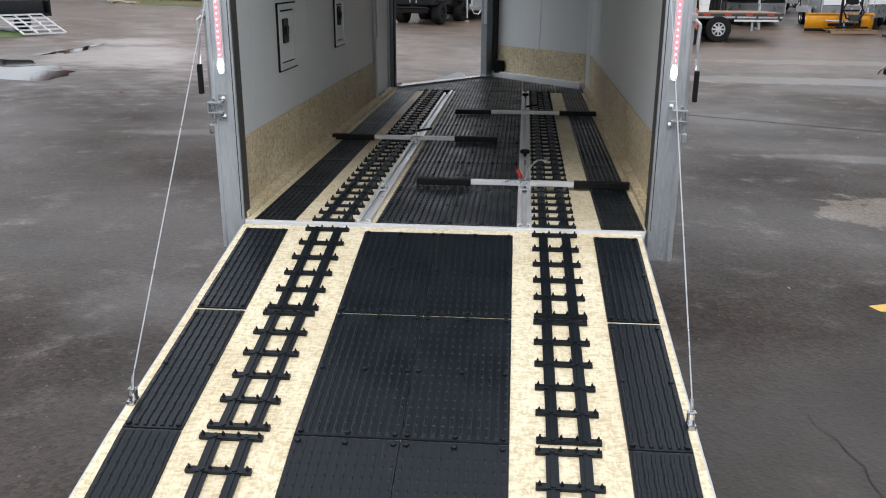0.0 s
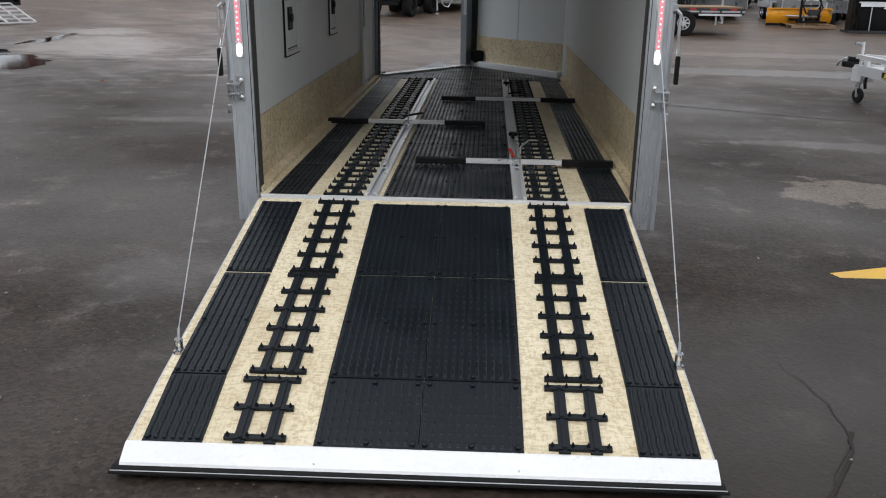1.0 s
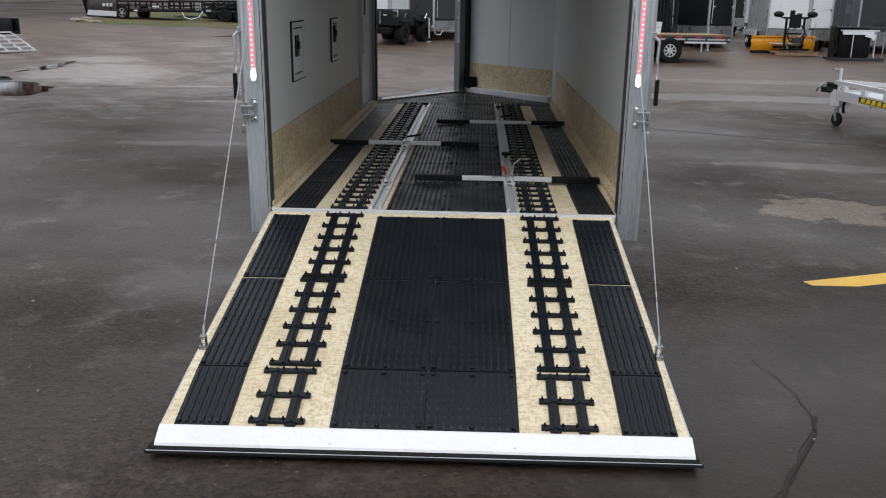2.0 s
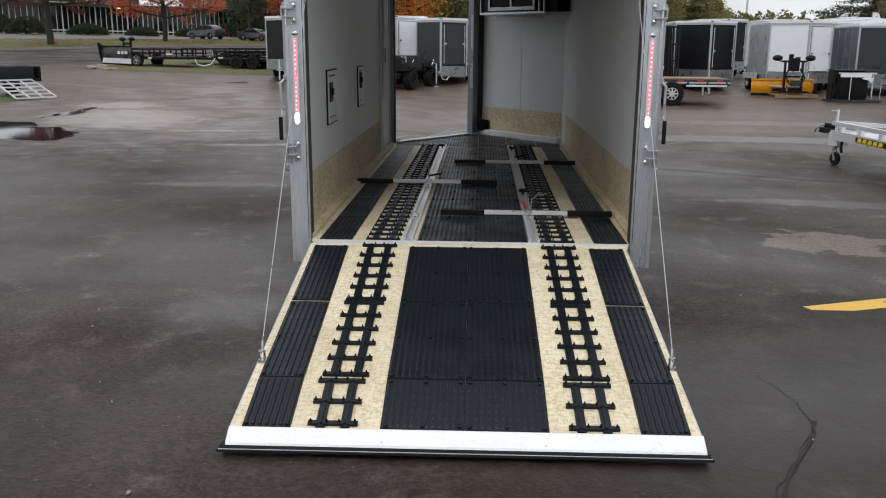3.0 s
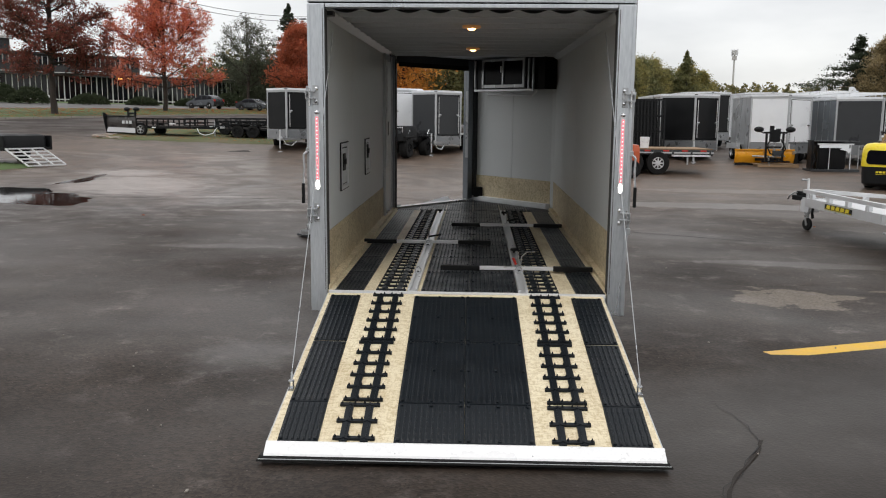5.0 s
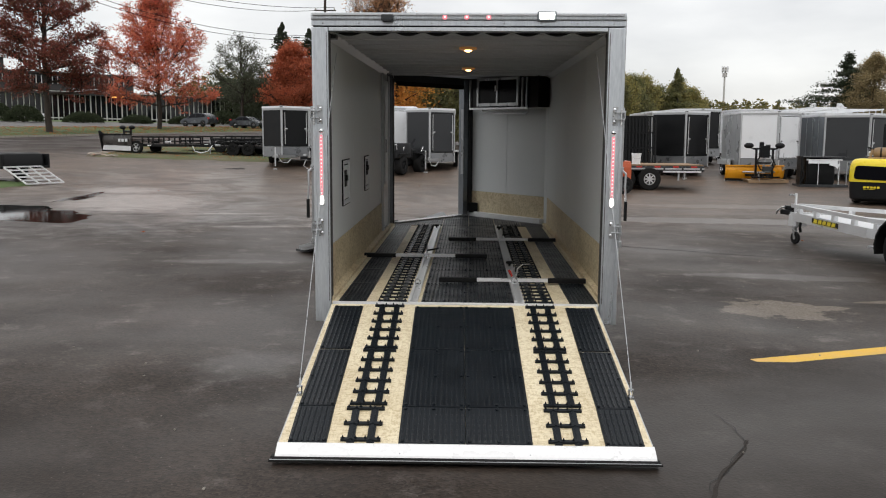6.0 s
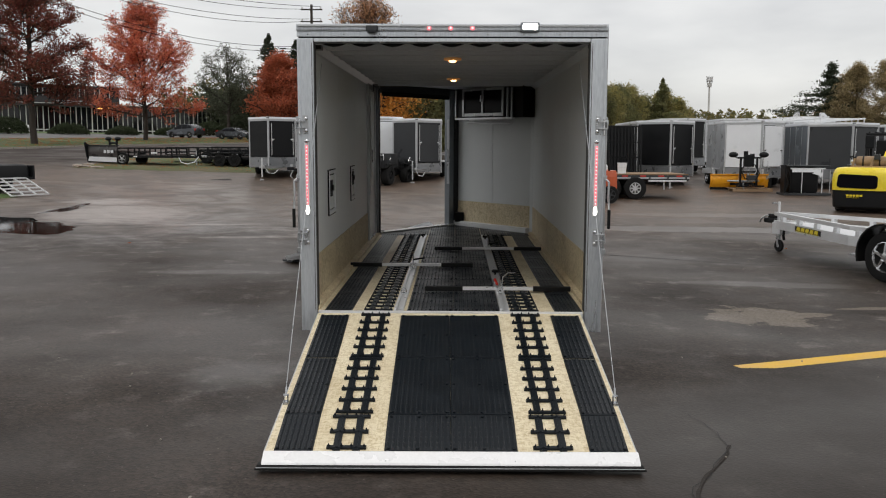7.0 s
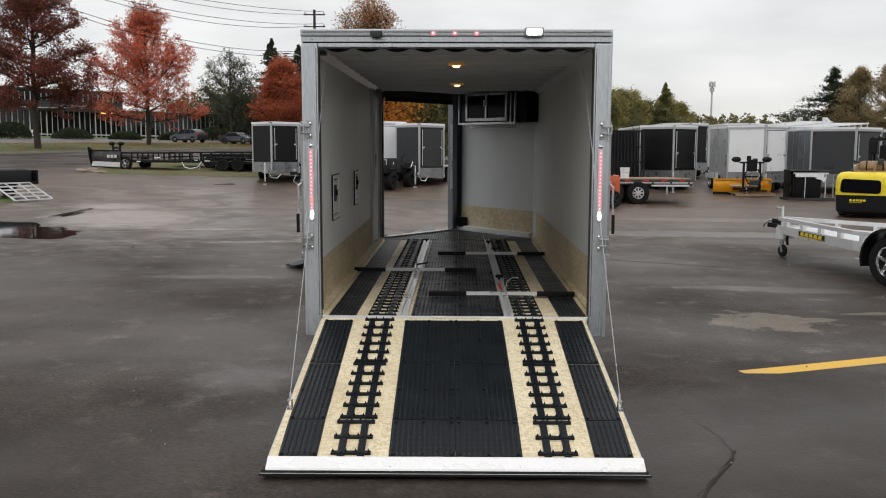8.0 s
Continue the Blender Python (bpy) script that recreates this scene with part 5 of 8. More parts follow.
for s_low, centre, side in COURSES:
    for x in (-0.3625, -0.0065):
        ramp_piece("centre_mat", centre, x, s_low, "black studded plastic mat")
    for x in (-0.948, 0.729):
        ramp_piece("side_mat", side, x, s_low, "black wavy-ribbed side mat")
# (lower end, guide, its place on either side): the tracks spread a little towards the foot
for s_low, guide, xs in ((0.767, guide_mesh(0.213, 0.728, 6, 0.1410), (-0.547, 0.545)),
                         (LA - 0.014, guide_mesh(0.213, 0.724, 6, 0.1400), (-0.554, 0.5415)),
                         (LA + LB - 0.004, guide_mesh(0.213, LB - 0.017, 3, 0.1425, 0.022), (-0.564, 0.5375))):
    for x in xs:
        ramp_piece("ski_guide", guide, x, s_low, "black ladder-like ski guide")
# hinge strip at the top, white edge plate and rubber at the foot
part("hinge", rod(B(), (-0.96, -0.012, Z0 - 0.012), (0.95, -0.012, Z0 - 0.012), 0.010, 8), STEEL, ramp)
bm = B()
prism(bm, [(-1.838, 0.140), (-1.846, 0.138), (-1.908, 0.100), (-1.914, 0.088), (-1.905, 0.082), (-1.838, 0.11)], lambda u, w, d: Vector((-1.000 + d, u, w)), 1.985)
part("edge_plate", bm, FLAP, ramp, "bright white metal edge plate")
bm = B()
prism(bm, [(-1.86, 0.086), (-1.912, 0.091), (-1.926, 0.085), (-1.930, 0.076), (-1.86, 0.058)], lambda u, w, d: Vector((-1.022 + d, u, w)), 2.02)
prism(bm, [(-1.928, 0.079), (-1.936, 0.076), (-1.937, 0.070), (-1.928, 0.069)], lambda u, w, d: Vector((-1.030 + d, u, w)), 2.04)
part("rubber_edge", bm, RUBBER, ramp, "black rubber ramp edge")
part("lip_bead", rod(B(), (-1.024, -1.9300, 0.0805), (1.002, -1.9300, 0.0805), 0.0022, 6), ALU, ramp, "thin bright bead along the lip")
for sx in (-1, 1):
    for (ya, za), (yb, zb), ha, hb in RAMP_RUN:
        part("edge_trim", beam(B(), (sx * (ha + 0.004) - 0.01, ya, za - 0.022), (sx * (hb + 0.004) - 0.01, yb, zb - 0.022), 0.007, 0.034), ALU, ramp)
for x in (-0.35, 0.33):
    part("plate_screw", rod(B(), (x, -1.893, 0.100), (x, -1.897, 0.1095), 0.0035, 8), STEEL, ramp)

# lift cables from the frame to the ramp
for sx in (-1, 1):
    top_p = Vector((sx * 0.966 - 0.008, 0.295, 2.365))
    end = Vector((sx * 0.958 - 0.008, -1.375, 0.330))
    part("lift_cable", rod(B(), top_p, end, 0.0026, 6), CABLE, ramp, "thin wire lift cable")
    bm = box(B(), end.x - 0.014, end.x + 0.014, end.y - 0.028, end.y + 0.016, end.z - 0.075, end.z - 0.058, 0.003)
    box(bm, end.x - 0.013, end.x - 0.008, end.y - 0.012, end.y + 0.010, end.z - 0.06, end.z - 0.018)
    box(bm, end.x + 0.008, end.x + 0.013, end.y - 0.012, end.y + 0.010, end.z - 0.06, end.z - 0.018)
    rod(bm, (end.x - 0.016, end.y, end.z - 0.025), (end.x + 0.016, end.y, end.z - 0.025), 0.005, 8)
    br = part("cable_bracket", bm, STEEL, ramp, "zinc cable bracket")
    part("thimble", rod(B(), (end.x, end.y, end.z - 0.03), end + Vector((0, 0.015, 0.02)), 0.006, 6), STEEL, br)


# ---- parked enclosed trailers with V noses ----
def parked_trailer(x, y, face, side, label, w=1.2, d=0.85, length=5.5, h=2.62, door_face=None, rack=False, sag=0.0, lo=0.42, mid=0.80, axles=(2.7, 3.5)):
    """An enclosed trailer with its nose tip at (x, y), pointing towards -y: two framed nose faces, a door in one of them."""
    z0 = gz(x, y + 1.5)
    t = thing("enclosed_trailer", label, "trailer", pose(x, y, z0), "parked enclosed trailers")
    tip = Vector((0, 0, 0))
    lc, rc = Vector((-w, d, 0)), Vector((w, d, 0))
    bm = box(B(), -w, -w + 0.05, d, length, lo, h - 0.06)
    box(bm, w - 0.05, w, d, length, lo, h - 0.06)
    box(bm, -w + 0.05, w - 0.05, length - 0.05, length, lo, h - 0.06)
    box(bm, -w + 0.05, w - 0.05, d, length - 0.05, lo, lo + 0.08)
    part("body", bm, side, t)
    bm = B()
    v = [bm.verts.new(p) for p in ((-w - 0.03, d, h - 0.06), (0, -0.05, h - 0.06 - sag), (w + 0.03, d, h - 0.06), (w + 0.03, length, h - 0.06), (-w - 0.03, length, h - 0.06))]
    v2 = [bm.verts.new(q.co + Vector((0, 0, 0.08))) for q in v]
    bm.faces.new(v)
    bm.faces.new(v2[::-1])
    for i in range(5):
        bm.faces.new((v[i], v2[i], v2[(i + 1) % 5], v[(i + 1) % 5]))
    part("roof", bm, WHITE, t, "pale roof cap")
    for corner, sgn in ((lc, -1), (rc, 1)):
        run = corner - tip
        n = run.length
        m = run.normalized().to_track_quat("X", "Z").to_matrix().to_4x4()
        out = 1 if sgn < 0 else -1
        is_door = sgn > 0

        def slab(a, b, o0, o1, c, e, bevel=0.0):
            return box(B(), a, b, min(o0 * out, o1 * out), max(o0 * out, o1 * out), c, e, bevel, m)

        fc = part("nose_face", slab(0.05, n - 0.05, -0.04, 0.0, mid + 0.02, h - 0.14), face if not is_door else (door_face or face), t)
        part("stone_guard", slab(0.0, n, -0.05, 0.008, lo - 0.02, mid), GUARD, t, "grey metal stone guard")
        bm = slab(0.0, 0.05, -0.04, 0.012, mid, h - 0.06, 0.004)
        part("frame_post", bm, ALU, t)
        part("frame_post", slab(n - 0.05, n, -0.04, 0.012, mid, h - 0.06, 0.004), ALU, t)
        part("frame_head", slab(0.05, n - 0.05, -0.04, 0.012, h - 0.14, h - 0.06, 0.004), ALU, t)
        if is_door:
            part("door_seal", slab(0.10, n - 0.10, 0.0, 0.006, mid + 0.03, h - 0.18, 0.003), RUBBER, t)
            dr = part("nose_door", slab(0.125, n - 0.125, 0.002, 0.014, mid + 0.055, h - 0.205, 0.003), door_face or face, t)
            for p in (0.14, n - 0.14):
                bm = pipe(B(), [m @ Vector((p, out * 0.03, mid + 0.1)), m @ Vector((p, out * 0.03, h - 0.24))], 0.014, 6)
                part("lock_rod", bm, ALU_BRIGHT, dr)
                hb = slab(p - 0.11 if p > n / 2 else p, p if p > n / 2 else p + 0.11, 0.03, 0.055, 1.50, 1.545, 0.005)
                part("lock_handle", hb, ALU_BRIGHT if face is not WHITE else BLACK, dr)
                part("lock_hasp", slab(p - 0.04, p + 0.04, 0.02, 0.06, 1.44, 1.49, 0.005), STEEL, dr)
    part("nose_edge", box(B(), -0.032, 0.032, -0.035, 0.03, lo, h - 0.05, 0.008), ALU, t)
    for sx in (-1, 1):
        part("corner_edge", box(B(), sx * w - 0.02, sx * w + 0.02, d - 0.02, d + 0.04, lo, h - 0.05, 0.006), ALU, t)
        part("lower_rail", box(B(), sx * w - 0.02, sx * w + 0.02, d, length, lo - 0.06, lo + 0.06, 0.006), ALU_BRIGHT, t)
        part("drip_rail", box(B(), sx * w - 0.02, sx * w + 0.025, d, length, h - 0.1, h - 0.03, 0.006), ALU_BRIGHT, t)
        for k in range(1, int((length - d) / 0.6)):
            part("side_seam", box(B(), sx * w - 0.006, sx * w + 0.006, d + k * 0.6, d + k * 0.6 + 0.03, lo + 0.06, h - 0.1), ALU, t)
        for yy in axles:
            wheel(t, sx * (w + 0.05), yy, 0.33 + gz(x, y + yy) - z0, 0.33, 0.2, sx)
        part("fender", box(B(), sx * w - 0.02, sx * w + 0.22, axles[0] - 0.45, axles[-1] + 0.45, 0.70, 0.76, 0.015), ALU_BRIGHT, t)
        part("fender_skirt", box(B(), sx * w + 0.19 * sx - 0.012, sx * w + 0.19 * sx + 0.012, axles[0] - 0.5, axles[-1] + 0.5, 0.52, 0.74, 0.01), WHITE, t)
    # tongue, coupler and jack
    bm = B()
    for sx in (-1, 1):
        beam(bm, (sx * 0.5, 0.6, 0.40), (0, -0.75, 0.42), 0.06, 0.1)
    part("tongue", bm, ALU, t)
    part("coupler", box(B(), -0.05, 0.05, -0.95, -0.72, 0.42, 0.52, 0.02), STEEL, t)
    jk = part("jack", rod(B(), (-0.14, -0.62, 0.04), (-0.14, -0.62, 0.78), 0.03, 10), ALU_BRIGHT, t)
    part("jack_foot", box(B(), -0.22, -0.06, -0.70, -0.54, gz(x, y - 0.6) - z0, gz(x, y - 0.6) - z0 + 0.05, 0.008), STEEL, jk)
    part("jack_crank", pipe(B(), [(-0.14, -0.62, 0.78), (-0.25, -0.62, 0.80), (-0.25, -0.72, 0.80)], 0.012, 6), STEEL, jk)
    part("safety_chain", pipe(B(), [(0.02, -0.70, 0.38), (0.1, -0.55, 0.20), (0.25, -0.2, 0.16), (0.35, 0.2, 0.33)], 0.014, 6), WHITE, t)
    part("marker_lamp", box(B(), -0.06, 0.06, -0.052, -0.02, h - 0.035, h - 0.005, 0.006), DKGREY, t)
    if rack:
        for sx in (-1, 1):
            part("rack_rail", rod(B(), (sx * 0.9, 0.9, h + 0.2), (sx * 0.9, length, h + 0.2), 0.03, 6), ALU_BRIGHT, t)
            for k in range(9):
                yy = 1.0 + k * (length - 1.2) / 8
                part("rack_post", rod(B(), (sx * 0.9, yy, h), (sx * 0.9, yy, h + 0.2), 0.022, 6), ALU_BRIGHT, t)
        for k in range(5):
            yy = 1.1 + k * (length - 1.4) / 4
            part("rack_bar", rod(B(), (-0.9, yy, h + 0.2), (0.9, yy, h + 0.2), 0.025, 6), ALU_BRIGHT, t)
            if k < 3:
                hoop = [(-0.9 + k * 0.5, yy, h + 0.21), (-0.9 + k * 0.5, yy, h + 0.42), (-0.72 + k * 0.5, yy, h + 0.42), (-0.72 + k * 0.5, yy, h + 0.21)]
                part("rack_hoop", pipe(B(), hoop, 0.022, 6), ALU_BRIGHT, t)
    return t


parked_trailer(9.3, 29.2, BLACK, SKIN, "black enclosed trailer with silver trim, parked nose out", h=2.66)
parked_trailer(12.85, 28.6, WHITE, SKIN, "white enclosed trailer with silver sides, parked nose out", h=2.72, w=1.22, length=3.3, axles=(1.95, 2.7))
parked_trailer(16.4, 28.3, DKGREY, GREY_SIDE, "charcoal enclosed trailer with roof rack, parked nose out", w=1.45, h=2.68, rack=True)
parked_trailer(-7.15, 28.0, BLACK, SKIN, "black enclosed trailer with white roof, parked nose out", h=2.40, w=0.95)
parked_trailer(-1.22, 28.4, DKGREY, SKIN, "charcoal enclosed trailer parked beyond the open nose", h=2.47, w=1.0, mid=0.68, lo=0.34)
parked_trailer(-3.2, 31.4, WHITE, WHITE, "white enclosed trailer parked behind a black utility vehicle", h=2.50)
parked_trailer(12.6, 38.5, BLACK, SKIN, "black enclosed trailer parked in the second row", h=2.85)
parked_trailer(16.9, 42.0, WHITE, WHITE, "white enclosed trailer parked in the second row", h=3.0, length=7)
parked_trailer(20.6, 41.0, WHITE, SKIN, "white enclosed trailer with roof rack in the second row", h=3.0, length=7, rack=True)
parked_trailer(20.3, 30.2, DKGREY, DKGREY, "charcoal enclosed trailer parked at the row's end", h=2.62)


# ---- flat deck trailer with planks ----
def deck_trailer(x, y):
    z = gz(x, y)
    t = thing("deck_trailer", "flat deck trailer with wooden planks and red reflectors", "trailer", pose(x, y, z))
    x0, x1 = -6.2, 1.95
    part("side_rail", box(B(), x0, x1, -0.03, 0.03, 0.66, 0.82, 0.006), DKGREY, t)
    part("side_rail", box(B(), x0, x1, 2.17, 2.23, 0.66, 0.82, 0.006), DKGREY, t)
    part("end_rail", box(B(), x1 - 0.06, x1, 0.03, 2.17, 0.62, 0.82, 0.006), DKGREY, t)
    part("end_rail", box(B(), x0, x0 + 0.06, 0.03, 2.17, 0.66, 0.82, 0.006), DKGREY, t)
    plank = finish(box(B(), x0 + 0.02, x1 - 0.02, 0.004, 0.196, 0.822, 0.862, 0.004), "deck_plank")
    for k in range(11):
        ob = part("deck_plank", plank, PALLET, t)
        ob.location = (0, 0.005 + k * 0.2, 0)
    part("rub_rail", box(B(), x0, x1, -0.075, -0.045, 0.70, 0.75, 0.004), ALU, t)
    for k in range(8):
        xx = x1 - 0.35 - k * 0.62
        part("reflector", box(B(), xx - 0.10, xx + 0.10, -0.084, -0.076, 0.765, 0.815, 0.003), RED, t, "red reflector strip")
        part("stake_pocket", box(B(), xx + 0.2, xx + 0.26, -0.08, -0.03, 0.66, 0.80, 0.004), DKGREY, t)
    part("tool_plate", box(B(), 0.55, 1.85, -0.06, -0.035, 0.60, 0.66, 0.004), ALU_BRIGHT, t)
    for cx in (-1.5, 0.9):
        part("cross_frame", box(B(), cx - 0.05, cx + 0.05, 0.05, 2.15, 0.5, 0.655, 0.004), BLACK, t)
    for xx in (0.10, -0.76):
        for sy, yy in ((-1, -0.02), (1, 2.22)):
            w = wheel(t, 0, 0, 0, 0.385, 0.24, 1, ALU_BRIGHT, 8, 0.50)
            w.matrix_basis = pose(xx, yy, 0.375, 0, 0, 90 * sy)
        part("axle", rod(B(), (xx, 0.05, 0.40), (xx, 2.15, 0.40), 0.05, 8), BLACK, t)
    part("mud_flap", box(B(), 0.42, 0.44, -0.12, 0.15, 0.28, 0.62, 0.004), RUBBER, t)
    part("support_leg", box(B(), 1.1, 1.16, 0.1, 0.16, 0.32, 0.6, 0.004), STEEL, t)
    part("support_leg", box(B(), 1.3, 1.36, 0.1, 0.16, 0.36, 0.6, 0.004), STEEL, t)
    return t


deck_trailer(6.35, 22.9)


def bucket(x, y, z):
    b = tagged(part("plastic_bucket", lathe(B(), [(0.14, 0), (0.165, 0.34), (0.175, 0.345), (0.175, 0.37), (0.155, 0.37), (0.13, 0.02)], pose(x, y, z), 18), WHITE, None, smooth=True), "white plastic bucket standing on the plank deck", "bucket")
    part("handle", pipe(B(), [(x - 0.17, y, z + 0.33), (x - 0.1, y - 0.15, z + 0.2), (x + 0.1, y - 0.15, z + 0.2), (x + 0.17, y, z + 0.33)], 0.006, 5), STEEL, b)


bucket(6.12, 23.5, gz(6.35, 22.9) + 0.862)


def jug(x, y, z):
    j = tagged(part("plastic_jug", lathe(B(), [(0.10, 0), (0.11, 0.02), (0.11, 0.24), (0.05, 0.36), (0.03, 0.40)], pose(x, y, z), 14), WHITE, None, smooth=True), "white plastic jug on the plank deck", "jug")
    part("cap", rod(B(), (x, y, z + 0.40), (x, y, z + 0.44), 0.033, 10), RED, j)


jug(5.55, 23.7, gz(6.35, 22.9) + 0.862)


def pallet(name, x, y, w, d, label):
    z = gz(x, y)
    p = thing(name, label, "pallet", pose(x, y, z))
    for k in range(3):
        yy = -d / 2 + 0.05 + k * (d - 0.1) / 2
        part("bearer", box(B(), -w / 2, w / 2, yy - 0.045, yy + 0.045, 0.0, 0.1, 0.004), PALLET, p)
    n = int(w / 0.16)
    slat = finish(box(B(), -0.055, 0.055, -d / 2, d / 2, 0.1, 0.125, 0.003), "slat")
    for k in range(n):
        ob = part("slat", slat, PALLET, p)
        ob.location = (-w / 2 + 0.06 + k * (w - 0.12) / (n - 1), 0, 0)
    return p


# ---- yellow snow plow on a pallet ----
def snow_plow(x, y):
    pallet("wooden_pallet", x + 0.25, y - 0.35, 1.55, 1.1, "weathered wooden pallet under the plow frame")
    z = gz(x, y)
    t = thing("snow_plow", "yellow-orange snow plow blade with black lift frame", "snow plow", pose(x, y, z))
    for a, b in ((-1.16, -0.05), (-0.03, 1.16)):
        bm = B()
        arc = [(0.10 - 0.14 * math.sin(f * 2.6), 0.03 + 0.62 * f) for f in (0, 0.15, 0.3, 0.45, 0.6, 0.75, 0.9, 1.0)]
        poly = arc + [(p[0] + 0.03, p[1]) for p in arc[::-1]]
        prism(bm, poly, lambda u, w, q, a=a: Vector((a + q, u, w)), b - a)
        bl = part("blade", bm, PLOW_YELLOW, t, "curved yellow blade", True)
        part("cutting_edge", box(B(), a, b, 0.06, 0.09, 0.0, 0.12, 0.004), STEEL, bl)
        part("top_rib", box(B(), a, b, -0.05, 0.0, 0.60, 0.65, 0.012), PLOW_YELLOW, bl)
        part("wear_strip", box(B(), a + 0.02, b - 0.02, 0.05, 0.075, 0.02, 0.13, 0.004), BLACK, bl)
    part("blade_shoe", box(B(), 1.17, 1.30, -0.02, 0.16, 0.05, 0.50, 0.01), RUBBER, t, "black rubber deflector end")
    bm = B()
    beam(bm, (-0.35, -0.05, 0.25), (0.05, -0.85, 0.28), 0.09, 0.1)
    beam(bm, (0.6, -0.05, 0.25), (0.2, -0.85, 0.28), 0.09, 0.1)
    beam(bm, (-0.15, -0.6, 0.28), (0.42, -0.6, 0.28), 0.09, 0.1)
    part("push_frame", bm, BLACK, t)
    bm = B()
    for sx in (-0.22, 0.42):
        beam(bm, (sx, -0.75, 0.2), (sx, -0.72, 1.32), 0.07, 0.07)
    beam(bm, (-0.35, -0.72, 1.30), (0.55, -0.72, 1.30), 0.07, 0.07)
    beam(bm, (-0.22, -0.74, 0.75), (0.42, -0.74, 0.75), 0.06, 0.06)
    part("lift_tower", bm, BLACK, t, "black steel lift tower")
    part("lift_ram", rod(B(), (0.1, -0.72, 0.35), (0.1, -0.72, 1.15), 0.05, 10), STEEL, t)
    part("pump", box(B(), -0.08, 0.28, -0.82, -0.6, 0.95, 1.42, 0.03), BLACK, t)
    part("hose", pipe(B(), [(-0.1, -0.8, 1.0), (-0.25, -0.9, 0.8), (-0.1, -0.92, 0.5), (0.15, -0.9, 0.45)], 0.025, 6), RUBBER, t)
    part("hose", pipe(B(), [(0.3, -0.8, 1.05), (0.45, -0.95, 0.7), (0.3, -0.95, 0.42)], 0.025, 6), RUBBER, t)
    part("hook_chain", pipe(B(), [(0.32, -0.78, 1.02), (0.38, -0.82, 0.8), (0.30, -0.84, 0.62), (0.2, -0.84, 0.5)], 0.018, 6), STEEL, t)
    part("motor", rod(B(), (-0.02, -0.70, 1.40), (-0.02, -0.70, 1.56), 0.085, 12), BLACK, t)
    part("relay_box", box(B(), 0.14, 0.30, -0.78, -0.66, 1.30, 1.46, 0.02), DKGREY, t)
    part("kick_stand", beam(B(), (-0.1, -0.88, 0.05), (-0.14, -0.80, 0.42), 0.05, 0.05), STEEL, t)
    part("foot_bar", beam(B(), (-0.42, -0.9, 0.20), (0.66, -0.9, 0.20), 0.07, 0.06), BLACK, t)
    part("valve_block", box(B(), 0.0, 0.4, -0.95, -0.78, 0.42, 0.62, 0.02), DKGREY, t)
    part("angle_ram", rod(B(), (0.1, -0.8, 0.38), (0.75, -0.1, 0.38), 0.035, 8), STEEL, t)
    part("angle_ram", rod(B(), (0.1, -0.8, 0.38), (-0.5, -0.1, 0.38), 0.035, 8), STEEL, t)
    for sx in (-0.52, 0.68):
        bm = B()
        bmesh.ops.create_uvsphere(bm, u_segments=14, v_segments=8, radius=1, matrix=Matrix.Translation((sx, -0.72, 1.42)) @ Matrix.Diagonal((0.19, 0.1, 0.11, 1)))
        hl = part("headlamp", bm, BLACK, t, "black oval plow headlamp", True)
        part("headlamp_arm", rod(B(), (sx * 0.75 + 0.02, -0.72, 1.30), (sx, -0.72, 1.36), 0.02, 6), BLACK, hl)
    for sx in (-1.12, 1.12):
        part("guide_stake", rod(B(), (sx, 0.0, 0.70), (sx, 0.0, 1.15), 0.012, 6), STEEL, t)
    return t


snow_plow(11.75, 27.9)


# ---- black crate with a pale frame ----
def crate(x, y):
    z = gz(x, y)
    t = thing("equipment_crate", "black wrapped equipment crate in a pale metal frame", "crate", pose(x, y, z, 0, 0, -4))
    part("skid", box(B(), -0.88, 0.88, -0.42, 0.42, 0.0, 0.09, 0.01), DKGREY, t)
    part("wrapped_load", soft_box(-0.62, 0.42, -0.34, 0.34, [(0.09, 0.03), (0.16, 0.0), (0.80, 0.0), (1.0, 0.02), (1.08, 0.09)], 0.1), BLACK, t, "black wrapped load", True)
    for sx in (-0.22, 0.52, 0.80):
        part("frame_upright", box(B(), sx - 0.013, sx + 0.013, -0.42, -0.39, 0.09, 0.98, 0.004), ALU_BRIGHT if sx < 0.7 else STEEL, t)
        part("frame_upright", box(B(), sx - 0.02, sx + 0.02, 0.36, 0.40, 0.09, 0.98, 0.004), STEEL, t)
    part("frame_bar", box(B(), -0.66, 0.62, -0.43, -0.39, 0.98, 1.03, 0.004), ALU_BRIGHT, t)
    part("frame_bar", box(B(), -0.66, 0.86, 0.36, 0.40, 0.98, 1.02, 0.004), STEEL, t)
    part("paper_sheet", box(B(), -0.60, 0.44, -0.455, -0.44, 0.87, 0.98, 0.002), WHITE, t, "loose white wrapping sheet")
    part("paper_sheet", prism(B(), [(0.12, 0.82), (0.36, 0.76), (0.44, 0.66), (0.52, 0.86), (0.2, 0.88)], lambda u, w, q: Vector((u, -0.47 - q, w)), 0.006), WHITE, t)
    part("lid", box(B(), -0.80, 0.86, -0.40, 0.42, 1.09, 1.12, 0.008), DKGREY, t)
    part("side_panel", box(B(), -0.86, -0.80, -0.42, 0.05, 0.09, 1.14, 0.01), BLACK, t)
    part("loose_hose", pipe(B(), [(-0.78, -0.44, 0.95), (-0.84, -0.47, 0.7), (-0.74, -0.48, 0.45), (-0.82, -0.46, 0.2)], 0.03, 6), RUBBER, t)
    part("strap", box(B(), -0.64, -0.60, -0.36, 0.36, 0.09, 1.09, 0.004), RUBBER, t)
    return t


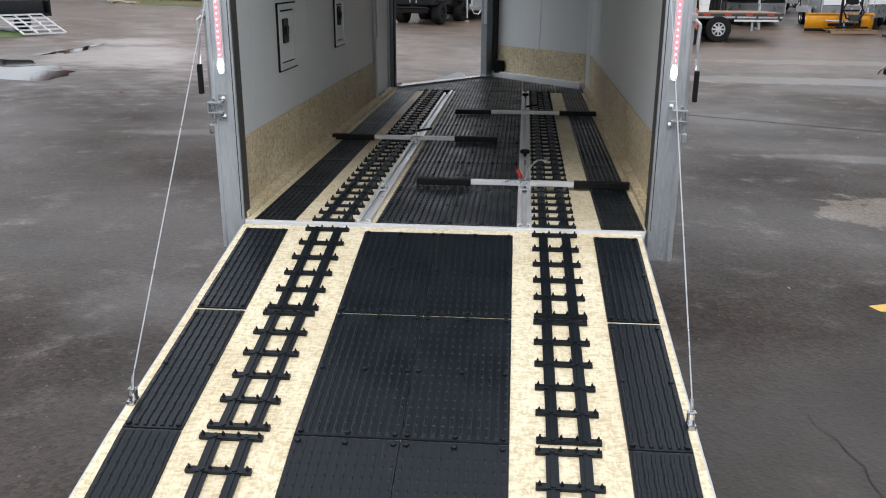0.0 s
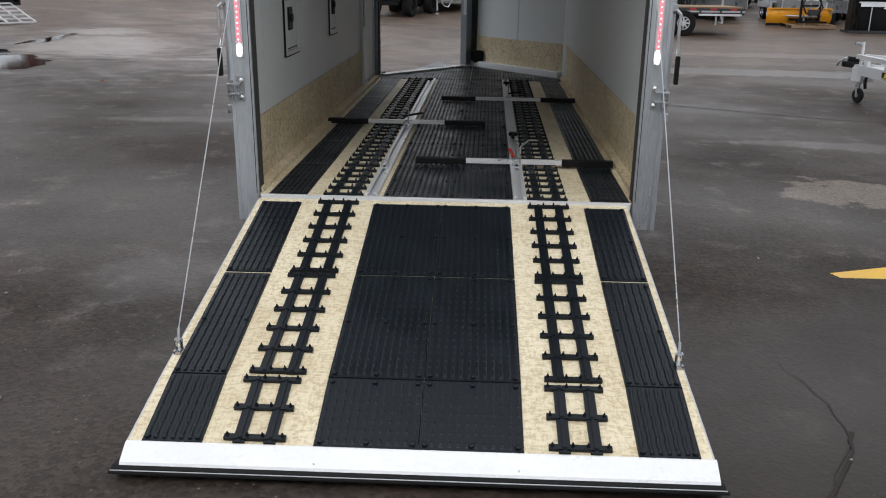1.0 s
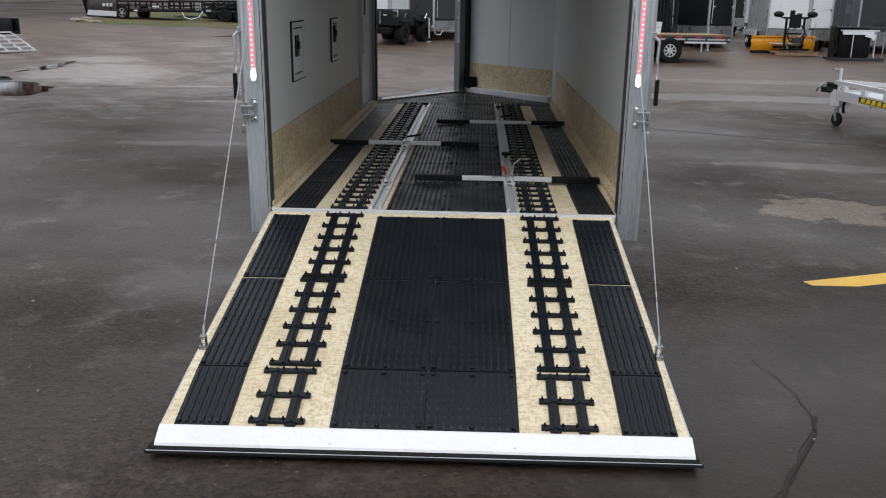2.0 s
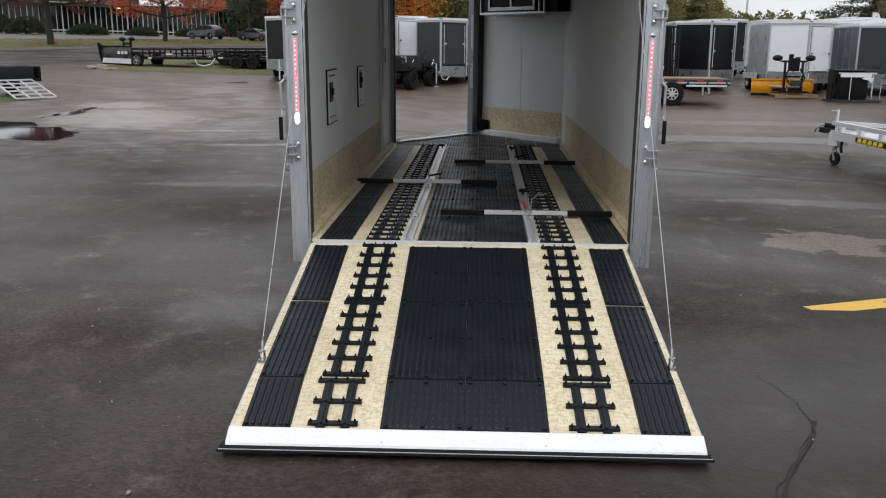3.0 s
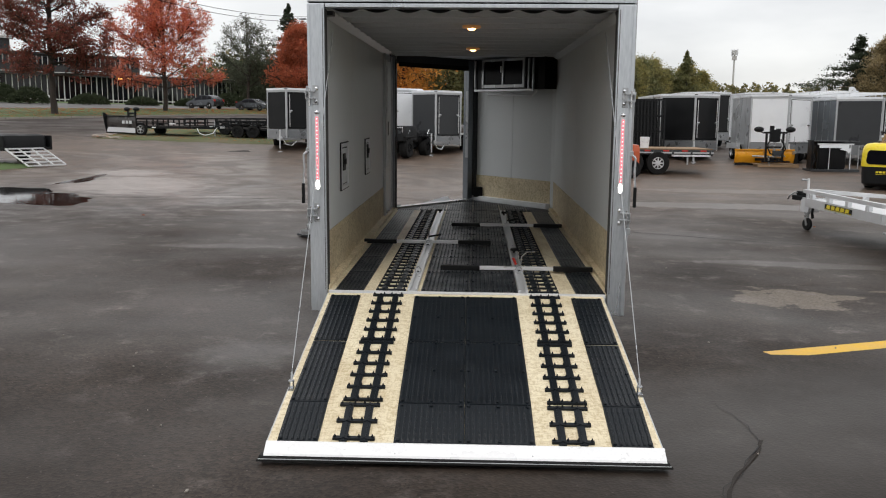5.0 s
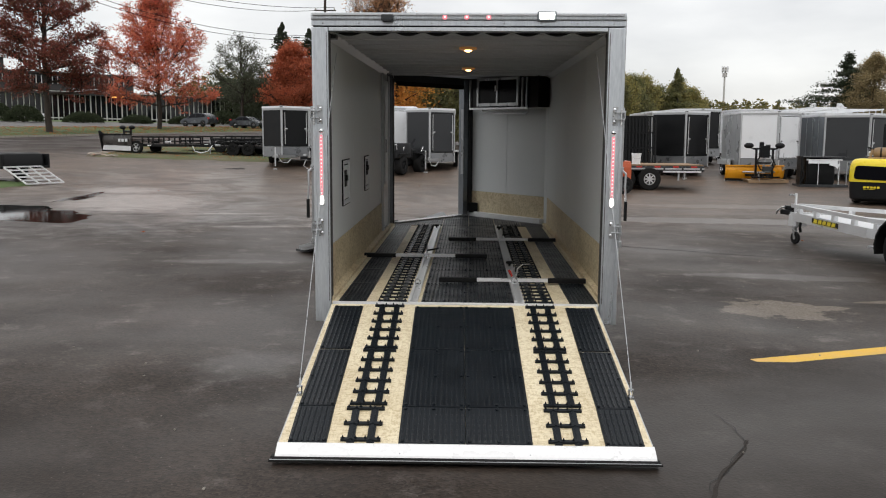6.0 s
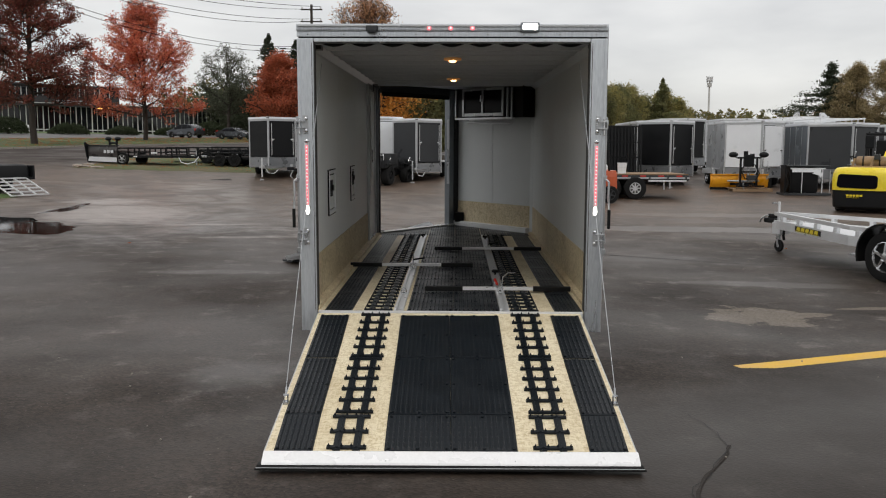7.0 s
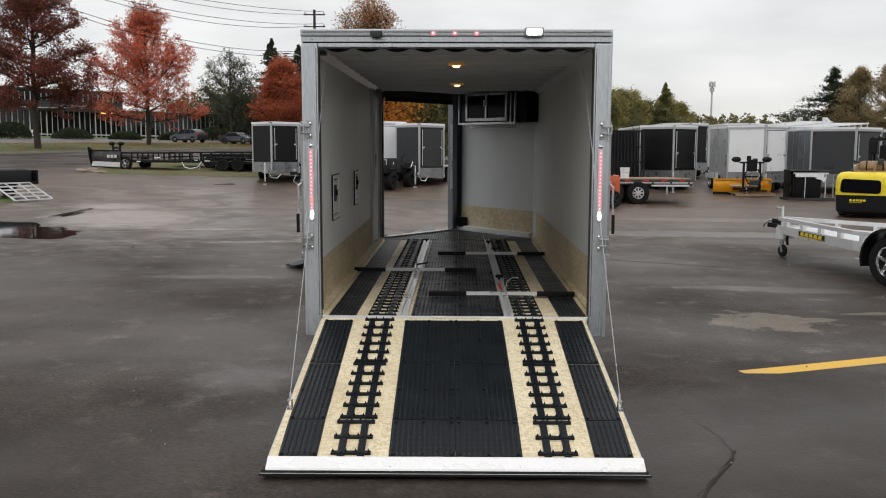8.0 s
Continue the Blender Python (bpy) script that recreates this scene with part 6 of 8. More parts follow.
crate(13.55, 26.0)


# ---- stack of upright black steel gates ----
def steel_gate(x, y, lean):
    t = thing("steel_ramp_gate", "black steel mesh ramp gate stood upright in a stack", "ramp gate", pose(x, y, gz(x, y), lean, 0, 0), "stacked ramp gates")
    w, h = 1.6, 2.5
    for a, b, c, d in ((-w / 2, w / 2, 0, 0.06), (-w / 2, w / 2, h - 0.06, h), (-w / 2, -w / 2 + 0.06, 0.06, h - 0.06), (w / 2 - 0.06, w / 2, 0.06, h - 0.06)):
        part("gate_rail", box(B(), a, b, -0.03, 0.03, c, d, 0.004), BLACK, t)
    bar = finish(box(B(), -0.03, 0.03, -0.02, 0.02, 0.06, h - 0.06, 0.003), "gate_bar")
    for k in range(11):
        part("gate_bar", bar, BLACK, t).location = (-w / 2 + 0.13 + k * 0.134, 0, 0)
    for k in range(3):
        part("gate_bar", box(B(), -w / 2 + 0.06, w / 2 - 0.06, -0.02, 0.02, 0.6 + k * 0.6, 0.66 + k * 0.6, 0.003), BLACK, t)
    return t


for k in range(6):
    steel_gate(7.05 - 0.15 * k, 28.0 + 0.20 * k, -4 - 2.0 * k)


# ---- orange lift truck seen beside the deck trailer ----
def orange_truck(x, y):
    z = gz(x, y)
    t = thing("lift_truck", "orange lift truck parked behind the trailer frame", "lift truck", pose(x, y, z))
    part("body", box(B(), -0.75, 0.6, -0.5, 0.5, 0.35, 1.05, 0.12), ORANGE, t)
    part("counterweight", box(B(), 0.25, 0.62, -0.52, 0.52, 0.28, 0.98, 0.14), ORANGE, t)
    part("seat", box(B(), -0.3, 0.15, -0.25, 0.25, 1.05, 1.3, 0.06), RUBBER, t)
    for sx in (-0.65, 0.35):
        for sy in (-0.45, 0.45):
            part("guard_post", rod(B(), (sx, sy, 1.0), (sx * 0.8, sy, 2.05), 0.035, 8), BLACK, t)
    part("overhead_guard", box(B(), -0.56, 0.32, -0.48, 0.48, 2.05, 2.1, 0.02), BLACK, t)
    for sx in (-0.5, 0.38):
        for sy in (-1, 1):
            w = wheel(t, 0, 0, 0, 0.28, 0.2, 1, DKGREY)
            w.matrix_basis = pose(sx, sy * 0.48, 0.28, 0, 0, 90 * sy)
    return t


orange_truck(4.80, 21.2)


# ---- yellow and black forklift ----
def forklift(x, y, turn):
    z = gz(x, y)
    t = thing("forklift", "yellow and black forklift standing behind a silver trailer", "forklift", pose(x, y, z, 0, 0, turn))
    part("chassis", box(B(), -0.74, 0.74, 0.0, 4.0, 0.30, 0.62, 0.06), BLACK, t)
    part("counterweight", soft_box(-0.80, 0.80, -0.64, 1.0, [(0.10, 0.12), (0.18, 0.03), (0.45, 0.01), (0.70, 0.01)], 0.28), BLACK, t, "black counterweight", True)
    part("hood", soft_box(-0.81, 0.81, -0.66, 1.05, [(0.64, 0.0), (0.95, 0.0), (1.10, 0.015), (1.20, 0.05), (1.255, 0.11), (1.27, 0.18)], 0.30, 7), LIFT_YELLOW, t, "bright yellow rear hood", True)
    bm = B()
    poly = []
    for cx, cz, s in ((0.28, 0.97, 0), (-0.54, 1.0, 1), (-0.56, 0.80, 2), (0.28, 0.78, 3)):
        for k in range(5):
            an = math.pi / 2 * (s + k / 4)
            poly.append((cx + 0.09 * math.cos(an), cz + 0.09 * math.sin(an)))
    part("rear_grille", prism(bm, poly, lambda u, w, q: Vector((u, -0.675 + q, w)), 0.03), PANE, t, "dark rear grille opening")
    for k in range(5):
        part("logo_bar", box(B(), -0.40 + k * 0.085, -0.335 + k * 0.085, -0.652, -0.638, 0.47, 0.525, 0.004), LIFT_YELLOW, t)
    part("logo_line", box(B(), -0.40, -0.08, -0.652, -0.640, 0.435, 0.443), LIFT_YELLOW, t)
    part("engine_cover", box(B(), -0.55, 0.55, 0.5, 2.4, 1.22, 1.34, 0.05), DKGREY, t)
    part("gas_bottle", lathe(B(), [(0.03, -0.42), (0.13, -0.38), (0.155, -0.3), (0.155, 0.3), (0.13, 0.38), (0.03, 0.42)], pose(0.1, 0.25, 1.43, 0, 90, 0), 16), PALLET, t, "rusty brown gas bottle", True)
    for sx in (-0.12, 0.30):
        part("bottle_strap", rod(B(), (sx, 0.25, 1.43), (sx + 0.04, 0.25, 1.43), 0.162, 16), BLACK, t)
    part("bottle_valve", rod(B(), (-0.42, 0.25, 1.43), (-0.36, 0.25, 1.43), 0.05, 8), STEEL, t)
    part("hose", pipe(B(), [(-0.4, 0.25, 1.45), (-0.45, 0.35, 1.58), (-0.3, 0.5, 1.52), (-0.25, 0.6, 1.34)], 0.02, 6), RUBBER, t)
    part("seat", box(B(), 0.0, 0.56, 2.4, 2.95, 1.34, 1.52, 0.06), RUBBER, t)
    part("seat_back", box(B(), 0.0, 0.56, 2.32, 2.45, 1.50, 2.05, 0.06), RUBBER, t)
    for sx in (-0.5, 0.5):
        part("guard_post", pipe(B(), [(sx + 0.25, 2.25, 1.22), (sx + 0.25, 2.40, 2.2)], 0.045, 8), BLACK, t)
        part("guard_post", pipe(B(), [(sx + 0.25, 3.8, 0.62), (sx + 0.25, 3.5, 2.2)], 0.045, 8), BLACK, t)
        part("mast_rail", box(B(), sx * 0.8 - 0.06, sx * 0.8 + 0.06, 4.02, 4.2, 0.1, 2.3, 0.01), BLACK, t)
        part("fork", box(B(), sx * 0.6 - 0.06, sx * 0.6 + 0.06, 4.2, 5.2, 0.08, 0.13, 0.01), STEEL, t)
        for yy, r in ((0.55, 0.30), (3.5, 0.38)):
            wheel(t, sx * 1.36, yy, r, r, 0.26, 1 if sx > 0 else -1, DKGREY)
    part("overhead_guard", box(B(), -0.29, 0.79, 2.35, 3.6, 2.2, 2.27, 0.02), BLACK, t)
    for k in range(6):
        part("guard_slat", box(B(), -0.23 + k * 0.18, -0.18 + k * 0.18, 2.4, 3.55, 2.27, 2.31, 0.004), BLACK, t)
    part("guard_pillar", beam(B(), (0.30, 0.95, 1.24), (0.52, 1.75, 2.15), 0.10, 0.10), LIFT_YELLOW, t, "sloping yellow guard pillar")
    part("tank_cradle", box(B(), -0.42, 0.62, 0.02, 0.52, 1.26, 1.31, 0.01), PALLET, t, "rusty tank cradle")
    for sx in (-0.36, 0.12, 0.52):
        part("cradle_post", beam(B(), (sx, 0.06, 1.30), (sx + 0.05, 0.12, 1.52), 0.05, 0.05), PALLET, t)
    part("regulator", box(B(), 0.18, 0.34, 0.0, 0.14, 1.48, 1.64, 0.03), DKGREY, t)
    part("rear_lamp", box(B(), -0.30, -0.05, 2.28, 2.40, 1.80, 2.20, 0.04), BLACK, t)
    return t


forklift(11.79, 17.75, -32)


# ---- silver open utility trailer with V tongue ----
def open_trailer(x, y, turn):
    z = gz(x, y)
    t = thing("utility_trailer", "silver open aluminium utility trailer with V tongue", "trailer", pose(x, y, z, 0, 0, turn))
    half, back, end = 0.86, 2.45, 5.4
    for zc, h, w in ((0.645, 0.06, 0.06), (0.465, 0.14, 0.07)):
        bm = B()
        for sx in (-1, 1):
            beam(bm, (sx * 0.06, 0.1, zc), (sx * half, -back, zc), w, h)
            beam(bm, (sx * half, -back, zc), (sx * half, -end, zc), w, h)
        beam(bm, (-half, -end, zc), (half, -end, zc), w, h)
        part("top_rail" if zc > 0.6 else "main_rail", bm, ALU_BRIGHT, t)
    for sx in (-1, 1):
        for f in (0.12, 0.36, 0.60, 0.84):
            p = (sx * (0.06 + (half - 0.06) * f), 0.1 - (back + 0.1) * f)
            part("rail_post", box(B(), p[0] - 0.035, p[0] + 0.035, p[1] - 0.035, p[1] + 0.035, 0.535, 0.615, 0.006), ALU_BRIGHT, t)
        for k in range(5):
            yy = -back - 0.15 - k * 0.68
            part("rail_post", box(B(), sx * half - 0.035, sx * half + 0.035, yy - 0.035, yy + 0.035, 0.535, 0.615, 0.006), ALU_BRIGHT, t)
    bm = B()
    for k in range(9):
        f = 0.25 + 0.75 * k / 8
        yy = -back * f
        beam(bm, (-half * f, yy, 0.43), (half * f, yy, 0.43), 0.05, 0.05)
    part("cross_members", bm, ALU_BRIGHT, t)
    plank = finish(box(B(), -half + 0.04, half - 0.04, -0.09, 0.09, 0.50, 0.53, 0.004), "deck_plank")
    for k in range(15):
        part("deck_plank", plank, ALU, t).location = (0, -back - 0.12 - k * 0.2, 0)
    bm = B()
    prism(bm, [(-0.12, -0.15), (-half + 0.04, -back), (half - 0.04, -back), (0.12, -0.15)], lambda u, w, q: Vector((u, w, 0.505 + q)), 0.018)
    part("nose_deck", bm, ALU_BRIGHT, t, "bright aluminium floor in the V")
    part("coupler", box(B(), -0.06, 0.06, 0.05, 0.42, 0.47, 0.56, 0.025), BLACK, t, "black ball coupler")
    part("coupler_latch", box(B(), -0.035, 0.035, 0.1, 0.34, 0.56, 0.63, 0.015), BLACK, t)
    part("coupler_pin", pipe(B(), [(0.05, 0.30, 0.58), (-0.09, 0.32, 0.60), (-0.12, 0.40, 0.54), (-0.10, 0.46, 0.48)], 0.014, 6), STEEL, t)
    part("tongue_plate", box(B(), -0.13, 0.09, -0.10, 0.10, 0.30, 0.50, 0.006), ALU_BRIGHT, t, "bright jack mounting plate")
    part("wiring_plug", pipe(B(), [(-0.14, -0.22, 0.40), (-0.17, -0.24, 0.30), (-0.16, -0.25, 0.22)], 0.022, 6), RUBBER, t)
    part("safety_chain", pipe(B(), [(-0.07, 0.1, 0.5), (-0.1, 0.05, 0.35), (-0.1, -0.08, 0.28), (-0.09, -0.2, 0.42)], 0.012, 6), STEEL, t)
    jk = part("jack", rod(B(), (-0.10, -0.02, 0.22), (-0.10, -0.02, 0.86), 0.022, 10), ALU_BRIGHT, t)
    part("jack_handle", pipe(B(), [(-0.10, -0.02, 0.82), (-0.15, 0.03, 0.84), (-0.20, 0.03, 0.83)], 0.014, 6), STEEL, jk)
    bm = B()
    for sx in (-0.03, 0.03):
        beam(bm, (-0.10 + sx, -0.02, 0.30), (-0.10 + sx, -0.06, 0.10), 0.006, 0.04)
    part("caster_fork", bm, STEEL, jk)
    c = B()
    lathe(c, [(0.03, -0.022), (0.095, -0.022), (0.105, -0.01), (0.105, 0.01), (0.095, 0.022), (0.03, 0.022)], pose(-0.10, -0.06, 0.105, 0, 90, 0), 20)
    part("caster_wheel", c, TYRE, jk, "black caster wheel", True)
    part("caster_hub", rod(B(), (-0.13, -0.06, 0.105), (-0.07, -0.06, 0.105), 0.028, 10), STEEL, jk)
    part("reflector", box(B(), -0.20, -0.13, -0.30, -0.24, 0.40, 0.46, 0.008), RED, t)
    # yellow-on-black name plate, lettering as plain bars
    d = Vector((-(half - 0.06), -(back + 0.1), 0)).normalized()
    m = Matrix.Translation((-0.06 + d.x * 0.90, 0.1 + d.y * 0.90, 0.465)) @ d.to_track_quat("X", "Z").to_matrix().to_4x4()
    sign = part("name_plate", box(B(), 0, 0.92, -0.045, -0.038, -0.036, 0.046, 0.003, m), BLACK, t, "black and yellow name plate")
    for k in range(5):
        part("plate_bar", prism(B(), [(0.07 + k * 0.16, -0.018), (0.19 + k * 0.16, -0.018), (0.205 + k * 0.16, 0.038), (0.10 + k * 0.16, 0.038)], lambda u, w, q: m @ Vector((u, -0.0455 - q, w)), 0.005), LIFT_YELLOW, sign)
    part("plate_line", box(B(), 0.02, 0.90, -0.050, -0.0455, -0.032, -0.026, 0.001, m), LIFT_YELLOW, sign)
    for sx in (-1, 1):
        wheel(t, sx * (half + 0.16), -3.3, 0.335, 0.335, 0.21, sx, CHROME, 5)
        bm = B()
        arc = [(-3.3 + 0.44 * math.cos(a), 0.36 + 0.42 * math.sin(a)) for a in [math.pi * k / 10 for k in range(-1, 12)]]
        poly = arc + [(-3.3 + (q[0] + 3.3) * 0.94, 0.36 + (q[1] - 0.36) * 0.94) for q in arc[::-1]]
        prism(bm, poly, lambda u, w, q, sx=sx: Vector((sx * half + sx * q, u, w)), 0.30)
        part("fender", bm, MATTE_PLASTIC, t, "black plastic fender", True)
        part("fender_step", box(B(), sx * (half + 0.15) - 0.13, sx * (half + 0.15) + 0.13, -2.86, -2.74, 0.30, 0.33, 0.005), ALU, t)
    part("axle", rod(B(), (-half, -3.3, 0.335), (half, -3.3, 0.335), 0.03, 8), BLACK, t)
    return t


open_trailer(5.78, 8.4, 18)


# ---- black landscape trailer with a silver ramp let down ----
def ramp_trailer(x, y, turn):
    z = gz(x, y) + 0.03
    t = thing("utility_trailer", "black utility trailer with a silver slatted ramp lowered", "trailer", pose(x, y, z, 0, 0, turn))
    ex, ez, hw = -0.95, 0.47, 0.61
    for sy in (-hw, -hw / 3, hw / 3, hw):
        part("ramp_rail", beam(B(), (0, sy, 0.02), (ex, sy, ez), 0.035, 0.035), ALU_BRIGHT, t)
    for k in range(6):
        f = k / 5
        part("ramp_slat", beam(B(), (ex * f, -hw, 0.025 + (ez - 0.02) * f), (ex * f, hw, 0.025 + (ez - 0.02) * f), 0.04, 0.04), ALU_BRIGHT, t)
    part("deck", box(B(), -4.2, ex - 0.02, -hw - 0.05, hw + 0.33, 0.42, 0.50, 0.01), BLACK, t)
    for sy in (-hw - 0.02, hw + 0.30):
        part("side_panel", box(B(), -4.2, ex - 0.02, sy - 0.03, sy + 0.03, 0.50, 0.84, 0.01), BLACK, t)
    part("front_panel", box(B(), -4.2, -4.14, -hw, hw + 0.27, 0.50, 0.84, 0.01), BLACK, t)
    part("loaded_tarp", soft_box(-3.9, ex - 0.1, -hw + 0.03, hw + 0.25, [(0.50, 0.0), (0.72, 0.0), (0.84, 0.04), (0.88, 0.12)], 0.12), BLACK, t, "black sheeted load", True)
    for sy in (-1, 1):
        w = wheel(t, 0, 0, 0, 0.29, 0.18, 1, SKIN)
        w.matrix_basis = pose(-2.5, sy * (hw + 0.31) + 0.14, 0.27, 0, 0, 90 * sy)
        part("fender", box(B(), -2.9, -2.1, sy * (hw + 0.31) + 0.03, sy * (hw + 0.31) + 0.25, 0.60, 0.63, 0.015), BLACK, t)
    return t


ramp_trailer(-11.88, 17.95, -26)


# ---- row of black open trailers with a dark plow on the island ----
def rail_trailer(x, y, turn, length, label, axle_at=0.5, twin=True, gate=False):
    z = gz(x + length / 2, y) + 0.05
    t = thing("utility_trailer", label, "trailer", pose(x, y, z, 0, 0, turn), "black open trailers")
    h, dk = 0.80, 0.42
    part("deck", box(B(), 0, length, -0.85, 0.85, dk - 0.10, dk, 0.01), BLACK, t)
    planks = finish(box(B(), 0.03, length - 0.03, -0.078, 0.078, dk, dk + 0.03, 0.003), "deck_plank")
    for k in range(10):
        part("deck_plank", planks, CHARRED, t).location = (0, -0.75 + k * 0.166, 0)
    for sy in (-0.85, 0.85):
        part("top_rail", box(B(), 0, length, sy - 0.035, sy + 0.035, h - 0.07, h, 0.006), BLACK, t)
        part("mid_rail", box(B(), 0, length, sy - 0.02, sy + 0.02, 0.55, 0.59, 0.004), BLACK, t)
        n = int(length / 0.5)
        for k in range(n + 1):
            part("rail_post", box(B(), k * (length - 0.06) / n, k * (length - 0.06) / n + 0.06, sy - 0.025, sy + 0.025, dk, h - 0.07, 0.004), BLACK, t)
    for xx in (0.0, length - 0.06):
        part("front_rail", box(B(), xx, xx + 0.06, -0.81, 0.81, h - 0.06, h, 0.006), BLACK, t)
    bm = B()
    for sy in (-1, 1):
        beam(bm, (length, sy * 0.55, dk - 0.05), (length + 1.1, 0, dk - 0.06), 0.07, 0.1)
    part("tongue", bm, BLACK, t)
    part("jack", rod(B(), (length + 0.8, 0, 0.0), (length + 0.8, 0, 0.66), 0.03, 8), STEEL, t)
    part("coupler", box(B(), length + 1.05, length + 1.3, -0.05, 0.05, dk - 0.08, dk + 0.02, 0.02), STEEL, t)
    part("chain", pipe(B(), [(length + 0.95, -0.1, dk - 0.04), (length + 0.8, -0.25, 0.12), (length + 0.5, -0.4, 0.03), (length + 0.25, -0.5, 0.12), (length + 0.15, -0.5, dk - 0.08)], 0.02, 6), WHITE, t)
    a0 = length * axle_at
    for xx in ((a0, a0 + 0.72) if twin else (a0,)):
        for sy in (-1, 1):
            w = wheel(t, 0, 0, 0, 0.30, 0.19, 1, SKIN if not twin else BLACK)
            w.matrix_basis = pose(xx, sy * 0.98, 0.28, 0, 0, 90 * sy)
    for sy in (-1, 1):
        part("fender", box(B(), a0 - 0.42, a0 + (1.14 if twin else 0.42), sy * 0.98 - 0.1, sy * 0.98 + 0.1, 0.60, 0.65, 0.02), BLACK, t)
        part("sticker", box(B(), length * 0.62, length * 0.62 + 0.3, sy * 0.885 - 0.004, sy * 0.885 + 0.004, 0.52, 0.58), WHITE, t)
        part("sticker", box(B(), length * 0.30, length * 0.30 + 0.18, sy * 0.885 - 0.004, sy * 0.885 + 0.004, 0.35, 0.40), WHITE, t)
    if gate:
        bm = B()
        prism(bm, [(length - 0.1, 0.8), (length - 1.2, 0.85), (length + 0.1, 1.5), (length + 0.2, 0.85)], lambda u, w, q: Vector((u, -0.02 + q, w)), 0.05)
        part("ramp_gate", bm, BLACK, t, "raised black ramp gate")
    return t


rail_trailer(-15.3, 34.4, -6, 2.7, "small black open utility trailer with rail sides on grass", 0.12, False)
rail_trailer(-13.9, 37.0, -3, 4.2, "black open utility trailer parked behind another")
rail_trailer(-11.6, 34.9, -4, 2.5, "black open utility trailer in the middle of the row", 0.4)
rail_trailer(-12.2, 39.0, -2, 4.0, "black open utility trailer with its ramp gate raised", 0.5, True, True)


def dark_plow(x, y, turn):
    z = gz(x, y) + 0.05
    t = thing("snow_plow", "dark steel snow plow blade with bright cutting edge", "snow plow", pose(x, y, z, 0, 0, turn))
    bm = B()
    arc = [(0.10 - 0.11 * math.sin(f * 2.4), 0.05 + 0.80 * f) for f in (0, 0.15, 0.3, 0.45, 0.6, 0.75, 0.9, 1.0)]
    prism(bm, arc + [(p[0] + 0.03, p[1]) for p in arc[::-1]], lambda u, w, q: Vector((-1.0 + q, u, w)), 2.0)
    part("blade", bm, DARK_BLADE, t, "dark curved blade", True)
    part("cutting_edge", prism(B(), [(-0.86, 0.34), (0.99, 0.30), (0.99, 0.08), (-0.98, 0.12)], lambda u, w, q: Vector((u, -0.045 + q, w)), 0.03), ALU_BRIGHT, t, "bright cutting edge")
    for k in range(3):
        part("logo_bar", box(B(), 0.16 + k * 0.24, 0.33 + k * 0.24, -0.062, -0.05, 0.50, 0.64, 0.004), ALU_BRIGHT, t)
    part("top_lip", box(B(), -1.0, 1.0, -0.07, 0.14, 0.84, 0.875, 0.01), BLACK, t)
    part("wing", prism(B(), [(0.14, 0.04), (-0.02, 0.06), (-0.10, 0.5), (-0.16, 0.98), (-0.10, 1.02), (0.14, 0.86)], lambda u, w, q: Vector((-1.03 + q - 0.05 * w, u, w)), 0.03), BLACK, t, "flared end wing")
    for sx in (-0.3, 0.35):
        bm = B()
        bmesh.ops.create_uvsphere(bm, u_segments=12, v_segments=8, radius=1, matrix=Matrix.Translation((sx - 0.1, 0.7, 1.18)) @ Matrix.Diagonal((0.19, 0.12, 0.10, 1)))
        part("headlamp", bm, BLACK, t, "", True)
        part("headlamp_post", rod(B(), (sx * 0.5 - 0.1, 0.7, 0.4), (sx * 0.8 - 0.1, 0.7, 1.12), 0.05, 8), BLACK, t)
    part("headlamp_bar", rod(B(), (-0.35, 0.7, 0.98), (0.2, 0.7, 0.98), 0.05, 8), BLACK, t)
    part("lift_frame", box(B(), -0.5, 0.5, 0.25, 0.8, 0.15, 0.55, 0.03), BLACK, t)
    return t


dark_plow(-16.15, 33.75, -29)


def field_stone(x, y, sx, sy, sz, seed):
    rnd = random.Random(seed)
    bm = B()
    bmesh.ops.create_icosphere(bm, subdivisions=2, radius=1, matrix=Matrix.Diagonal((sx, sy, sz, 1)))
    for v in bm.verts:
        k = 1 + rnd.uniform(-0.16, 0.16)
        v.co = Vector((v.co.x * k, v.co.y * k, min(v.co.z * k, sz * 0.8)))
    ob = tagged(part("field_stone", bm, STONE), "pale flat stone at the edge of the grass island", "stone", "stones by the island")
    ob.matrix_world = pose(x, y, gz(x, y) + sz * 0.35, 0, 0, rnd.uniform(0, 180))


for k, (fx, fy, fsx, fsy, fsz) in enumerate(((-16.6, 32.1, 0.26, 0.20, 0.10), (-16.1, 31.7, 0.36, 0.20, 0.09), (-15.5, 31.5, 0.34, 0.18, 0.08), (-16.3, 32.5, 0.22, 0.18, 0.13), (-16.9, 32.6, 0.20, 0.16, 0.08))):
    field_stone(fx, fy, fsx, fsy, fsz, 300 + k)


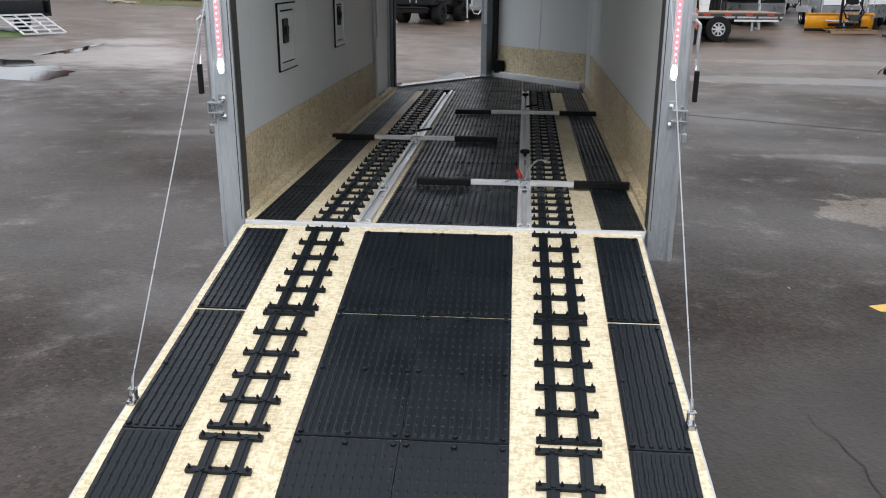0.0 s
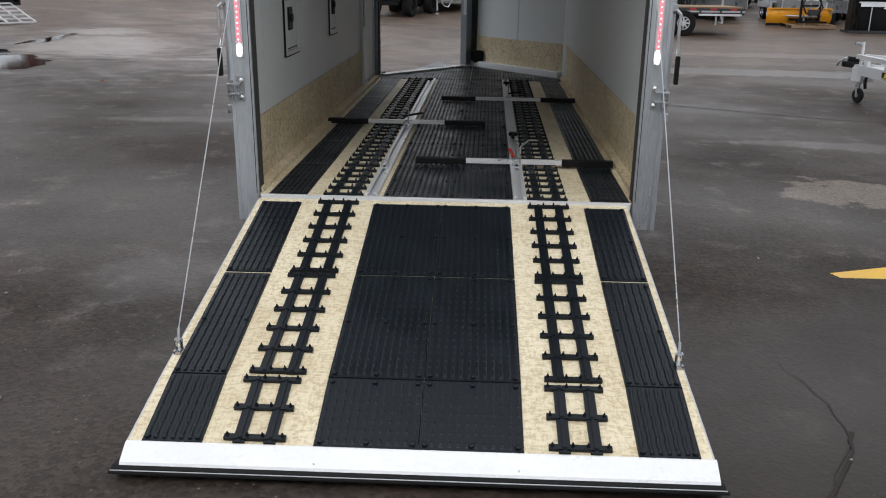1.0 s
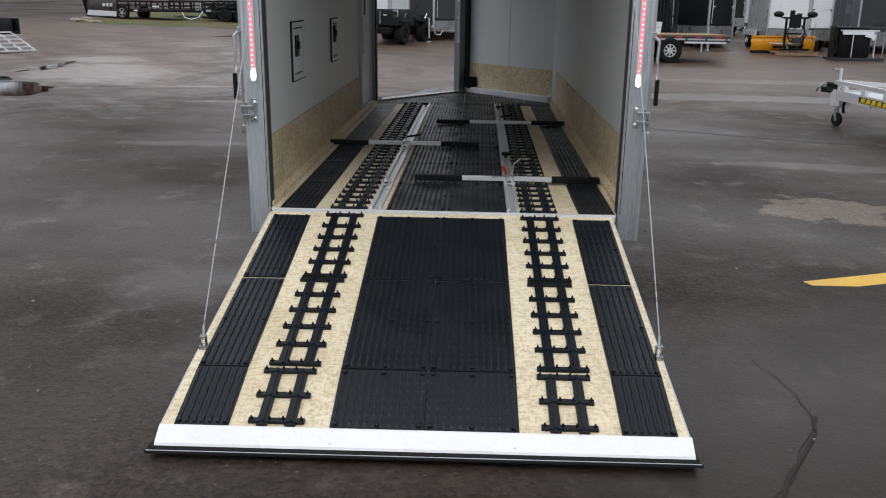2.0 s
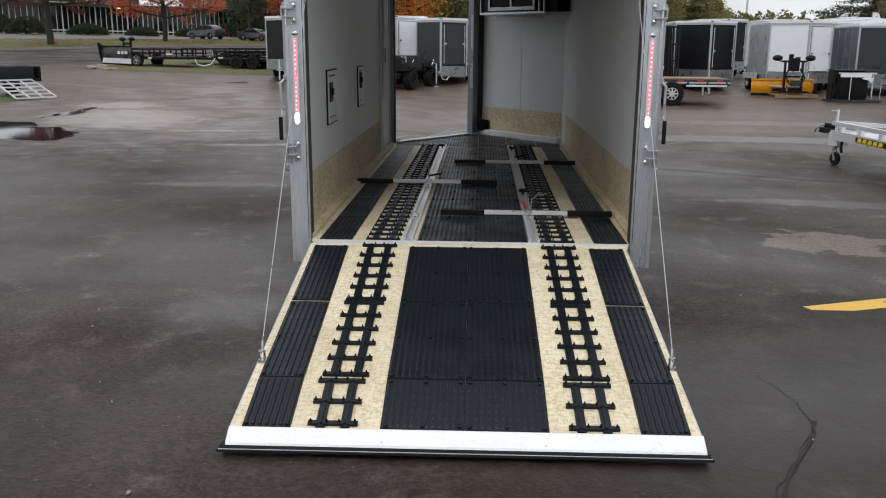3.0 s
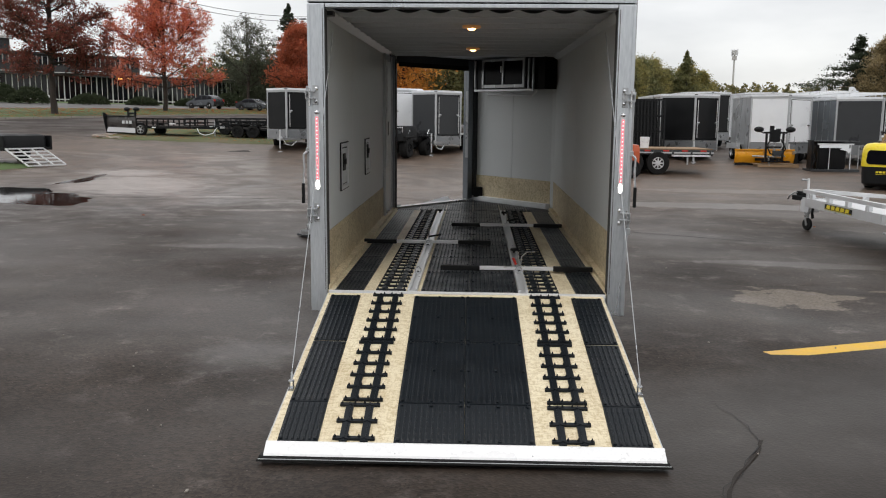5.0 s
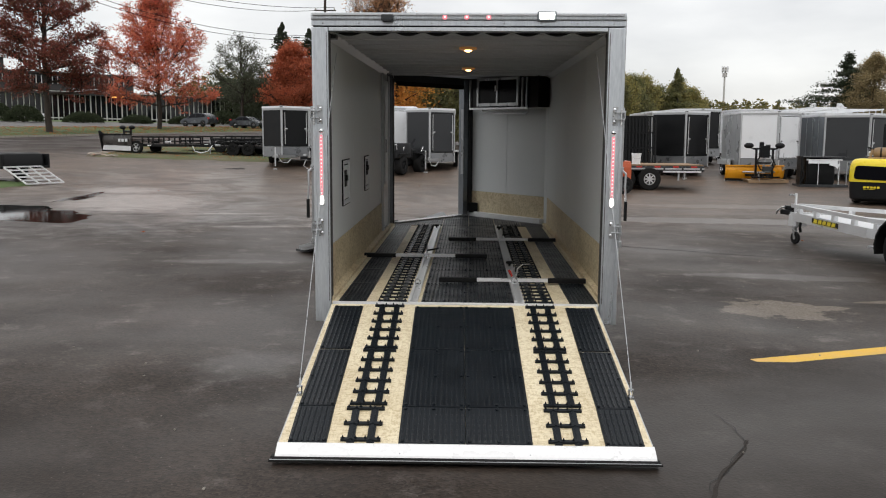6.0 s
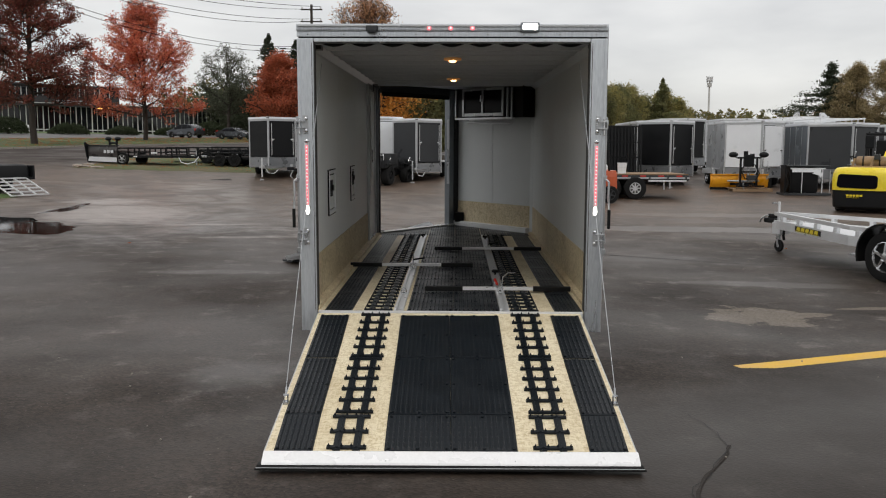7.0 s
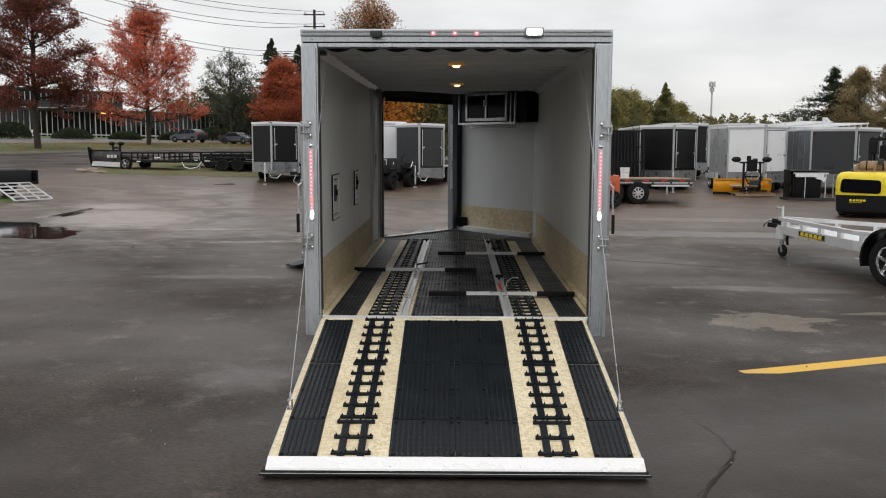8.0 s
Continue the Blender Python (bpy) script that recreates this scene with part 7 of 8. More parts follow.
# ---- black utility vehicle seen through the nose opening ----
def utility_vehicle(x, y, turn):
    z = gz(x, y)
    t = thing("utility_vehicle", "low black utility vehicle with big tyres beside trailers", "vehicle", pose(x, y, z, 0, 0, turn))
    part("cargo_box", soft_box(-0.82, 0.82, -0.47, 0.85, [(0.62, 0.04), (0.66, 0.0), (1.16, 0.0), (1.20, 0.015)], 0.05), BLACK, t, "black cargo box", True)
    part("tailgate", box(B(), -0.62, 0.62, -0.475, -0.455, 0.68, 1.06, 0.008), BLACK, t)
    part("bumper", pipe(B(), [(-0.6, -0.5, 0.5), (-0.5, -0.62, 0.55), (0.5, -0.62, 0.55), (0.6, -0.5, 0.5)], 0.035, 8), BLACK, t)
    part("chassis", box(B(), -0.5, 0.5, -0.4, 2.3, 0.36, 0.58, 0.04), BLACK, t)
    part("seat", box(B(), -0.66, 0.66, 0.95, 1.4, 0.58, 0.98, 0.08), RUBBER, t)
    part("hood", soft_box(-0.72, 0.72, 1.5, 2.45, [(0.5, 0.05), (0.62, 0.0), (0.92, 0.03), (1.0, 0.14)], 0.16), BLACK, t, "", True)
    for sx in (-1, 1):
        part("tail_lamp", box(B(), sx * 0.68 - 0.05, sx * 0.68 + 0.05, -0.49, -0.45, 0.92, 1.02, 0.01), DKGREY, t)
        part("latch", box(B(), sx * 0.3 - 0.07, sx * 0.3 + 0.07, -0.49, -0.47, 0.98, 1.02, 0.008), CHROME, t, "chrome latch")
        for yy in (0.1, 1.95):
            wheel(t, sx * 0.70, yy, 0.38, 0.38, 0.32, sx, BLACK, 6, 0.5)
            part("fender", box(B(), sx * 0.72 - 0.17, sx * 0.72 + 0.17, yy - 0.45, yy + 0.45, 0.76, 0.82, 0.04), BLACK, t)
        part("tie_bar", rod(B(), (sx * 0.12, -0.50, 0.70), (sx * 0.12, -0.50, 1.13), 0.016, 8), CHROME, t, "chrome tie bar")
        part("corner_trim", pipe(B(), [(sx * 0.60, -0.485, 1.14), (sx * 0.80, -0.485, 1.14), (sx * 0.80, -0.485, 0.96)], 0.016, 6), CHROME, t, "chrome corner trim")
    for yy in (0.0, 1.9):
        part("side_trim", rod(B(), (0.80, yy, 0.85), (0.82, yy + 0.16, 1.05), 0.015, 6), CHROME, t)
        part("marker", box(B(), 0.785, 0.80, yy + 0.25, yy + 0.40, 0.98, 1.03, 0.004), CHROME, t)
    return t


utility_vehicle(-2.95, 26.5, -20)


# ---- cars before the office building ----
def car(x, y, turn, suv, label):
    z = gz(x, y) + 0.03
    t = thing("car", label, "car", pose(x, y, z, 0, 0, turn), "cars parked by the road")
    if suv:
        side = [(-2.22, 0.34), (-1.85, 0.26), (1.85, 0.26), (2.24, 0.36), (2.28, 0.62), (2.16, 0.80), (1.75, 0.96), (1.18, 1.04), (0.72, 1.36), (0.30, 1.58), (-0.30, 1.64), (-1.10, 1.60), (-1.62, 1.48), (-2.12, 1.12), (-2.26, 0.98), (-2.28, 0.60)]
        glass = [[(0.98, 1.06), (0.62, 1.36), (0.34, 1.51), (-0.12, 1.555), (-0.12, 1.06)], [(-0.20, 1.06), (-0.20, 1.56), (-1.02, 1.51), (-1.02, 1.08)], [(-1.10, 1.09), (-1.10, 1.50), (-1.50, 1.40), (-1.76, 1.15)]]
    else:
        side = [(-2.28, 0.34), (-1.9, 0.25), (1.9, 0.25), (2.28, 0.34), (2.32, 0.58), (2.16, 0.74), (1.62, 0.87), (1.12, 0.93), (0.62, 1.22), (0.20, 1.39), (-0.35, 1.435), (-0.92, 1.39), (-1.42, 1.14), (-1.72, 1.03), (-2.24, 0.97), (-2.34, 0.70)]
        glass = [[(0.92, 0.95), (0.54, 1.20), (0.18, 1.33), (-0.22, 1.36), (-0.22, 0.96)], [(-0.30, 0.97), (-0.30, 1.36), (-0.86, 1.32), (-1.28, 1.12), (-1.36, 1.01)]]

    def half(w):
        return 0.88 if w < 0.95 else 0.88 - 0.36 * (w - 0.95)

    bm = prism(B(), side, lambda u, w, q: Vector((u, -half(w) if q < 0.5 else half(w), w)), 1.0)
    bmesh.ops.bevel(bm, geom=list(bm.edges), offset=0.045, segments=2, affect="EDGES")
    part("body", bm, GREY_CAR, t, smooth=True)
    part("windscreen", beam(B(), (side[8][0] + 0.36, 0, 1.10 if suv else 0.99), (side[9][0] + 0.10, 0, side[9][1] - 0.05), 1.3, 0.03), PANE, t)
    for sy in (-1, 1):
        for poly in glass:
            part("side_window", prism(B(), poly, lambda u, w, q, sy=sy: Vector((u, sy * (half(w) - 0.02 + q), w)), 0.026), PANE, t)
        for wx in (-1.4, 1.42):
            w = wheel(t, 0, 0, 0, 0.34, 0.22, 1, CHROME)
            w.matrix_basis = pose(wx, sy * 0.80, 0.34, 0, 0, 90 * sy)
            part("wheel_arch", lathe(B(), [(0.40, 0), (0.40, 0.01), (0.36, 0.012)], pose(wx, sy * 0.876, 0.36, -90 * sy, 0, 0), 20), RUBBER, t)
        part("head_lamp", box(B(), 2.02, 2.20, sy * 0.70 - 0.12, sy * 0.70 + 0.12, 0.66, 0.80, 0.03), WHITE, t)
        part("tail_lamp", box(B(), -2.29, -2.10, sy * 0.74 - 0.1, sy * 0.74 + 0.1, 0.86, 1.10, 0.03), RED, t)
        part("door_mirror", box(B(), 0.86, 1.0, sy * 0.95 - 0.09, sy * 0.95 + 0.09, 1.0, 1.12, 0.03), GREY_CAR, t)
        part("sill_trim", box(B(), -1.0, 1.0, sy * 0.885 - 0.008, sy * 0.885 + 0.008, 0.28, 0.40, 0.004), RUBBER, t)
    return t


car(-31.5, 97.0, 153, True, "grey sport utility car parked by the road")
car(-25.6, 97.5, -26, False, "grey saloon car parked behind a tree")


# ---- office building ----
def office(x0, y0, x1, y1):
    d = Vector((x1 - x0, y1 - y0, 0))
    n = d.length
    z = min(gz(x0, y0), gz(x1, y1)) - 1.1
    m = Matrix.Translation((x0, y0, z)) @ d.to_track_quat("X", "Z").to_matrix().to_4x4()
    t = thing("office_building", "low dark office building with tall glazed bays", "building", m)
    part("wall", box(B(), 0, n, 0.3, 22, 0, 4.9), BRICK_DARK, t)
    part("plinth", box(B(), 0, n, 0.1, 0.3, 0, 0.7), FACADE, t)
    part("roof_edge", box(B(), -0.6, n + 0.6, -0.8, 22.5, 4.9, 5.35), BRICK_DARK, t)
    part("fascia", box(B(), -0.6, n + 0.6, -0.86, -0.8, 5.25, 5.35), FACADE, t)
    bays = int(n / 0.74)
    pane = finish(box(B(), -0.33, 0.33, 0.12, 0.16, 1.75, 4.85), "window_pane")
    low = finish(box(B(), -0.33, 0.33, 0.12, 0.16, 0.75, 1.6), "window_pane")
    mull = finish(box(B(), -0.035, 0.035, 0.0, 0.2, 0.7, 4.9), "mullion")
    wide = finish(box(B(), -0.06, 0.06, -0.08, 0.2, 0.0, 4.9), "pilaster")
    for k in range(bays):
        part("window", pane, GLASS, t).location = (0.37 + k * 0.74, 0, 0)
        part("window", low, GLASS, t).location = (0.37 + k * 0.74, 0, 0)
        part("pilaster" if k % 3 == 0 else "mullion", wide if k % 3 == 0 else mull, FACADE, t).location = (k * 0.74, 0, 0)
    part("transom", box(B(), 0, n, 0.0, 0.2, 1.6, 1.75), FACADE, t)
    part("upper_storey", box(B(), -4, 39.0, 10, 30, 5.35, 8.35), BRICK_DARK, t)
    part("upper_roof", box(B(), -4.5, 39.6, 9.4, 30.5, 8.35, 8.62), BRICK_DARK, t)
    upper = finish(box(B(), -0.31, 0.31, 9.90, 9.98, 6.95, 8.0), "window_pane")
    bar = finish(box(B(), -0.06, 0.06, 9.8, 9.99, 6.9, 8.1), "mullion")
    for k in range(50):
        part("window", upper, GLASS, t).location = (0.55 + k * 0.76, 0, 0)
        part("mullion", bar, FACADE, t).location = (0.17 + k * 0.76, 0, 0)
    part("tower_storey", box(B(), -6, 21.0, 13, 30, 8.62, 10.6), BRICK_DARK, t)
    part("tower_roof", box(B(), -6.4, 21.5, 12.4, 30.5, 10.6, 10.95), FACADE, t, "pale roof edge")
    high = finish(box(B(), -0.40, 0.40, 12.90, 12.98, 9.4, 10.4), "window_pane")
    rail = finish(box(B(), -0.07, 0.07, 12.8, 12.99, 9.3, 10.5), "mullion")
    for k in range(20):
        part("window", high, GLASS, t).location = (0.6 + k * 1.0, 0, 0)
        part("mullion", rail, FACADE, t).location = (0.1 + k * 1.0, 0, 0)
    for ux, uw in ((28.6, 0.85), (31.0, 0.75)):
        part("roof_vent", box(B(), ux - uw, ux + uw, 3, 4.4, 5.35, 5.8, 0.08), WHITE, t)
        part("vent_cap", box(B(), ux - uw * 1.2, ux + uw * 1.2, 2.8, 4.6, 5.8, 5.95, 0.05), WHITE, t)
    for ux in (31.9, 33.0):
        part("wall_lamp", box(B(), ux, ux + 0.55, -0.3, -0.05, 4.75, 5.2, 0.05), LAMP_ORANGE, t, "lit orange wall lamp")
    return t


office(-74, 96, -22, 143)


def sign_board(x, y):
    t = thing("sign_board", "small white sign board on two posts", "sign", pose(x, y, gz(x, y), 0, 0, 25))
    part("board", box(B(), -0.36, 0.36, -0.02, 0.02, 0.15, 0.95, 0.01), WHITE, t)
    for sx in (-0.3, 0.3):
        part("post", box(B(), sx - 0.03, sx + 0.03, 0.02, 0.07, 0.0, 0.9, 0.005), STEEL, t)


sign_board(-48.3, 92.6)


# ---- trees ----
def tube_mesh(segments, sides=6):
    verts, faces = [], []
    for a, b, ra, rb in segments:
        a, b = Vector(a), Vector(b)
        q = (b - a).to_track_quat("Z", "Y")
        n = len(verts)
        for p, r in ((a, ra), (b, rb)):
            for k in range(sides):
                an = 2 * math.pi * k / sides
                verts.append(tuple(p + q @ Vector((r * math.cos(an), r * math.sin(an), 0))))
        for k in range(sides):
            faces.append((n + k, n + (k + 1) % sides, n + sides + (k + 1) % sides, n + sides + k))
    return verts, faces


def leaf_mesh(points, size, rnd, flat=0.0):
    """Small bent leaves at the points, turned every way (flat: how level they lie)."""
    pts = np.array(points)
    n = len(pts)
    s = size * rnd.uniform(0.55, 1.25, n)
    a = rnd.normal(size=(n, 3))
    a[:, 2] *= 1 - flat
    a /= np.linalg.norm(a, axis=1)[:, None]
    b = rnd.normal(size=(n, 3))
    b[:, 2] *= 1 - flat
    b -= (a * b).sum(1)[:, None] * a
    b /= np.linalg.norm(b, axis=1)[:, None]
    c = np.cross(a, b)
    v = np.empty((n, 4, 3))
    v[:, 0] = pts - a * s[:, None]
    v[:, 1] = pts + b * (s * 0.6)[:, None] + c * (s * 0.2)[:, None]
    v[:, 2] = pts + a * s[:, None]
    v[:, 3] = pts - b * (s * 0.6)[:, None] + c * (s * 0.2)[:, None]
    idx = np.arange(n * 4).reshape(n, 4)
    return v.reshape(-1, 3).tolist(), idx.tolist()


def tree(name, x, y, h, spread, leaf, label, seed, n_leaf=9000, size=0.17, trunk=0.28, first=0.2, bare_top=0.0, lift=0.75, clump=0.55, group="", droop=0.0, density=1.0, cone=0.0):
    rnd = random.Random(seed)
    nr = np.random.default_rng(seed)
    t = thing(name, label, "tree", pose(x, y, gz(x, y) - 0.05), group)
    segs, tips = [], []

    def grow(p, d, length, r, depth):
        steps = 3 if depth < 2 else 2
        for k in range(steps):
            d = (d + Vector((rnd.gauss(0, 0.13), rnd.gauss(0, 0.13), rnd.gauss(0.02 - droop * 0.1, 0.08)))).normalized()
            q = p + d * (length / steps)
            r2 = r * 0.82
            segs.append((p, q, r, r2))
            p, r = q, r2
            if depth >= 2:
                tips.append((p, depth))
            if depth < 3:
                for _ in range(2 if depth else 1):
                    side = Vector((rnd.gauss(0, 1), rnd.gauss(0, 1), rnd.gauss(0.15 - droop, 0.5))).normalized()
                    grow(p, (d * 0.55 + side * 0.75).normalized(), length * rnd.uniform(0.42, 0.62), r * 0.55, depth + 1)
        tips.append((p, depth))

    p, r = Vector((0, 0, 0)), trunk
    levels = 11
    lean = Vector((rnd.gauss(0, 0.02), rnd.gauss(0, 0.02), 0))
    for k in range(levels):
        q = p + Vector((rnd.gauss(0, 0.05), rnd.gauss(0, 0.05), h * 0.93 / levels)) + lean
        r2 = max(0.03, trunk * (1 - (k + 1) / levels) ** 0.8)
        segs.append((p, q, r, r2))
        f = (k + 1) / levels
        if f >= first:
            reach = spread * math.sin(math.pi * min(1, 0.18 + 0.82 * (1 - f) / (1 - first + 0.05)) ** 0.8) + 0.25 * spread * (1 - f)
            if cone:
                reach = spread * (1.02 - f) ** cone * min(1, 0.7 + (f - first) * 2)
            for b in range(4):
                a = rnd.uniform(0, 6.28)
                d = Vector((math.cos(a), math.sin(a), lift * rnd.uniform(0.3, 1.1) * (0.25 + f)))
                grow(q, d.normalized(), max(0.5, reach * rnd.uniform(0.75, 1.15) * 0.85), max(0.02, r2 * 0.45), 1)
        p, r = q, r2
    tv, tf = tube_mesh(segs, 5)
    part_trunk = raw("trunk", tv, tf, BARK, t, True)
    ok = [q for q, d in tips if d >= 2 and q.z < h * (1 - bare_top) + rnd.uniform(-1, 1) * h * 0.08]
    centers = np.array([tuple(q) for q in ok])
    keep = nr.random(len(centers)) < density
    centers = centers[keep]
    pick = nr.integers(0, len(centers), n_leaf)
    pts = centers[pick] + nr.normal(size=(n_leaf, 3)) * np.array([clump, clump, clump * 0.55])
    pts = pts[pts[:, 2] > h * first * 0.55]
    lv, lf = leaf_mesh(pts, size, nr, 0.3)
    raw("crown", lv, lf, leaf, t)
    return t


def limb_tree(name, x, y, h, profile, leaf, label, seed, n_leaf=20000, size=0.10, trunk=0.2, fork=0.2, limbs=16, low=15, high=70, spray=0.34, flat=0.4, thin_top=1.1, thin=0.9, group="", leaf_from=0.45):
    """A broad tree: a leader and limbs that reach out to an outline (height share, radius in metres), twigs along them, leaves in loose sprays.
    low and high: the limbs' rise in degrees at the bottom and the top; above thin_top the leaves thin out by the share thin."""
    rnd, nr = random.Random(seed), np.random.default_rng(seed)
    t = thing(name, label, "tree", pose(x, y, gz(x, y) - 0.05), group)
    hs, rs = [p[0] for p in profile], [p[1] for p in profile]
    segs, seats = [], []

    def branch(p, d, length, r, depth):
        steps = 5 if depth == 1 else (3 if depth == 2 else 2)
        for k in range(steps):
            d = (d + Vector((rnd.gauss(0, 0.12), rnd.gauss(0, 0.12), rnd.gauss(0.05, 0.08)))).normalized()
            q = p + d * (length / steps)
            edge = np.interp(q.z / h, hs, rs) * 1.06
            if math.hypot(q.x, q.y) > edge and depth > 1:
                return
            segs.append((p, q, r, r * 0.8))
            if depth >= 2 or k / steps >= leaf_from:
                seats.append((tuple(p), tuple(q), depth))
            p, r = q, r * 0.8
            if depth < 4:
                for _ in range(3 if depth == 1 else 2):
                    side = Vector((rnd.gauss(0, 1), rnd.gauss(0, 1), rnd.gauss(0.1, 0.45))).normalized()
                    branch(p, (d * 0.7 + side * 0.7).normalized(), length * rnd.uniform(0.28, 0.5), max(0.008, r * 0.5), depth + 1)

    p, r = Vector((0, 0, 0)), trunk
    levels = 14
    for k in range(levels):
        f = (k + 1) / levels
        q = p + Vector((rnd.gauss(0, 0.05), rnd.gauss(0, 0.05), h * 0.95 / levels))
        r2 = max(0.02, trunk * (1 - f) ** 0.75)
        segs.append((p, q, r, r2))
        p, r = q, r2
    for k in range(limbs):
        f = fork + (0.82 - fork) * ((k + rnd.uniform(0, 0.9)) / limbs) ** 1.15
        a = k * 2.4 + rnd.uniform(-0.4, 0.4)
        g = (f - fork) / (0.82 - fork)
        el = radians(low + (high - low) * g + rnd.uniform(-7, 7))
        d = Vector((math.cos(a) * math.cos(el), math.sin(a) * math.cos(el), math.sin(el)))
        run = 0.3
        while run < h:
            z = f + run * d.z / h
            if z > 0.97 or run * math.cos(el) > np.interp(z, hs, rs):
                break
            run += 0.15
        at = Vector((0, 0, f * h * 0.95))
        branch(at, d, run * rnd.uniform(0.82, 1.0), trunk * (0.42 - 0.25 * g), 1)
    branch(p - Vector((0, 0, h * 0.12)), Vector((0.1, 0, 1)), h * 0.14, 0.03, 2)
    tv, tf = tube_mesh(segs, 5)
    raw("trunk", tv, tf, BARK, t, True)
    a, b = np.array([q[0] for q in seats]), np.array([q[1] for q in seats])
    pick = nr.integers(0, len(a), n_leaf)
    u = nr.random((n_leaf, 1))
    pts = a[pick] * (1 - u) + b[pick] * u + nr.normal(size=(n_leaf, 3)) * np.array([spray, spray, spray * flat])
    keep = (nr.random(n_leaf) > thin * np.clip((pts[:, 2] / h - thin_top) / 0.2, 0, 1)) & (pts[:, 2] > h * fork * 0.75)
    pts = pts[keep]
    lv, lf = leaf_mesh(pts, size, nr, 0.35)
    raw("crown", lv, lf, leaf, t)
    return t


def pine(x, y, h, spread, label, seed, leaf=None, irregular=0.3, first=0.18, group="", n_leaf=7000, size=0.16):
    rnd = random.Random(seed)
    nr = np.random.default_rng(seed)
    t = thing("conifer_tree", label, "tree", pose(x, y, gz(x, y) - 0.05), group)
    segs, pts = [], []
    p = Vector((0, 0, 0))
    levels = 16
    for k in range(levels):
        q = p + Vector((rnd.gauss(0, 0.03), rnd.gauss(0, 0.03), h / levels))
        f = (k + 1) / levels
        segs.append((p, q, 0.24 * (1 - k / levels) + 0.02, 0.24 * (1 - f) + 0.02))
        if f > first:
            for b in range(5):
                a = rnd.uniform(0, 6.28)
                ln = spread * (1.02 - f) ** 0.85 * rnd.uniform(1 - irregular, 1 + irregular * 0.6)
                o = p.lerp(q, rnd.random())
                e = o + Vector((math.cos(a) * ln, math.sin(a) * ln, ln * rnd.uniform(-0.05, 0.35)))
                segs.append((o, e, 0.05 * (1.1 - f), 0.012))
                m = int(n_leaf / (levels * 5))
                for _ in range(m):
                    g = rnd.random() ** 0.6
                    c = o.lerp(e, g)
                    wd = (0.03 + 0.13 * min(1, ln) + 0.18 * ln * (1 - g * 0.6))
                    pts.append((c.x + rnd.gauss(0, wd), c.y + rnd.gauss(0, wd), c.z + rnd.gauss(0.05, 0.13)))
        p = q
    tv, tf = tube_mesh(segs, 5)
    raw("trunk", tv, tf, BARK, t, True)
    lv, lf = leaf_mesh(pts, size, nr, 0.45)
    raw("crown", lv, lf, leaf or NEEDLE, t)
    return t


limb_tree("maple_tree", -30.7, 57.3, 15.6, [(0, 0.4), (0.14, 3.0), (0.22, 4.1), (0.45, 4.3), (0.7, 3.4), (1, 0.5)], LEAF_RUST, "tall maple with dull rust-red leaves on the verge", 11, 52000, 0.085, 0.27, 0.19, 22, 4, 45, 0.20, 0.35, group="verge trees", leaf_from=0.3)
limb_tree("maple_tree", -30.1, 79.2, 14.7, [(0, 0.3), (0.14, 4.0), (0.24, 5.6), (0.5, 5.4), (0.75, 3.6), (1, 0.7)], LEAF_RED, "bright orange-red maple thinning to bare twigs at the top", 23, 46000, 0.095, 0.25, 0.15, 20, 14, 74, 0.20, 0.5, 0.74, 0.93, group="verge trees", leaf_from=0.3)
limb_tree("ash_tree", -27.0, 100.0, 11.6, [(0, 0.4), (0.2, 3.4), (0.5, 4.2), (0.8, 3.4), (1, 1.2)], LEAF_ASH, "dull green tree with thin open crown", 31, 12000, 0.11, 0.24, 0.24, 15, 20, 70, 0.20, 0.7, 0.6, 0.75, group="verge trees")
limb_tree("maple_tree", -19.0, 92.0, 10.3, [(0, 1.2), (0.15, 3.0), (0.4, 3.8), (0.7, 3.0), (1, 0.5)], LEAF_DKRED, "dense dull red maple behind the trailers", 41, 34000, 0.11, 0.3, 0.10, 20, 20, 75, 0.30, 0.7)
tree("maple_tree", -34, 130.0, 6.6, 5.0, LEAF_GREEN, "low dull green tree beside the building", 47, 12000, 0.22, 0.3, 0.08, clump=0.8)
tree("maple_tree", -27, 132.0, 7.6, 5.0, LEAF_GREEN, "dull green tree beyond the parked cars", 53, 12000, 0.22, 0.3, 0.05, clump=0.8)
pine(-22.7, 104.0, 13.4, 4.4, "dark conifer rising behind the red maple", 5, n_leaf=9000)
pine(-18.6, 101.0, 12.6, 4.2, "dark conifer behind the trailer", 6, n_leaf=9000)
limb_tree("maple_tree", -6.7, 66.0, 13.0, [(0, 0.4), (0.3, 3.0), (0.7, 3.7), (0.9, 2.6), (1, 1.2)], LEAF_PEACH, "tall peach-brown maple with a sparse twiggy top", 61, 9000, 0.10, 0.24, 0.25, 20, 40, 82, 0.26, 0.6)
tree("maple_tree", -5.0, 58.0, 7.0, 2.8, LEAF_ORANGE, "low golden-orange tree behind the parked trailers", 67, 14000, 0.12, 0.2, 0.12, clump=0.5)
tree("maple_tree", -1.0, 62.0, 7.0, 3.4, LEAF_OLIVE, "olive green tree behind the parked trailers", 71, 12000, 0.15, 0.22, 0.08, clump=0.6)
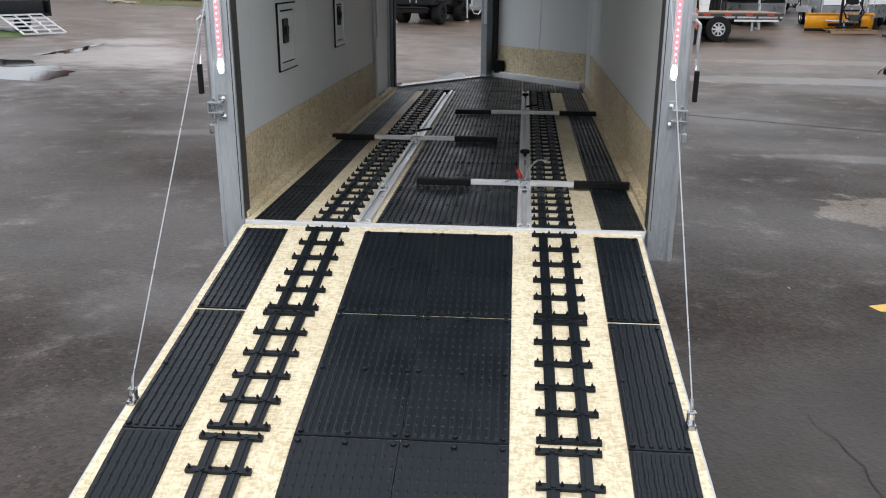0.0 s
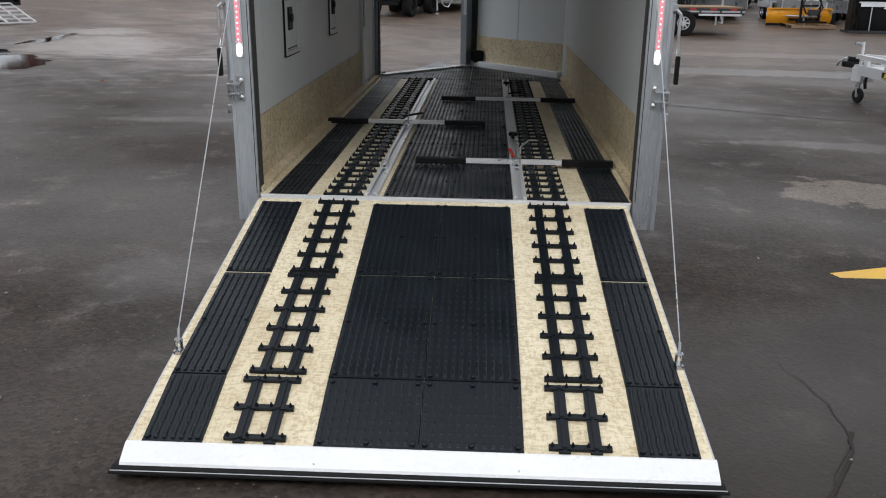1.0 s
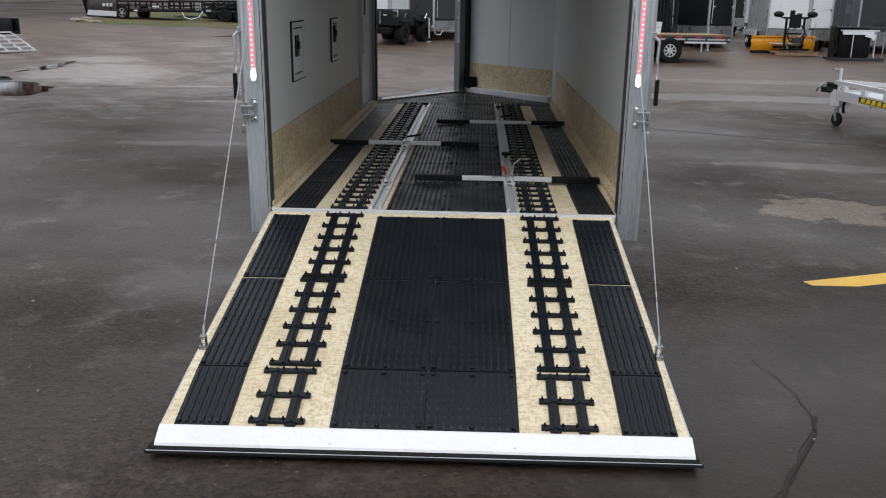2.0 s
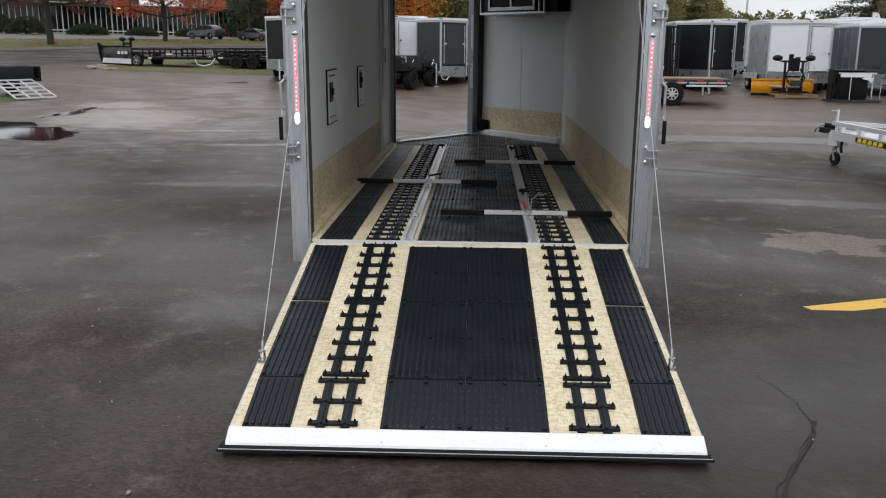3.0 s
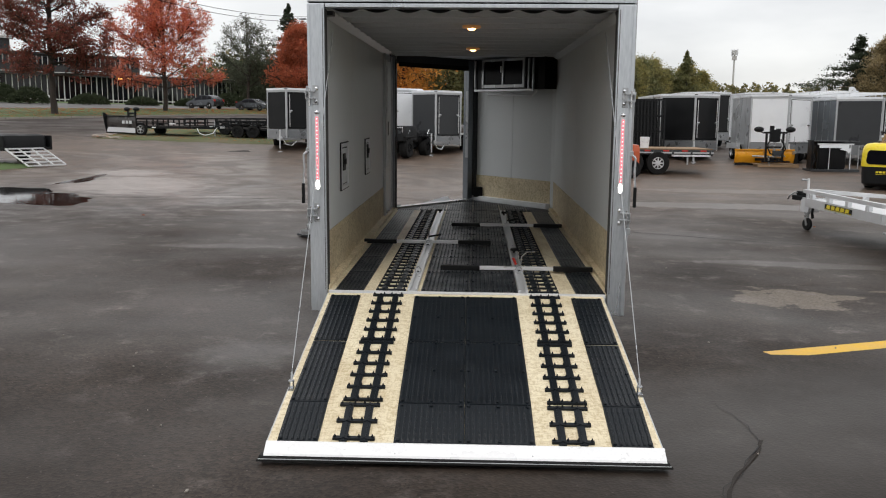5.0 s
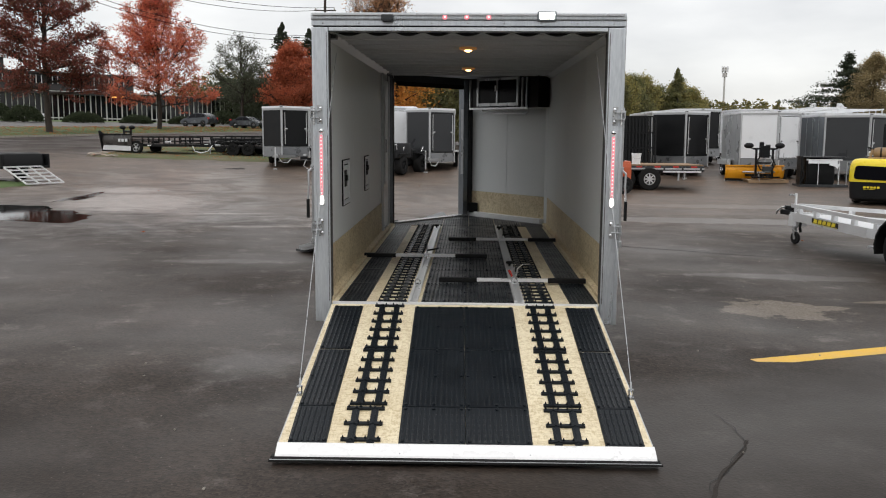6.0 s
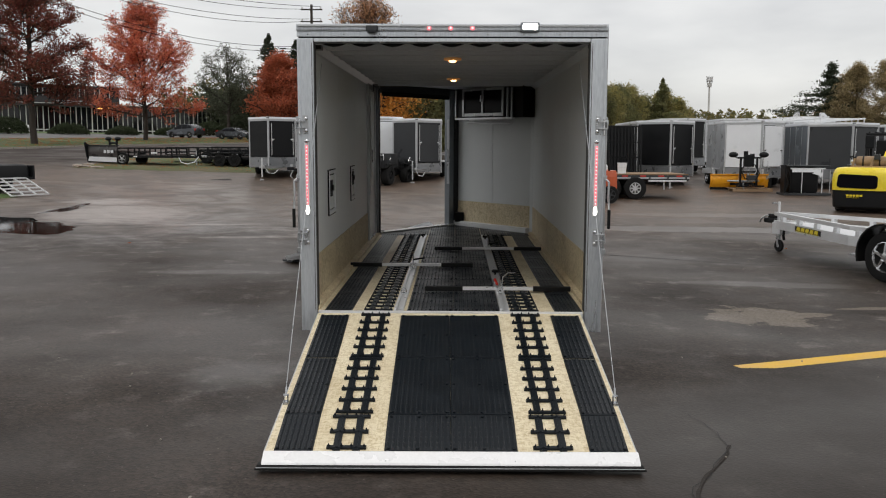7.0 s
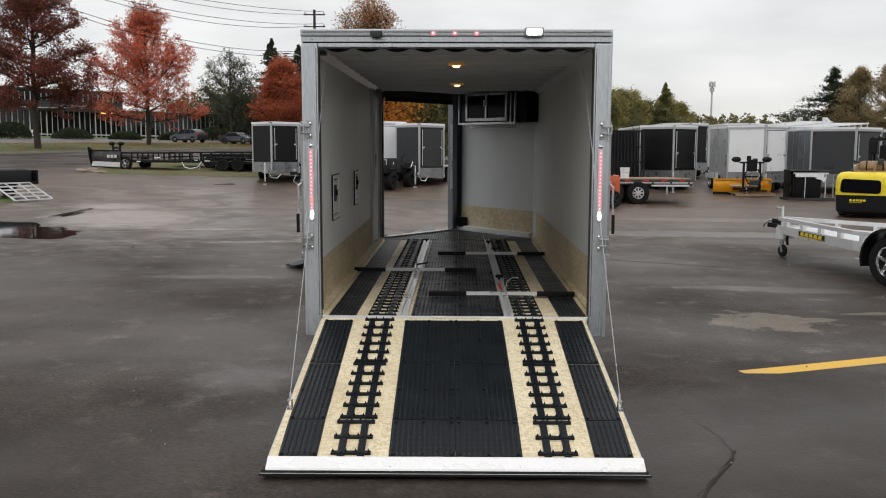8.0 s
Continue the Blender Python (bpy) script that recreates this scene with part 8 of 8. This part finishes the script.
for k, (tx, ty, th, ts, tl, tn) in enumerate((
        (17.0, 78, 6.9, 2.3, LEAF_OLIVE, "dull green"), (18.8, 82, 7.2, 2.3, LEAF_YELLOW, "yellow-green"), (20.8, 84, 6.2, 2.2, LEAF_OLIVE, "olive"),
        (24.0, 88, 7.2, 2.3, LEAF_YELLOW, "yellow-green"), (26.0, 90, 6.4, 2.0, LEAF_YELLOW, "yellow-green"), (15.2, 74, 6.6, 2.3, LEAF_YELLOW, "yellow-green"), (13.4, 72, 7.2, 2.2, LEAF_OLIVE, "olive"),
        (49.8, 98, 11.6, 3.6, LEAF_BROWN, "brown-gold"), (53.4, 97, 12.6, 4.0, LEAF_BROWN, "brown-gold"), (61.0, 97, 11.6, 4.0, LEAF_BROWN, "brown-gold"), (48.6, 101, 7.6, 3.0, LEAF_BROWN, "brown-gold"), (57.5, 92, 8.6, 4.4, LEAF_BROWN, "brown-gold"))):
    big = k >= 7
    limb_tree("oak_tree" if big else "poplar_tree", tx, ty, th, [(0, ts * 0.5), (0.2, ts), (0.55, ts), (0.85, ts * 0.6), (1, 0.25)], tl, f"{tn} tree in the belt beyond the yard", 80 + k, 32000 if big else 15000, 0.105 if big else 0.10, 0.16, 0.12, 13, 25, 80, 0.24, 0.8, group="tree belt")
pine(22.4, 83, 8.0, 2.9, "green conifer with a bare spire in the tree belt", 9, leaf=LEAF_OLIVE, irregular=0.6, first=0.1, n_leaf=7000, size=0.12)
pine(12.4, 70, 7.6, 1.8, "dark conifer at the edge of the tree belt", 19, first=0.1)


def spreading_pine(x, y, h, label, seed):
    """An old pine with long level boughs, reaching further to one side."""
    rnd, nr = random.Random(seed), np.random.default_rng(seed)
    t = thing("conifer_tree", label, "tree", pose(x, y, gz(x, y) - 0.05))
    segs, pts = [], []
    p = Vector((0, 0, 0))
    for k in range(15):
        q = p + Vector((rnd.gauss(0.03, 0.04), rnd.gauss(0, 0.04), h / 15))
        segs.append((p, q, 0.26 * (1 - k / 15) + 0.03, 0.26 * (1 - (k + 1) / 15) + 0.03))
        f = (k + 1) / 15
        if f > 0.36:
            for b in range(8):
                a = rnd.uniform(0, 6.28)
                west = max(0, -math.cos(a))
                reach = np.interp(f, [0.36, 0.5, 0.62, 0.8, 1.0], [2.9, 3.1, 2.2, 1.5, 0.3]) * (1 + west * np.interp(f, [0.36, 0.55, 0.8, 1], [1.1, 1.2, 0.6, 0.2])) * rnd.uniform(0.55, 1.05)
                o = p.lerp(q, rnd.random())
                e = o + Vector((math.cos(a) * reach, math.sin(a) * reach, reach * rnd.uniform(-0.12, 0.34)))
                segs.append((o, e, 0.06 * (1.2 - f), 0.012))
                for _ in range(int(40 + 75 * reach)):
                    g = 0.25 + 0.75 * rnd.random() ** 0.7
                    c = o.lerp(e, g)
                    w = 0.20 + 0.10 * reach
                    pts.append((c.x + rnd.gauss(0, w), c.y + rnd.gauss(0, w), c.z + rnd.gauss(0.10, 0.15)))
        p = q
    tv, tf = tube_mesh(segs, 5)
    raw("trunk", tv, tf, BARK, t, True)
    lv, lf = leaf_mesh(pts, 0.13, nr, 0.5)
    raw("crown", lv, lf, NEEDLE, t)
    return t


spreading_pine(47.3, 100, 11.4, "wide dark pine with level boughs", 14)


def far_woods():
    nr = np.random.default_rng(8)
    pts = []
    for k in range(620):
        cx = -60 + 260 * (k / 620) + nr.uniform(-3, 3)
        cy = 175 + nr.uniform(-8, 12)
        h = nr.uniform(6.6, 8.2) if cx > 15 else nr.uniform(7, 11)
        z0 = gz(cx, cy)
        for j in range(110):
            f = nr.random()
            w = 2.6 * (1.15 - f)
            pts.append((cx + nr.normal() * w * 0.6, cy + nr.normal() * w * 0.6, z0 + 0.3 + h * f))
    v, f = leaf_mesh(pts, 0.42, nr, 0.2)
    return raw("far_woods", v, f, LEAF_FAR)


tagged(far_woods(), "low belt of far autumn woods on the horizon", "woods", kind="stuff")


def shrub(x, y, w, d, h, seed):
    nr = np.random.default_rng(seed)
    t = thing("shrub", "low clipped evergreen shrub by the building", "shrub", pose(x, y, gz(x, y)), "shrubs along the building")
    n = 3500
    a, b = nr.uniform(0, 6.28, n), nr.random(n) ** 0.35
    z = nr.random(n) ** 0.7
    rr = np.sqrt(np.clip(1 - z ** 2, 0, 1)) * (0.75 + 0.25 * b)
    pts = np.stack([w * rr * np.cos(a), d * rr * np.sin(a), 0.1 + h * z * (0.85 + 0.15 * np.sin(3 * a))], 1) + nr.normal(size=(n, 3)) * 0.08
    v, f = leaf_mesh(pts, 0.13, nr)
    raw("foliage", v, f, SHRUB, t)
    stem = B()
    for k in range(6):
        rod(stem, (0, 0, 0), (w * 0.4 * math.cos(k), d * 0.4 * math.sin(k), h * 0.6), 0.05, 5, 0.02)
    part("stems", stem, BARK, t)


for k, (sx, sy, sw, sh) in enumerate(((-47.2, 85.6, 2.2, 1.7), (-51.0, 86.5, 2.4, 2.0), (-44.0, 93.2, 2.4, 1.15), (-40.4, 100.2, 2.0, 0.95), (-37.0, 107.0, 1.6, 0.9), (-33.6, 115, 2.6, 1.9))):
    shrub(sx, sy, sw, 1.4, sh, 200 + k)


# ---- poles and wires ----
def utility_pole(x, y, h):
    t = thing("utility_pole", "tall dark wooden utility pole with cross arms", "pole", pose(x, y, gz(x, y)))
    part("post", rod(B(), (0, 0, 0), (0, 0, h), 0.17, 10, 0.13), BARK, t)
    for k, z in enumerate((h - 0.55, h - 1.75)):
        part("cross_arm", box(B(), -1.1, 1.1, -0.06, 0.06, z, z + 0.12, 0.01), BARK, t)
        for sx in (-0.95, 0.95):
            part("insulator", lathe(B(), [(0.05, 0), (0.08, 0.05), (0.05, 0.12), (0.07, 0.16), (0.03, 0.22)], pose(sx, 0, z + 0.12), 8), FACADE, t)
    return gz(x, y) + h


ph = utility_pole(-13.8, 82.5, 14.3)


def wire(a, b, sag, label):
    pts = [tuple(Vector(a).lerp(Vector(b), k / 14) - Vector((0, 0, sag * 4 * (k / 14) * (1 - k / 14)))) for k in range(15)]
    return tagged(part("overhead_wire", pipe(B(), pts, 0.022, 4), RUBBER, None), label, "wire", "overhead wires")


pole_foot = ph - 14.3
for dx, za, zb, sag in ((-0.95, 12.6, 16.8, 2.4), (0.95, 12.9, 16.1, 2.0), (-0.95, 13.84, 16.9, 1.8), (0.95, 14.1, 15.9, 1.3), (0, 9.7, 15.8, 2.6), (0, 10.2, 16.1, 2.6)):
    wire((-13.8 + dx, 82.5, pole_foot + za), (-36, 44, zb), sag, "dark overhead power line strung between poles")


def street_lamp(x, y):
    t = thing("street_lamp", "slim street lamp with a curved arm", "street lamp", pose(x, y, gz(x, y)))
    part("post", rod(B(), (0, 0, 0), (0, 0, 9.4), 0.09, 8, 0.06), STEEL, t)
    part("arm", pipe(B(), [(0, 0, 9.4), (-0.8, 0, 9.9), (-1.8, 0, 10.0)], 0.05, 6), STEEL, t)
    part("lamp_head", box(B(), -2.3, -1.6, -0.12, 0.12, 9.92, 10.05, 0.03), DKGREY, t)


street_lamp(-15.1, 84)


def cell_tower(x, y, h):
    t = thing("mast_tower", "distant pale lattice mast with a platform head", "tower", pose(x, y, gz(x, y)))
    part("mast", rod(B(), (0, 0, 0), (0, 0, h), 0.26, 8, 0.18), FACADE, t)
    part("antenna_ring", rod(B(), (0, 0, h - 0.9), (0, 0, h), 0.62, 10), FACADE, t)
    part("antenna_ring", rod(B(), (0, 0, h - 2.1), (0, 0, h - 1.2), 0.5, 10), FACADE, t)
    for k in range(6):
        a = k * math.pi / 3
        part("antenna", box(B(), 0.66 * math.cos(a) - 0.07, 0.66 * math.cos(a) + 0.07, 0.66 * math.sin(a) - 0.07, 0.66 * math.sin(a) + 0.07, h - 1.1, h + 0.25, 0.02), WHITE, t)


cell_tower(58.6, 185, 15.6)


# ---- tongue and jack of a trailer hidden behind the open one ----
def tongue_jack(x, y):
    z = gz(x, y)
    t = thing("trailer_tongue", "black trailer tongue with jack and chain", "trailer tongue", pose(x, y, z))
    part("tongue_beam", beam(B(), (0.0, 0.0, 0.46), (1.5, 0.5, 0.46), 0.08, 0.1), BLACK, t)
    part("coupler", box(B(), -0.26, 0.02, -0.06, 0.06, 0.44, 0.56, 0.025), BLACK, t)
    part("coupler_latch", box(B(), -0.14, -0.02, -0.03, 0.03, 0.56, 0.66, 0.015), STEEL, t)
    jk = part("jack", rod(B(), (0.18, -0.02, 0.02), (0.18, -0.02, 0.92), 0.035, 10), BLACK, t)
    part("jack_foot", box(B(), 0.09, 0.27, -0.11, 0.07, 0.0, 0.03, 0.006), STEEL, jk)
    part("jack_gearbox", box(B(), 0.10, 0.27, -0.08, 0.05, 0.78, 0.98, 0.03), BLACK, jk)
    part("jack_crank", pipe(B(), [(0.18, -0.08, 0.90), (0.18, -0.16, 0.90), (0.10, -0.16, 1.02)], 0.014, 6), STEEL, jk)
    part("battery_box", box(B(), 0.34, 0.62, 0.0, 0.24, 0.52, 0.74, 0.03), BLACK, t)
    part("safety_chain", pipe(B(), [(-0.02, -0.05, 0.44), (-0.12, -0.1, 0.2), (0.05, -0.12, 0.06), (0.5, 0.0, 0.05), (0.9, 0.2, 0.36)], 0.016, 6), STEEL, t)


tongue_jack(-6.0, 27.2)
